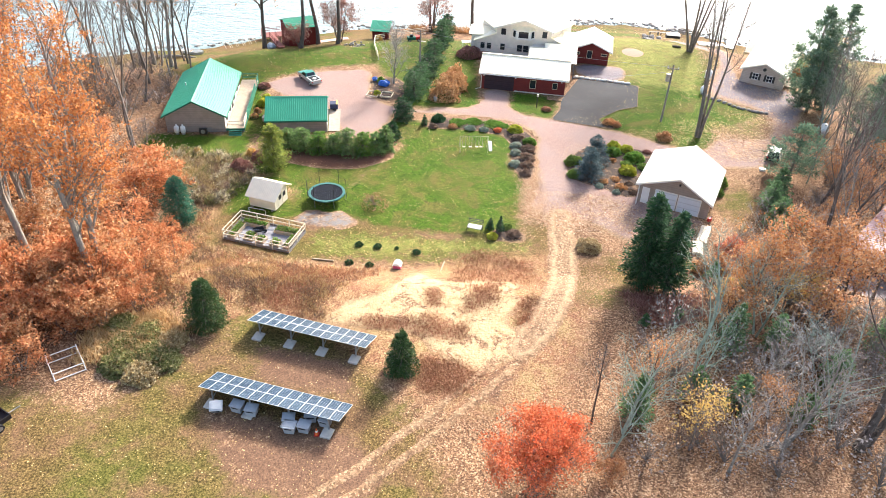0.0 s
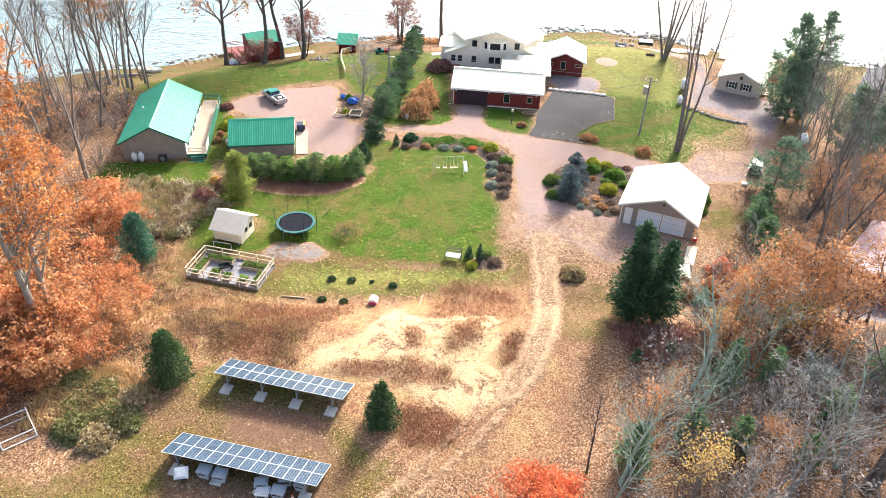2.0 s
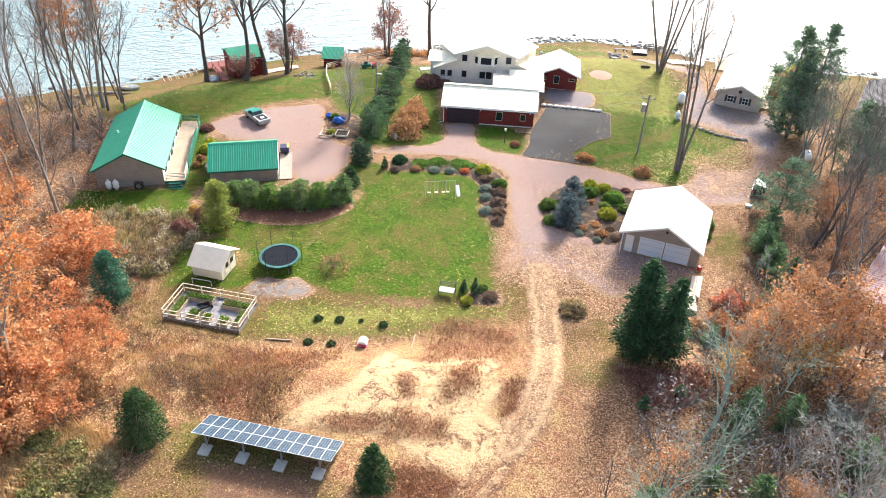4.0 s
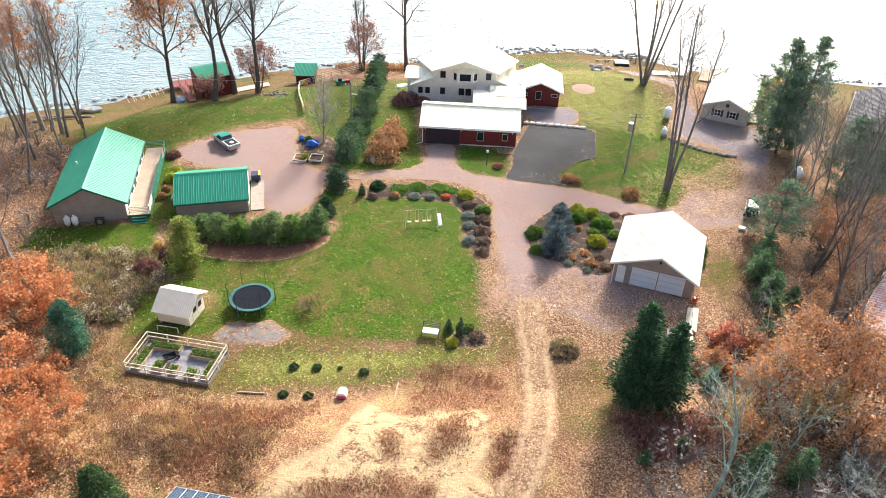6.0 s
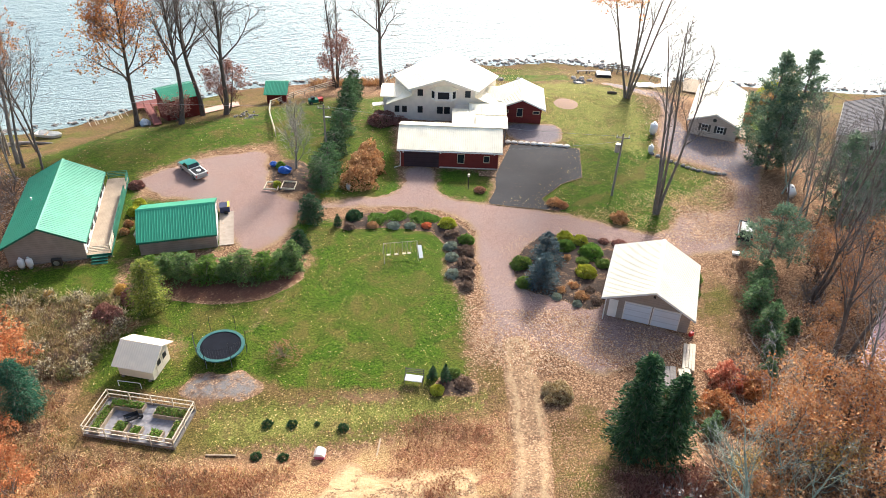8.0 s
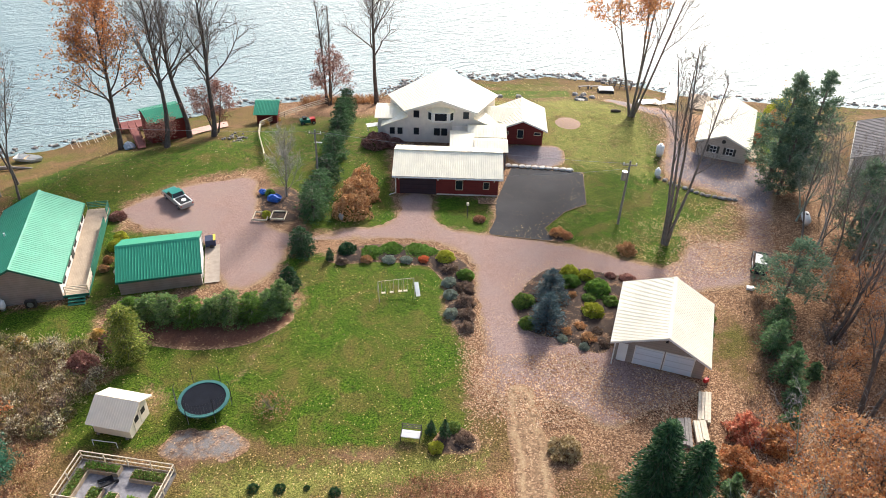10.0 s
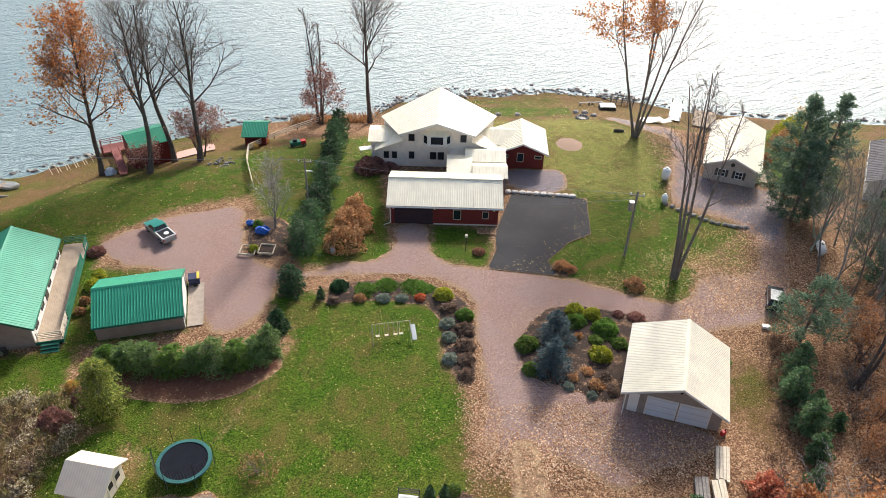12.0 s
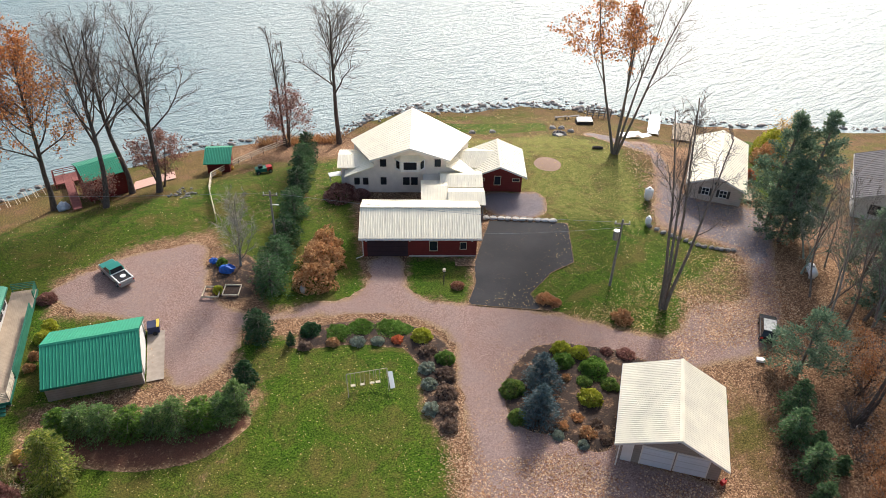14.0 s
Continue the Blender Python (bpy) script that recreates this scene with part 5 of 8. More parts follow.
def conifer(seed, h, w, label, m, leaf_mat, n=2600, low=0.06, shape=0.85, size=0.17, name="conifer", group="", ragged=0.3, tiers=0, open_=0.0):
    """An evergreen: trunk, boughs and thousands of needle sprays in drooping layers."""
    q = np.random.default_rng(seed)
    o = thing(name, label, "evergreen", m, group)
    part("trunk", Geo().tube([(0, 0, -0.2), (0, 0, h * 0.5), (0, 0, h * 0.97)], [w * 0.045 + 0.03, w * 0.03 + 0.02, 0.012], 6), M_BARK, o)
    tiers = tiers or max(7, round(h * 2.6))
    boughs, cen, dirs = Geo(), [], []
    per = max(4, round(n / (tiers * 9)))
    for i in range(tiers):
        t = low + (0.99 - low) * (i + q.random() * 0.7) / tiers
        rr = 1.18 * w / 2 * (1 - t) ** shape * min(1.0, 0.55 + (t - low) * 4.5)
        k = max(4, round(9 * (0.45 + 0.75 * rr / (w / 2))))
        for j in range(k):
            if q.random() < open_:
                continue
            a = 6.28319 * (j + q.random() * 0.8) / k + i * 1.3
            L = max(0.1, rr * (1 - ragged * q.random()))
            rise = 0.25 * (t - 0.35)
            d = Vector((math.cos(a), math.sin(a), rise))
            p0 = Vector((0, 0, t * h))
            p1 = p0 + d * L
            if L > 0.5:
                boughs.tube([p0, p1], [0.02, 0.008], 3, False)
            u = q.random(per) ** 0.6
            side = np.array((-math.sin(a), math.cos(a), 0))
            off = q.normal(size=per) * 0.22 * L * (1.15 - u * 0.5)
            c = np.array(p0) + np.outer(u, np.array(d) * L) + np.outer(off, side)
            c[:, 2] += q.normal(size=per) * 0.07 * h / max(6, tiers * 0.5) - 0.10 * u * L
            cen.append(c)
            dd = np.array(d) + np.outer(np.sign(off) * 0.6, side) + (0, 0, -0.12)
            dirs.append(dd)
    c, dd = np.concatenate(cen), np.concatenate(dirs)
    top = np.stack([q.normal(size=40) * 0.03 * w, q.normal(size=40) * 0.03 * w, h * (0.93 + 0.08 * q.random(40))], 1)
    c = np.concatenate([c, top])
    dd = np.concatenate([dd, np.tile((0.0, 0.0, 1.0), (40, 1))])
    if boughs.v:
        tagged(part("bough_frame", boughs, M_TWIG, o), kind="stuff")
    part("crown", quads(leaf_quads(c, size, q, unit(dd), 0.38)), leaf_mat, o)
    return o


def white_pine(seed, h, w, label, m, leaf_mat, low=0.12, tufts_per=7, size=0.2, name="conifer", group="", gap=0.2, bark_mat=None, lean=(0.0, 0.0), full=0.55):
    """A ragged pine: whorls of rising limbs, each with brushes of needles towards its end."""
    q = np.random.default_rng(seed)
    o = thing(name, label, "evergreen", m, group)
    top = Vector((lean[0] * h, lean[1] * h, h))
    mid = top * 0.5 + Vector((q.normal() * 0.15, q.normal() * 0.15, 0))
    part("trunk", Geo().tube([(0, 0, -0.3), mid, top], [0.02 * h + 0.03, 0.013 * h + 0.02, 0.015], 7), bark_mat or M_BARK, o, "", True)
    limbs, cen, dirs = Geo(), [], []
    n = max(6, round(h * (1 - low) / 0.62))
    for i in range(n):
        t = low + (0.985 - low) * (i + 0.5 * q.random()) / n
        p0 = Vector((0, 0, 0)).lerp(mid, t * 2) if t < 0.5 else mid.lerp(top, t * 2 - 1)
        reach = w / 2 * min(1.0, 0.6 + (t - low) * 2.2) * (1 - t) ** full * 1.25
        k = 5 if q.random() < 0.6 else 4
        for j in range(k):
            if q.random() < gap:
                continue
            a = 6.28319 * (j + 0.7 * q.random()) / k + i * 0.9
            L = max(0.25, reach * (0.55 + 0.6 * q.random()))
            d = Vector((math.cos(a), math.sin(a), 0.05 + 0.75 * t * t + 0.15 * q.normal()))
            pts, rad = limb(q, p0, d, L, 0.012 + 0.012 * L, 0.09, 3, 0.08)
            limbs.tube(pts, rad, 4, False)
            for b in range(max(2, round(tufts_per * (0.35 + 0.65 * min(1, L / (w / 2)))))):
                u = 0.3 + 0.7 * q.random() ** 0.7
                p, dd = along(pts, min(0.99, u))
                side = tilt(q, dd, 0.9)
                c = p + side * (0.22 * L * q.random()) + Vector((0, 0, 0.08))
                e = 9 + int(4 * q.random())
                off = q.normal(size=(e, 3)) * (0.17, 0.17, 0.11) * (1 + 0.12 * L)
                cen.append(np.array(c) + off)
                dirs.append(unit(off * 1.5 + np.array(dd) * 0.25 + (0, 0, 0.06)))
    c, dd = np.concatenate(cen), np.concatenate(dirs)
    tagged(part("bough_frame", limbs, M_TWIG, o), kind="stuff")
    part("crown", quads(leaf_quads(c, size, q, dd, 0.3)), leaf_mat, o)
    return o


def shrub(seed, r, h, label, m, leaf_mat, n=900, size=0.09, name="shrub", category="shrub", group="", lumps=0.22, twiggy=False):
    """A bush: stems and a lumpy shell of many small leaves."""
    q = np.random.default_rng(seed)
    o = thing(name, label, category, m, group)
    g = Geo()
    for i in range(14 if twiggy else 6):
        a, b = q.random() * 6.28319, 0.25 + 0.6 * q.random()
        pts, rad = limb(q, (0, 0, -0.05), (math.cos(a) * b, math.sin(a) * b, 1), h * (0.75 + 0.3 * q.random()), 0.03, 0.15, 4, 0.0)
        g.tube(pts, rad, 4, False)
        if twiggy:
            for k in range(6):
                p, d = along(pts, 0.25 + 0.7 * q.random())
                tp, tr = limb(q, p, tilt(q, d, 0.6), h * 0.4, 0.012, 0.2, 3, 0.03)
                g.tube(tp, tr, 3, False)
    tagged(part("bush_wood", g, M_TWIG, o), kind="stuff")
    d = unit(q.normal(size=(n, 3)))
    d[:, 2] = np.abs(d[:, 2]) * 1.0 - 0.12
    k = np.array([noise.noise(Vector(v) * 2.4 + Vector((seed * 3.1, 0, 0))) for v in d])
    rad = (1 + lumps * 1.6 * k) * (1 - 0.30 * q.random(n) ** 2)
    c = d * rad[:, None] * (r, r, h * 0.93)
    c[:, 2] = np.maximum(0.04, c[:, 2] + h * 0.04)
    part("crown", quads(leaf_quads(c, size, q, unit(d + q.normal(size=(n, 3)) * 0.8), 0.6)), leaf_mat, o)
    return o


def place(x, y, s=1.0, turn=0.0, sz=None, lx=0.0, ly=0.0):
    return Matrix.Translation((x, y, up(x, y))) @ pose(0, 0, 0, lx, ly, turn) @ Matrix.Diagonal((s, s, sz or s, 1))


# lake-side trees, each its own
def lakeside_trees():
    spots = ((-30.5, 116.6, 19, 1, L_ORANGE, "tall lakeside oak with rusty orange leaves", 0.32, (0.13, 0.16)),
             (-24.2, 114.8, 20, 1, None, "bare forked tree on the lake bank", 0.36, (0.16, 0.16)),
             (-22.1, 119.1, 20, 1, None, "tall bare dark tree above the boathouse", 0.38, (0.02, 0.16)),
             (-18.6, 117.6, 20, 1, None, "bare grey tree beside the pink terrace", 0.3, (0.06, 0.14)),
             (-3.9, 133.6, 17, 2, None, "bare twin-stemmed tree at the waterline", 0.35, (0.0, 0.1)),
             (3.6, 133.0, 19, 1, None, "slim bare tree at the lake shore", 0.4, (0.0, 0.08)),
             (38.7, 117.6, 24, 5, L_ORANGE, "many-stemmed tall lakeside tree nearly bare", 0.42, (0.07, 0.0)),
             (32.3, 87.2, 24, 4, None, "clump of tall bare stems on the lawn", 0.45, (0.03, 0.02)))
    for i, (x, y, h, stems, leaf, label, first, lean) in enumerate(spots):
        wood, thin, tips = grow(40 + i, h, 0.34 if stems == 1 else 0.19, stems, first, 20 if stems == 1 else 9, 0.82 if stems == 1 else 0.4, 0.4 if stems == 1 else 0.22 if x < 35 else 0.3, 11, lean, 6 if stems < 3 else 5, 0.17 if x > 35 else 0.045)
        if stems == 5:
            tips = tips[(tips[:, 0] < -1.6) & (tips[:, 2] > 12.5)]
        crown = canopy(40 + i, tips, 3 if stems > 1 else 2, 0.13, 0.34, 0, 0.9) if leaf else None
        broadleaf(label, place(x, y), wood, thin, crown, M_BARK if stems < 3 else M_BARK_GREY, M_TWIG, leaf)
    for i, (x, y, h) in enumerate(((-24.6, 116.4, 4.2), (-18.6, 119.4, 6.6), (-3.6, 132.8, 8.5))):
        wood, thin, tips = grow(60 + i, h * 1.1, 0.13, 2, 0.15, 14, 0.95, 0.5 if i < 2 else 0.34, 5, (0, 0), 3, 0.2 if i < 2 else 0.08)
        broadleaf("small maroon-leaved tree on the lake bank", place(x, y), wood, thin, canopy(60 + i, tips, 4.5, 0.10, 0.36, 0, 0.35 if i == 0 else 1.0), M_BARK, M_TWIG, L_MAROON, group="maroon trees by the lake")
    wood, thin, tips = grow(64, 8.8, 0.13, 1, 0.14, 20, 0.75, 0.4, 9, (0, 0), 6)
    broadleaf("slender leafless tree in the mulch bed", place(-8.0, 99.4), wood, thin, None, M_BARK_PALE, M_TWIG_PALE)


def scatter(seed, region, n, gap, keep_out=()):
    """Loose places inside an outline, no two nearer than gap."""
    q, out = np.random.default_rng(seed), []
    xs, ys = [a for a, _ in region], [b for _, b in region]
    for _ in range(n * 40):
        x, y = q.uniform(min(xs), max(xs)), q.uniform(min(ys), max(ys))
        if sdf(np.array([x]), np.array([y]), region)[0] < 0:
            continue
        if any((x - a) ** 2 + (y - b) ** 2 < gap * gap for a, b in out):
            continue
        if any((x - a) ** 2 + (y - b) ** 2 < r * r for a, b, r in keep_out):
            continue
        out.append((x, y))
        if len(out) == n:
            break
    return out


def woods():
    q = np.random.default_rng(5)
    made = []
    # tall bare trees
    for i in range(4):
        wood, thin, tips = grow(100 + i, 19 + i, 0.165, 1, 0.34, 14, 0.6, 0.3, 6, (0.03 * (i - 1.5), 0), 4)
        made.append((wood, thin, tips))
    bare = [broadleaf("tall bare grey forest tree", place(x, y), w, t, None, M_BARK_PALE if i % 2 else M_BARK_GREY, M_TWIG, group="bare forest trees")
            for i, ((w, t, _), (x, y)) in enumerate(zip(made, ((-35.8, 74.2), (-33.2, 70.6), (-46, 66), (-42.5, 80))))]
    # orange oaks
    oaks = []
    for i in range(4):
        wood, thin, tips = grow(120 + i, 20 + i, 0.34, 1 if i else 3, 0.3, 15, 0.75, 0.34, 6, (0.02 * i - 0.02, 0.05), 2)
        x, y = ((-29.4, 48.8), (-36.5, 60.5), (-35.9, 50.8), (-44.6, 55.6))[i]
        oaks.append(broadleaf("tall oak in full orange autumn leaf", place(x, y), wood, thin, canopy(120 + i, tips, 6, 0.12, 0.42, 0, 0.9), M_BARK_PALE, M_TWIG, L_ORANGE, group="orange oaks"))
    for i, (x, y) in enumerate(scatter(1, [(-58.9, 38.2), (-35.2, 38.2), (-34.2, 47.7), (-36, 68), (-46, 76), (-62, 80)], 14, 4.6, [(-29.5, 40.1, 5), (-29.4, 48.8, 3.5)])):
        copy_thing(oaks[i % 4], place(x, y, 0.85 + 0.3 * q.random(), q.random() * 360))
    for i, (x, y) in enumerate(((-41.5, 104.5), (-45.5, 108))):
        copy_thing(oaks[i + 1], place(x, y, 0.85, 70 * i))
    for i, (x, y) in enumerate(scatter(2, [(-62, 76), (-44, 70), (-37, 72), (-37.5, 84), (-38, 98), (-40, 110), (-46, 117), (-58, 116), (-62, 110)], 18, 3.4)):
        copy_thing(bare[i % 4], place(x, y, 0.75 + 0.3 * q.random(), q.random() * 360, None, q.normal() * 5, q.normal() * 5))
    for i, (x, y) in enumerate(scatter(14, [(-54, 98), (-42, 95), (-37, 102), (-40, 111), (-48, 116), (-56, 114)], 9, 2.6)):
        copy_thing(bare[i % 4], place(x, y, 0.75 + 0.3 * q.random(), q.random() * 360))
    # orange and rust saplings on the edge of the left wood
    sap = []
    for i in range(3):
        wood, thin, tips = grow(140 + i, 5.5, 0.07, 3, 0.12, 9, 0.95, 0.5, 4, (0, 0), 1, 0.28)
        sap.append(broadleaf("orange-leaved oak sapling at the wood edge", place(-29 - 2 * i, 47 + 3 * i), wood, thin, canopy(140 + i, tips, 8, 0.14, 0.42), M_TWIG, M_TWIG, L_SAP if i < 2 else L_RUST, "sapling", "tree", "oak saplings"))
    for i, (x, y) in enumerate(scatter(3, [(-55.1, 42), (-31.4, 42), (-26.1, 44.8), (-26.3, 55.6), (-30, 62), (-29, 68), (-33, 78), (-44, 84), (-58, 70)], 28, 2.5, [(-28.5, 39.6, 3.2), (-27.2, 63.2, 2), (-32.8, 79.2, 4.5)])):
        copy_thing(sap[i % 3], place(x, y, 0.6 + 0.6 * q.random(), q.random() * 360))
    for i, (x, y) in enumerate(scatter(12, [(-43.7, 35.3), (-31.4, 38.2), (-26.6, 42.9), (-26.1, 47.7), (-43.7, 49.6)], 12, 2.2, [(-28.5, 39.6, 2.4)])):
        copy_thing(sap[i % 3], place(x, y, 0.5 + 0.45 * q.random(), q.random() * 360))
    for x, y in ((-25.2, 46.4), (-26.4, 51.6), (-25, 54.6), (-27.6, 58.6), (-23.8, 50.4), (-28.6, 45.5), (-32.7, 43.9), (-31.2, 45.2), (-29.3, 43.4), (-32.6, 41.5), (-31.4, 39.4), (-34.2, 40.2), (-27.2, 44.2)):
        copy_thing(sap[int(y) % 3], place(x, y, 0.6 + 0.2 * q.random(), q.random() * 360))
    # right wood: pale bare trees, rusty oaks, gold and pines
    pale = []
    for i in range(4):
        wood, thin, tips = grow(160 + i, 8 + 1.2 * i, 0.10, 1 + i % 2, 0.18, 14, 0.95, 0.5, 6, (0.16 - 0.08 * i, 0.1), 3, 0.2)
        x, y = ((12.3, 33.6), (19.3, 40.2), (24.2, 34.0), (29, 36.9))[i]
        pale.append(broadleaf("leafless pale-barked tree in the thicket", place(x, y), wood, thin, None, M_LICHEN if i != 2 else M_BARK_PALE, M_LICHEN if i < 2 else M_TWIG_PALE, group="pale bare trees"))
    rust = []
    for i in range(4):
        wood, thin, tips = grow(180 + i, 4.6 + i, 0.12, 1, 0.2, 14, 0.9, 0.5, 5, (0.05, 0.05), 3)
        x, y = ((23.5, 47.1), (28.5, 53.2), (33, 52), (26.5, 50.5))[i]
        rust.append(broadleaf("oak holding rust-brown autumn leaves", place(x, y), wood, thin, canopy(180 + i, tips, 3, 0.10, 0.36, 0, 0.62), M_BARK, M_TWIG_PALE, L_OAK if i % 2 else L_RUST, group="rusty oaks"))
    clear = [(18.8, 52.7, 3.4), (25, 65, 4), (43, 60, 8), (27, 71, 7), (42, 82, 5), (20, 60, 4), (33.5, 67.5, 6), (27, 58.5, 4.5), (23.5, 55, 3)]
    for i, (x, y) in enumerate(scatter(4, [(13.3, 23), (43.7, 23), (57, 47.7), (58, 80), (46, 80), (40, 68), (34, 60), (29, 56), (22.5, 47), (16.1, 42.9), (14.2, 34.4)], 44, 2.9, clear + [(19.6, 42.2, 2), (23.5, 33.7, 2)])):
        k, size, turn = q.random(), 0.8 + 0.35 * q.random(), q.random() * 360
        if y > 44.5 or (y > 36 and k < 0.8):
            copy_thing(pale[i % 4] if k < (0.25 if y > 44.5 else 0.4) else rust[i % 4], place(x, y, size if y > 44.5 else 0.75 * size, turn))
    for i, (x, y) in enumerate(scatter(6, [(46, 82), (58, 74), (78, 90), (76, 108), (64, 96), (54, 96)], 14, 3.4, [(63, 103, 8)])):
        copy_thing(bare[i % 4] if i % 3 else pale[i % 4], place(x, y, 0.7 + 0.3 * q.random(), q.random() * 360))
    brush = [shrub(230 + i, 1.3, 2.2, "leafless tangle of pale brushwood", place(x, y), (L_WITHER, L_TWIGGY, L_DEAD)[i], (260, 240, 420)[i], 0.08, "brushwood", "shrub", "undergrowth", 0.3, True) for i, (x, y) in enumerate(((17.1, 34.4), (25.6, 39.1), (31.3, 42.9)))]
    for i, (x, y) in enumerate(scatter(21, [(13.6, 30.5), (20, 31.5), (32, 31), (37, 40), (33, 47), (24, 44.5), (16, 42)], 17, 2.2, [(18.0, 34.4, 1.2), (14.6, 37.4, 1.6)])):
        copy_thing(brush[1], place(x, y, 0.9 + 0.8 * q.random(), q.random() * 360))
    # trunks that lean over the red-roofed house
    for i, (x, y) in enumerate(((48, 78.5), (33.6, 52.4))):
        copy_thing(bare[i % 4], place(x, y, 0.8, 0, None, -12, 17 if i % 2 else 13))
    # leaning leafless trees among the pines
    for i, (x, y, k, lx, ly) in enumerate(((44.3, 79.7, 0.8, -10, 16), (47.6, 86.6, 0.62, -6, 12), (49.2, 85.4, 0.55, -4, 5), (52.4, 80.6, 0.6, -8, 12), (55.5, 82.5, 0.6, 4, -6), (46.2, 83.4, 0.5, 0, 8))):
        copy_thing(bare[(i + 1) % 4], place(x, y, k, 60 * i, None, lx, ly))
    for i, (x, y, k) in enumerate(((48.8, 90.2, 0.95), (50.6, 92.4, 1.0), (53.2, 84.0, 1.0), (56.6, 85.2, 0.95), (42.4, 76.4, 0.7), (51.0, 81.6, 0.9))):
        copy_thing(pale[i % 4], place(x, y, k, 70 * i))
    for i, (x, y, k) in enumerate(((40.2, 66.2, 0.8), (42.8, 67.8, 0.75), (45.0, 70.6, 0.85), (46.2, 66.8, 0.8), (38.6, 63.6, 0.7), (44.0, 74.0, 0.6))):
        copy_thing(rust[i % 4], place(x, y, k, 50 * i))
    for x, y in ((33, 50.2), (36.6, 52), (39.6, 53.4), (34.8, 53.4), (31.4, 54.6)):
        copy_thing(rust[int(x) % 4], place(x, y, 1.1, x * 40))
    # dark mossy trunks at the near edge and a forked pair above the red roof
    for i, (x, y, h, lean, r) in enumerate(((30.1, 35.1, 15, (0.16, 0.08), 0.34), (30.9, 35.6, 13, (0.26, 0.06), 0.27), (37.2, 59.8, 15, (0.22, 0.16), 0.26), (37.8, 60.0, 14, (0.30, 0.12), 0.2), (41.7, 70.8, 12, (0.12, 0.06), 0.2), (42.2, 70.6, 11.5, (0.3, 0.08), 0.17))):
        wood, thin, _ = grow(240 + i, h, r, 1, 0.4, 9, 0.7, 0.32, 6, lean, 4)
        broadleaf("leaning bare tree with dark mossy bark", place(x, y), wood, thin, None, M_BARK, M_TWIG, group="dark leaning trees")
    # single pale trees with crooked stems along the wood edge
    for i, (x, y, h, lean, r, fair) in enumerate(((20.9, 44.3, 10.5, (0.30, 0.12), 0.17, False), (13.4, 35.6, 9.5, (0.12, 0.16), 0.14, False), (24.6, 35.0, 8.5, (0.50, 0.16), 0.2, True), (20.2, 32.6, 6.0, (-0.06, 0.1), 0.12, True), (22.8, 38.6, 7.0, (0.34, 0.1), 0.13, True))):
        wood, thin, _ = grow(260 + i, h, r, 1, 0.22, 15, 0.9, 0.46, 6, lean, 3)
        broadleaf("crooked bare tree with pale lichened bark", place(x, y), wood, thin, None, M_BARK_PALE if fair else M_LICHEN, M_TWIG_PALE if fair else M_LICHEN, group="pale bare trees")
    wood, thin, _ = grow(268, 7.5, 0.09, 1, 0.35, 9, 0.4, 0.25, 5, (-0.02, 0.04), 2)
    broadleaf("slim dark leafless sapling beside the leaf track", place(11.3, 36.4), wood, thin, None, M_BARK, M_TWIG, group="bare saplings")
    # the red maple
    wood, thin, tips = grow(200, 6.2, 0.12, 4, 0.12, 22, 1.0, 0.5, 6, (0, 0), 3, 0.3)
    broadleaf("young maple in bright red-orange leaf", place(6.9, 31.4, 1.0, 0, 1.0), wood, thin, canopy(200, tips, 5, 0.075, 0.3), M_BARK, M_TWIG, L_RED)
    copy_thing(sap[2], place(11.6, 31.4, 0.4))
    # gold trees
    for i, (x, y, h) in enumerate(((18.0, 34.4, 6.5), (29.9, 50, 4.5), (62.5, 118, 6), (24.5, 49.5, 4), (31.4, 49.4, 5))):
        wood, thin, tips = grow(210 + i, h, 0.08, 2, 0.2, 10, 0.7, 0.42, 5, (0, 0), 3)
        broadleaf("thin young tree with golden yellow leaves", place(x, y), wood, thin, canopy(210 + i, tips, 1.5, 0.085, 0.4, 0, 0.8 if i != 2 else 1.0), M_TWIG, M_TWIG, L_GOLD, group="golden trees")
    shrub(228, 2.2, 4.2, "large yellow-green bush by the shore", place(60.5, 117), L_LIME, 3000, 0.14)
    shrub(229, 1.8, 3.0, "rounded russet bush by the shore", place(57.8, 113.5), L_COPPER, 2000, 0.13)
    # twiggy undergrowth
    for i, (x, y) in enumerate(scatter(8, [(13.3, 24.9), (41.8, 24.9), (52, 60), (46, 76), (37, 72), (31, 63), (22.8, 55.6), (16.1, 43.9)], 75, 1.8, clear)):
        size, turn = 0.9 + 0.9 * q.random(), q.random() * 360
        if y > 33:
            copy_thing(brush[i % 3], place(x, y, size * (1 if y > 40 else 0.7), turn))
    for i, (x, y) in enumerate(scatter(9, [(-58, 70), (-33, 66), (-36.5, 82), (-37, 98), (-45, 110), (-58, 108)], 46, 1.9)):
        copy_thing(brush[i % 3], place(x, y, 0.8 + 0.7 * q.random(), q.random() * 360))


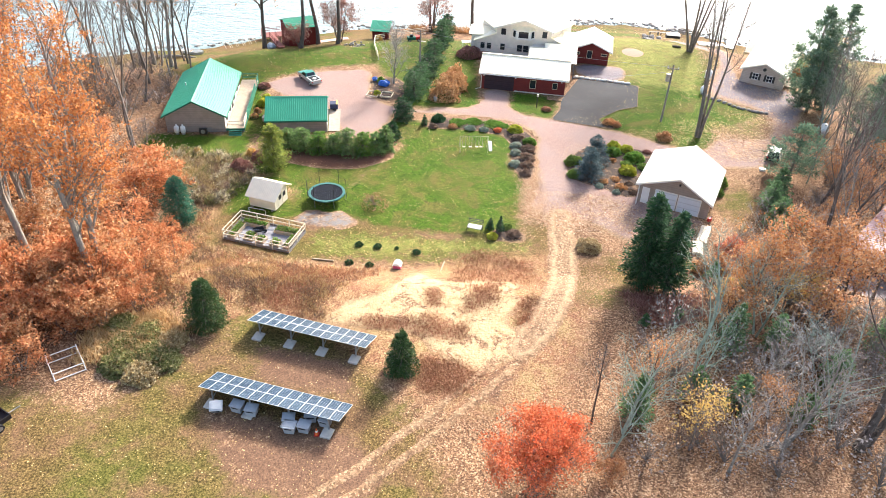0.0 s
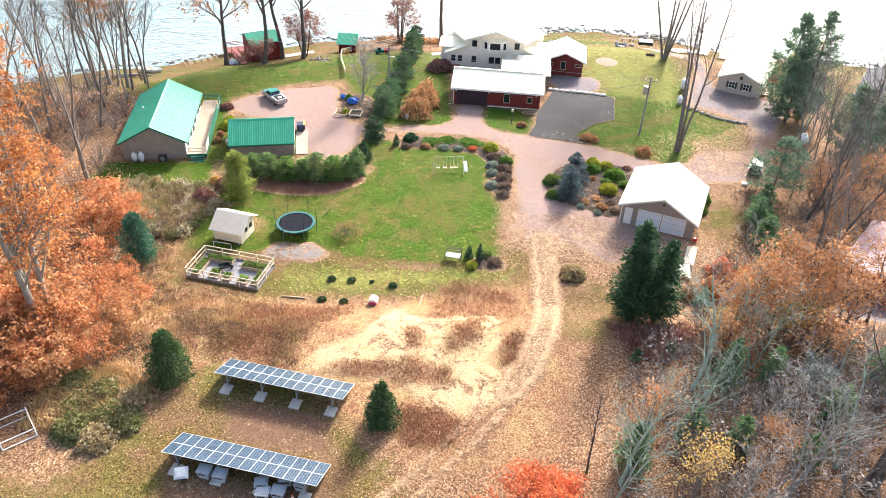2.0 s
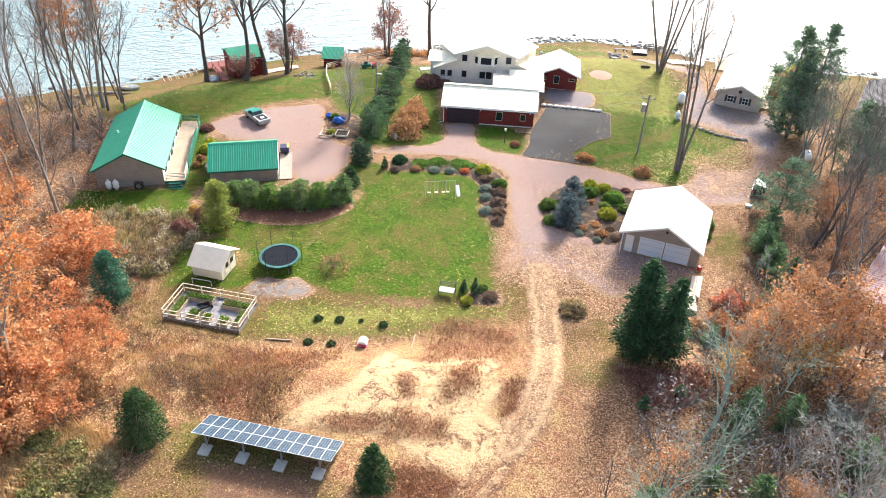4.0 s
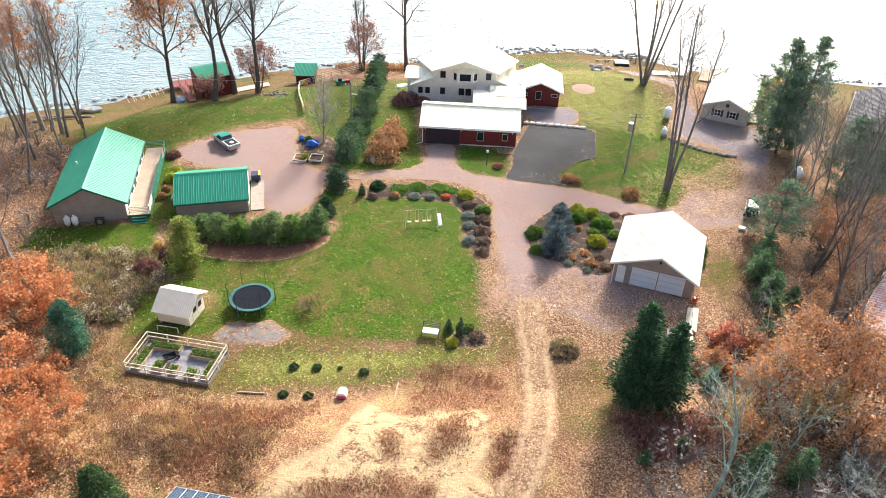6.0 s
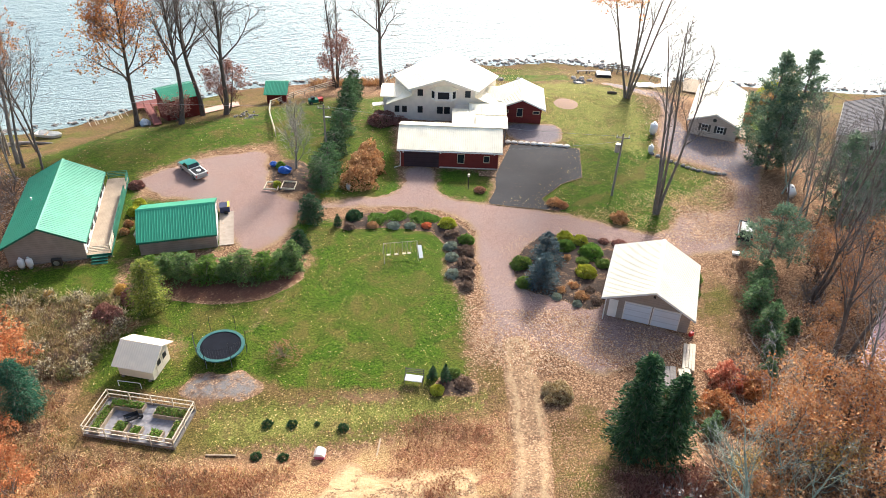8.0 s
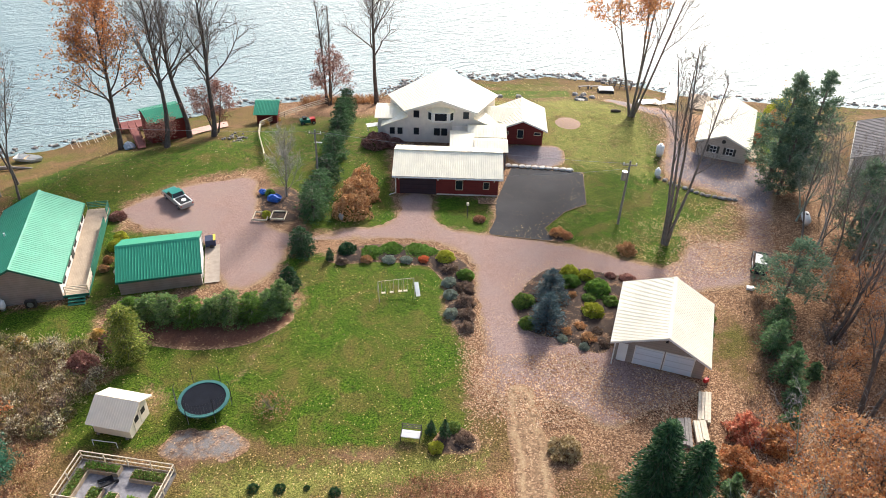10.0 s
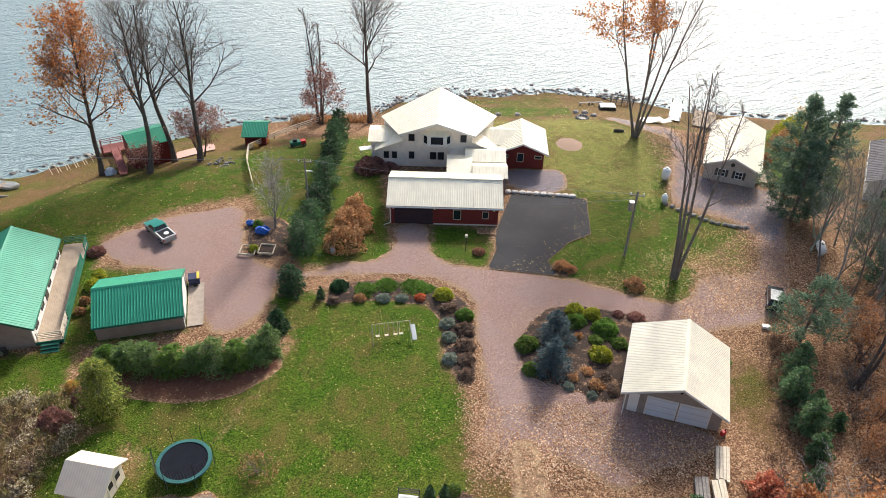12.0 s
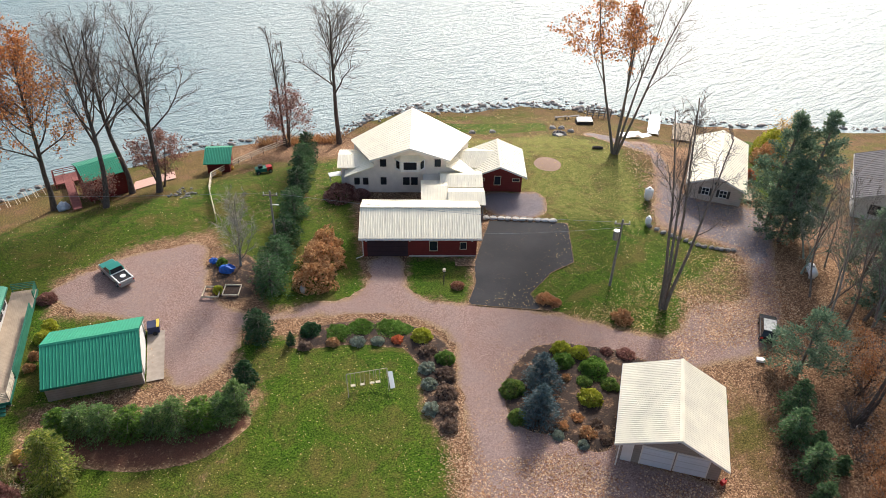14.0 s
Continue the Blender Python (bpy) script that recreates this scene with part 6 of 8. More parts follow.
def evergreens():
    conifer(300, 4.8, 4.4, "dark green spruce at the field edge", place(-19, 45.2), L_NEARSPRUCE, 14000, 0.02, 0.64, 0.08)
    conifer(301, 4.3, 2.9, "dark green spruce beside the solar panels", place(-2.8, 40.8), L_NEARSPRUCE, 11000, 0.02, 0.62, 0.08)
    conifer(302, 5.2, 4.2, "bluish rounded cedar at the wood edge", place(-27.1, 63.2), L_TEAL, 10000, 0.02, 0.4, 0.09, "conifer", "", 0.5)
    conifer(303, 5.6, 4.2, "yellow-green arborvitae by the weed patch", place(-19.9, 74.7), L_ARBOR, 9000, 0.08, 0.34, 0.10, "conifer", "", 0.5)
    conifer(304, 10.2, 4.8, "big dark spruce by the leaf track", place(18.3, 54.2), L_DARKPINE, 11000, 0.08, 0.5, 0.14, "conifer", "", 0.5)
    conifer(305, 8.6, 4.6, "dark spruce grown against its neighbour", place(20.5, 53.3), L_DARKPINE, 9000, 0.08, 0.5, 0.14, "conifer", "", 0.5)
    conifer(308, 8.8, 4.2, "dark spruce grown against its neighbour", place(19.5, 55.8), L_DARKPINE, 8000, 0.08, 0.5, 0.14, "conifer", "", 0.5)
    conifer(306, 3.9, 4.2, "steel-blue spruce in the island bed", place(16.6, 75.4), L_BLUE, 7000, 0.02, 0.66, 0.09, "conifer", "", 0.45)
    conifer(307, 3.9, 4.2, "steel-blue spruce in the island bed", place(17.7, 78.8), L_BLUE, 7000, 0.02, 0.62, 0.09, "conifer", "", 0.45)
    row = ((-0.9, 124.3, 4.6, 2.6), (-1.3, 120.6, 4.2, 2.5), (-1.7, 117, 4.0, 2.5), (-2.1, 113, 3.6, 2.4), (-2.6, 108, 3.8, 2.9), (-3.4, 102.8, 3.4, 2.9), (-4.2, 99, 3.6, 3.1), (-4.9, 95.2, 4.2, 3.4), (-5.9, 88.6, 3.0, 2.4))
    for i, (x, y, h, w) in enumerate(row):
        conifer(310 + i, h, w * 1.35, "bushy green juniper in a long row", place(x, y), (L_SPRUCE, L_JUNIPER, L_JUNIPER, L_SPRUCE, L_JUNIPER, L_SPRUCE, L_JUNIPER, L_JUNIPER, L_SPRUCE)[i], 4800, 0.02, 0.27, 0.10, "conifer", "row of junipers", 0.5)
    for i, (x, y, h, w) in enumerate(((-20.9, 80.3, 2.1, 2.4), (-19.2, 79.9, 2.6, 2.9), (-17.3, 79.5, 2.9, 3.0), (-15.4, 79.2, 2.7, 2.8), (-13.6, 79.1, 2.4, 2.6), (-12.0, 79.0, 3.3, 3.2), (-10.1, 79.1, 2.9, 2.9), (-8.5, 79.6, 2.8, 2.6), (-7.4, 80.4, 3.2, 2.4))):
        conifer(330 + i, h * 1.0, w * 1.22, "dense rounded green juniper of the hedge", place(x, y - 0.35), L_PINE if i % 3 else L_GREEN, 5200, 0.02, 0.34, 0.095, "hedge_bush", "juniper hedge", 0.6)
    conifer(340, 2.2, 2.4, "dense rounded green juniper of the hedge", place(-6.9, 83.2), L_SPRUCE, 1500, 0.02, 0.45, 0.14, "hedge_bush", "juniper hedge")
    for i, (x, y, h, w, low) in enumerate(((49.9, 99.0, 13.8, 6.4, 0.05), (52.0, 97.0, 14.8, 6.0, 0.08), (49.6, 96.0, 10.5, 5.6, 0.05), (40.3, 76.9, 7.0, 6.6, 0.08), (37.6, 72.8, 3.8, 3.6, 0.05), (36.0, 70.3, 3.6, 3.4, 0.05), (35.6, 66.9, 3.6, 3.6, 0.05), (34.6, 64.2, 2.8, 2.8, 0.05), (53.6, 87.6, 8.6, 7.0, 0.06), (57.0, 86.2, 8.0, 7.0, 0.06), (52.0, 83.0, 6.0, 5.4, 0.06), (60.2, 89.5, 8.5, 6.5, 0.08))):
        if h < 4.5:
            conifer(350 + i, h, w, "small soft green pine by the drive", place(x, y), L_WOODPINE, 4200, 0.03, 0.5, 0.12, "conifer", "small pines by the drive", 0.6, 0, 0.1)
            continue
        white_pine(350 + i, h, w, "ragged blue-green white pine by the drive", place(x, y), L_WHITEPINE, low, 17 if h > 9 else 15, 0.165, "conifer", "white pines", 0.08, M_BARK_GREY)
    for i, (x, y, h, w) in enumerate(((14.6, 37.4, 4.2, 3.4), (23.6, 44.7, 5, 3.4), (27.1, 44.8, 4, 3), (22.4, 38.6, 3.4, 2.8), (27, 37.4, 3, 2.6), (30.5, 41, 4, 3), (20.3, 48.4, 1.3, 1.1), (25.6, 55.9, 2.6, 1.9), (35.6, 44.8, 5, 3.6), (19.5, 39.6, 3, 3), (17.3, 47.5, 1.1, 1.0), (33.2, 62, 2.0, 1.9), (38, 66.9, 1.8, 1.7), (37.4, 69.2, 2.0, 1.8))):
        conifer(370 + i, h, w, "young soft green pine in the thicket", place(x, y), L_WOODPINE, 3000, 0.03, 0.55, 0.12, "conifer", "young pines", 0.6, 0, 0.12)
    conifer(380, 1.9, 1.2, "small clipped conical yew", place(5.8, 63.5), L_SPRUCE, 1000, 0.02, 0.75, 0.09)
    conifer(381, 1.3, 1.0, "small clipped conical yew", place(4.8, 64.0), L_SPRUCE, 800, 0.02, 0.6, 0.08)
    conifer(382, 1.4, 1.1, "small clipped conical yew", place(-3.1, 87.2), L_SPRUCE, 800, 0.02, 0.75, 0.09)


def border_plants():
    spec = (
        (20.6, 82.6, 0.95, 1.2, L_LIME, "round lime-yellow clipped shrub"), (22.1, 81.9, 0.85, 1.15, L_LIME, "round lime-yellow clipped shrub"),
        (20.3, 81.1, 1.0, 1.1, L_GREEN, "round bright green clipped shrub"), (22.8, 79.8, 1.3, 1.2, L_GREEN, "broad green clipped shrub"),
        (21.3, 76.6, 1.05, 1.25, L_LIME, "round lime-yellow clipped shrub"), (21.5, 78.6, 0.8, 0.6, L_CEDAR, "low dark green spreading juniper"),
        (23.5, 77.9, 0.9, 0.7, L_CEDAR, "low dark green spreading juniper"), (15.2, 78.6, 1.1, 1.0, L_CEDAR, "low dark green spreading juniper"),
        (14.9, 75.6, 0.8, 0.9, L_CEDAR, "low dark green spreading juniper"), (20.0, 79.2, 0.5, 0.6, L_COPPER, "small coppery heather clump"), (26.2, 81.2, 0.9, 0.6, L_MAROON, "dark red barberry bush in mulch"),
        (24.6, 81.8, 0.65, 0.5, L_MAROON, "dark red barberry bush in mulch"), (19.9, 73.2, 0.75, 0.6, L_COPPER, "coppery dead flower clump"), (18.2, 74.2, 0.55, 0.5, L_COPPER, "coppery dead flower clump"),
        (19.6, 74.8, 0.6, 0.5, L_COPPER, "coppery dead flower clump"), (21.0, 74.0, 0.55, 0.5, L_WITHER, "brown withered perennial clump"), (21.1, 72.4, 0.5, 0.4, L_WITHER, "brown withered perennial clump"),
        (19.3, 72.2, 0.45, 0.4, L_SAGE, "low grey-green perennial clump"), (17.6, 73.4, 0.5, 0.4, L_SAGE, "low grey-green perennial clump"),
        (8.6, 86.2, 0.95, 1.1, L_LIME, "round lime-yellow clipped shrub"), (10.2, 83.1, 0.85, 0.9, L_GREEN, "round bright green clipped shrub"), (8.9, 84.3, 0.8, 0.6, L_WITHER, "brown withered perennial clump"),
        (8.5, 82.2, 0.75, 0.6, L_SAGE, "silvery sage clump in the border"), (8.4, 80.3, 0.7, 0.6, L_SAGE, "silvery sage clump in the border"), (8.1, 77.6, 0.7, 0.6, L_SAGE, "silvery sage clump in the border"),
        (9.9, 81.2, 0.85, 0.8, L_WITHER, "brown withered perennial clump"), (9.6, 79.2, 0.9, 0.8, L_WITHER, "brown withered perennial clump"), (9.2, 75.6, 0.7, 0.6, L_WITHER, "brown withered perennial clump"), (9.5, 77.4, 0.8, 0.7, L_WITHER, "brown withered perennial clump"),
        (3.3, 88.3, 1.2, 0.35, L_GREEN, "flat green creeping juniper mat"), (5.8, 87.9, 1.3, 0.35, L_GREEN, "flat green creeping juniper mat"), (1.2, 87.9, 1.2, 0.35, L_GREEN, "flat green creeping juniper mat"), (7.0, 87.4, 1.0, 0.3, L_GREEN, "flat green creeping juniper mat"),
        (6.4, 86.2, 0.55, 0.45, L_RED, "small red-orange flower clump"), (0.6, 86.7, 0.6, 0.5, L_COPPER, "small red-orange flower clump"), (-1.9, 86.6, 0.6, 0.5, L_WITHER, "brown withered perennial clump"), (2.8, 86.5, 0.7, 0.4, L_SAGE, "silvery sage clump in the border"), (4.6, 86.3, 0.6, 0.4, L_SAGE, "silvery sage clump in the border"),
        (-1.3, 88.5, 0.95, 0.9, L_SPRUCE, "round dark green yew bush"), (-0.6, 95.8, 2.1, 2.6, L_COPPER, "large coppery autumn shrub"), (0.2, 98.6, 2.2, 2.9, L_COPPER, "large coppery autumn shrub"), (0.6, 101.2, 1.8, 2.5, L_COPPER, "large coppery autumn shrub"),
        (2.7, 111.6, 1.9, 1.5, L_MAROON, "wide dark maroon bush by the house"), (5.0, 111.2, 1.2, 0.8, L_MAROON, "low dark maroon bush by the house"), (27.7, 86.0, 0.95, 1.1, L_COPPER, "round coppery spirea bush"), (21.2, 89.8, 0.8, 0.7, L_COPPER, "round coppery spirea bush"), (22.0, 89.2, 0.6, 0.6, L_RUST, "round coppery spirea bush"),
        (13.2, 93.1, 0.65, 0.5, L_BRUSH, "small brown shrub on the verge"), (5.0, 62.4, 0.6, 0.5, L_LIME, "small yellow-green shrub by the bench"), (7.2, 63.0, 0.7, 0.5, L_WITHER, "brown withered perennial clump"), (6.6, 64.2, 0.6, 0.5, L_CEDAR, "low dark green spreading juniper"),
        (-24.6, 92.4, 0.7, 1.0, L_LIME, "bright yellow shrub below the deck"), (-24.8, 90.9, 0.8, 1.0, L_LIME, "bright yellow shrub below the deck"), (-25.0, 88.6, 0.5, 0.7, L_COPPER, "small round bush below the deck"), (-25.1, 87.2, 0.5, 0.6, L_COPPER, "small round bush below the deck"),
        (-25.9, 96.6, 0.9, 0.7, L_MAROON, "dark red shrub at the deck corner"), (53.0, 109.2, 0.9, 1.2, L_RED, "bright red shrub beside the cottage"), (14.7, 61.2, 1.2, 0.9, L_WEED, "grey withered bush in the leaves"), (31.8, 74.8, 0.8, 1.2, L_CEDAR, "green shrub behind the garage"), (30.9, 72.8, 0.7, 0.8, L_CEDAR, "green shrub behind the garage"),
        (-10.0, 95.6, 0.5, 0.7, L_LIME, "yellow grass tuft in the raised bed"), (-9.9, 100.0, 0.6, 0.8, L_GREEN, "round green shrub in the mulch"), (-12.3, 122.0, 0.6, 0.9, L_GOLD, "yellow grass clump by the fence"), (-11.0, 124.4, 0.5, 0.8, L_GOLD, "yellow grass clump by the fence"),
        (-29.5, 77.0, 0.5, 0.9, L_GOLD, "yellow grass clump by the fence"), (-23.2, 77.4, 0.6, 0.9, L_GOLD, "yellow grass clump by the fence"), (-22.0, 76.0, 0.9, 1.4, L_MAROON, "dark reddish shrub in the weeds"), (-23.6, 73.6, 1.3, 1.5, L_MAROON, "dark reddish shrub in the weeds"), (-22.2, 41.4, 1.8, 0.8, L_BRAMBLE, "low green bramble thicket"), (-24.9, 42.3, 1.6, 0.8, L_BRAMBLE, "low green bramble thicket"), (-23.3, 43.5, 1.5, 0.9, L_BRAMBLE, "low green bramble thicket"), (-24.4, 40.2, 1.5, 0.9, L_BRAMBLE, "low green bramble thicket"), (-21.2, 42.9, 1.2, 0.9, L_WEED, "low tangle of tan weeds and brambles"), (-22.4, 39.2, 1.4, 0.8, L_WEED, "low tangle of tan weeds and brambles"), (-25.6, 44.2, 1.4, 1.1, L_BRAMBLE, "low green bramble thicket"), (-20.8, 40.6, 1.1, 0.7, L_BRAMBLE, "low green bramble thicket"),
        (29.5, 61.4, 1.6, 1.8, L_SUMAC, "sumac with red-pink autumn leaves"), (27.4, 58.8, 1.3, 1.5, L_OAK, "sumac with red-pink autumn leaves"), (31.6, 60.2, 1.5, 1.7, L_OAK, "sumac with red-pink autumn leaves"), (25.4, 58.4, 1.0, 1.2, L_COPPER, "sumac with red-pink autumn leaves"), (29, 56.4, 1.5, 1.8, L_OAK, "sumac with red-pink autumn leaves"),
    )
    for i, (x, y, r, h, leaf, label) in enumerate(spec):
        n = int(min(2600, 420 + 700 * r * (r + h)))
        shrub(400 + i, r, h, label, place(x, y, 1, 0) @ Matrix.Translation((0, 0, 0.05)), leaf, n, 0.06 + 0.035 * r, "shrub", "shrub", label if label.startswith(("round lime", "silvery", "coppery", "flat green", "brown with", "large copp")) else "", 0.32 if "with" in label or "copp" in label else 0.18)
    shrub(480, 1.5, 1.5, "leafless brown bush on the lawn", place(-7.6, 67.6), L_BRUSH, 800, 0.06, "bush", "shrub", "", 0.3, True)
    first = shrub(481, 0.42, 0.4, "small round dark green young bush", place(-8.4, 60.1), L_SPRUCE, 350, 0.07, "young_bush", "shrub", "planted young bushes")
    for x, y in ((-6.5, 59.9), (-2.6, 59.2), (-9, 57), (-7, 56.7)):
        copy_thing(first, place(x, y, 1, x * 50))
    copy_thing(first, place(-4.6, 59.8, 0.55))


def weed_patch():
    """Clumps of tall goldenrod gone to seed, between the lawn and the wood."""
    kinds = [shrub(490, 0.75, 1.15, "pale seed-headed goldenrod clump", place(-25.0, 72.0), L_SEED, 420, 0.07, "weed_clump", "weeds", "goldenrod clumps", 0.4, True),
             shrub(491, 0.7, 0.95, "pale seed-headed goldenrod clump", place(-27.2, 74.2), L_BRAMBLE, 420, 0.08, "weed_clump", "weeds", "goldenrod clumps", 0.4, True),
             shrub(492, 0.7, 0.9, "brown withered weed clump", place(-24.0, 69.4), L_WITHER, 380, 0.07, "weed_clump", "weeds", "goldenrod clumps", 0.4, True)]
    region = [(-33, 78), (-25, 76.5), (-21.6, 73.6), (-22.4, 70.4), (-24.4, 66), (-28.6, 66), (-32, 70)]
    for i, (x, y) in enumerate(scatter(19, region, 42, 1.05, [(-27.1, 63.2, 2)])):
        copy_thing(kinds[(0, 1, 0, 0, 2)[i % 5]], place(x, y, 0.7 + 0.5 * ((i * 37) % 10) / 10, i * 73))


def tufts(name, label, region, n, leaf, seed, height, blades, spread, thin=0.035, keep_out=(), fade=2.5, patchy=0.0):
    """Standing grass or weeds: bunches of upright blades, all in one."""
    q = np.random.default_rng(seed)
    xs, ys = [a for a, _ in region], [b for _, b in region]
    x, y = q.uniform(min(xs), max(xs), n * 3), q.uniform(min(ys), max(ys), n * 3)
    d = sdf(x, y, region)
    ok = d > q.random(n * 3) * fade
    for a, b, r in keep_out:
        ok &= np.hypot(x - a, y - b) > r
    if patchy:
        ok &= np.array([noise.noise(Vector((a * 0.33, b * 0.33, seed))) + 0.5 * noise.noise(Vector((a * 1.1, b * 1.1, seed))) for a, b in zip(x, y)]) > patchy * (q.random(n * 3) - 0.5)
    x, y = x[ok][:n], y[ok][:n]
    m = len(x)
    x, y = np.repeat(x, blades), np.repeat(y, blades)
    hh = np.repeat(height * (0.5 + 0.9 * q.random(m)), blades) * (0.6 + 0.6 * q.random(m * blades))
    ox, oy = q.normal(size=(2, m * blades)) * spread
    tx, ty = q.normal(size=(2, m * blades)) * 0.35 * hh
    base = np.stack([x + ox, y + oy, land(x, y) - 0.03], 1)
    tip = base + np.stack([tx, ty, hh], 1)
    a = q.random(m * blades) * 6.28319
    s = np.stack([np.cos(a), np.sin(a), np.zeros_like(a)], 1) * thin
    v = np.stack([base - s * 0.6, base + s * 0.6, (base + tip) / 2 + s + (0, 0, 0.1), tip], 1)
    ob = part(name, quads(v), leaf)
    tagged(ob, label, "grass", "", "stuff")


def fallen(name, label, region, n, seed, size=0.09, leaf=None, lift=0.06, keep_out=()):
    q = np.random.default_rng(seed)
    xs, ys = [a for a, _ in region], [b for _, b in region]
    x, y = q.uniform(min(xs), max(xs), n * 3), q.uniform(min(ys), max(ys), n * 3)
    ok = sdf(x, y, region) > q.normal(size=n * 3) * 0.6
    clump = np.array([noise.noise(Vector((a * 0.25, b * 0.25, seed))) for a, b in zip(x, y)])
    ok &= clump > q.random(n * 3) * 0.9 - 0.6
    for a, b, r in keep_out:
        ok &= np.hypot(x - a, y - b) > r
    x, y = x[ok][:n], y[ok][:n]
    c = np.stack([x, y, land(x, y) + lift + 0.03 * q.random(len(x))], 1)
    tagged(part(name, quads(leaf_quads(c, size, q, None, 0.7, 0.75)), leaf or L_FALLEN), label, "leaves", "", "stuff")


lakeside_trees()
woods()
evergreens()
border_plants()
FIELD = [(-25.7, 44.8), (-20.9, 46.7), (-16.2, 47.7), (-8.6, 45.3), (-9.5, 48.6), (-5.9, 54.7), (-13, 56.3), (-16, 57.2), (-23, 59), (-24, 66), (-29, 66), (-29.5, 58), (-25.7, 49.6)]
tufts("dry_grass", "low tan dead grass in the field", FIELD, 3400, L_STRAW, 21, 0.34, 7, 0.2, 0.026, (), 2.5, 0.25)
tufts("dry_weeds", "low reddish dead weeds in the field", FIELD, 2600, L_WITHER, 29, 0.32, 7, 0.22, 0.028, (), 2.5, 0.25)
tufts("dry_weeds", "low russet dead weeds in the field", FIELD, 2200, L_BRUSH, 53, 0.26, 7, 0.24, 0.03, (), 2.5, 0.25)
tufts("dry_weeds", "olive green weeds in the dead field", FIELD, 500, L_BRAMBLE, 54, 0.24, 7, 0.24, 0.03, (), 2.5, 0.25)
fallen("field_litter", "tan dead leaves and stems in the field", FIELD, 7000, 47, 0.06, L_STRAW, 0.1)
fallen("field_litter", "reddish dead leaves in the field", FIELD, 6000, 48, 0.06, L_BRUSH, 0.12)
tufts("dry_weeds", "low reddish dead weeds above the sand", [(-17, 56.5), (-4.5, 56.4), (-6, 54), (-9.8, 49), (-10, 45.6), (-18, 47.5)], 1500, L_BRUSH, 45, 0.26, 6, 0.2, 0.03)
tufts("seedy_weeds", "tall pale seed-headed weeds by the lawn", [(-34, 78.5), (-24, 76.5), (-20.5, 73), (-22.5, 70), (-25, 66), (-29, 66), (-33, 70)], 1700, L_WEED, 25, 0.75, 6, 0.2, 0.03, (), 2.5, 0.25)
tufts("weed_stems", "brown and green stems among tall weeds", [(-34, 78.5), (-24, 76.5), (-20.5, 73), (-22.5, 70), (-25, 66), (-29, 66), (-33, 70)], 1100, L_BRAMBLE, 51, 0.6, 6, 0.2, 0.035, (), 2.5, 0.25)
tufts("weed_stems", "dark withered stems among tall weeds", [(-30, 78), (-24, 76.5), (-20.5, 73), (-22.5, 69), (-25, 65), (-29, 65), (-31, 70)], 1200, L_WITHER, 52, 0.7, 6, 0.2, 0.03, (), 2.5, 0.25)
weed_patch()
fallen("seed_heads", "pale fluffy seed heads of tall weeds", [(-34, 78.5), (-24, 76.5), (-20.5, 73), (-22.5, 70), (-25, 66), (-29, 66), (-33, 70)], 1500, 49, 0.06, L_WEED, 0.6)
fallen("seed_heads", "green leaves low among tall weeds", [(-34, 78.5), (-24, 76.5), (-20.5, 73), (-22.5, 70), (-25, 66), (-29, 66), (-33, 70)], 2500, 50, 0.1, L_BRAMBLE, 0.4)
tufts("dry_weeds", "rank brown weeds at the wood edge", [(-28.5, 39.6), (-20.9, 40.1), (-19.5, 43.9), (-22.8, 46.7), (-28.5, 45.8)], 1800, L_STRAW, 26, 0.7, 5, 0.15)
tufts("dry_weeds", "rank brown weeds along the drive", [(30, 64), (33, 69), (35, 74), (36, 78), (41, 79), (38, 70), (33, 63)], 900, L_WITHER, 27, 0.32, 6, 0.2, 0.03)
# russet weeds whose dark colour also stands in for shade below the spruces
tufts("dry_weeds", "russet weeds coloured dark to stand for spruce shade", [(15.6, 52.4), (17, 47.4), (20.5, 46.6), (23.4, 49), (23.4, 52.6), (19, 51.6)], 1500, L_MAROON, 55, 0.4, 6, 0.22, 0.03)
tufts("shore_reeds", "rusty reeds along the lake shore", [(-9, 133), (3, 132.5), (7, 138), (3, 135.6), (-8, 135.8)], 900, L_COPPER, 28, 0.9, 5, 0.14)
fallen("lawn_leaves", "pale fallen leaves on the lawn", LAWNS[0], 1500, 31, 0.05, L_YELLOWED)
fallen("lawn_leaves", "pale fallen leaves on the lawn", LAWNS[1], 700, 32, 0.06, L_YELLOWED)
fallen("lawn_leaves", "pale fallen leaves on the lawn", LAWNS[3], 4200, 33, 0.055, L_YELLOWED)
fallen("lawn_leaves", "yellow fallen leaves thick along the lawn edge", [(23.3, 86.9), (30.8, 84), (36, 87.4), (40.6, 87.4), (43.2, 92.6), (39, 95.6), (34, 93), (28, 88.6)], 2600, 44, 0.06, L_YELLOWED)
fallen("lawn_leaves", "pale fallen leaves on the lawn", LAWNS[2], 1500, 34, 0.06, L_FALLEN)
fallen("field_leaves", "pale fallen leaves on the mown field", OLIVES[0], 5000, 35, 0.05, L_YELLOWED)
fallen("drive_leaves", "tan fallen leaves drifted over the gravel", [(29, 79.5), (44, 83), (46, 90), (44, 94), (40.6, 86.4), (35.4, 88), (31.6, 83)], 9500, 36, 0.08, None, 0.03)
fallen("drive_leaves", "tan fallen leaves drifted over the gravel", [(9.5, 72), (8.6, 66), (11, 64.5), (17, 63.5), (27, 64), (28, 66), (21, 70), (16, 72)], 9000, 37, 0.078, None, 0.03)
fallen("drive_leaves", "tan fallen leaves drifted over the gravel", [(44, 92), (53, 102), (44, 106), (46, 121), (41, 121), (37, 101), (42, 97)], 5500, 38, 0.075, None, 0.03)
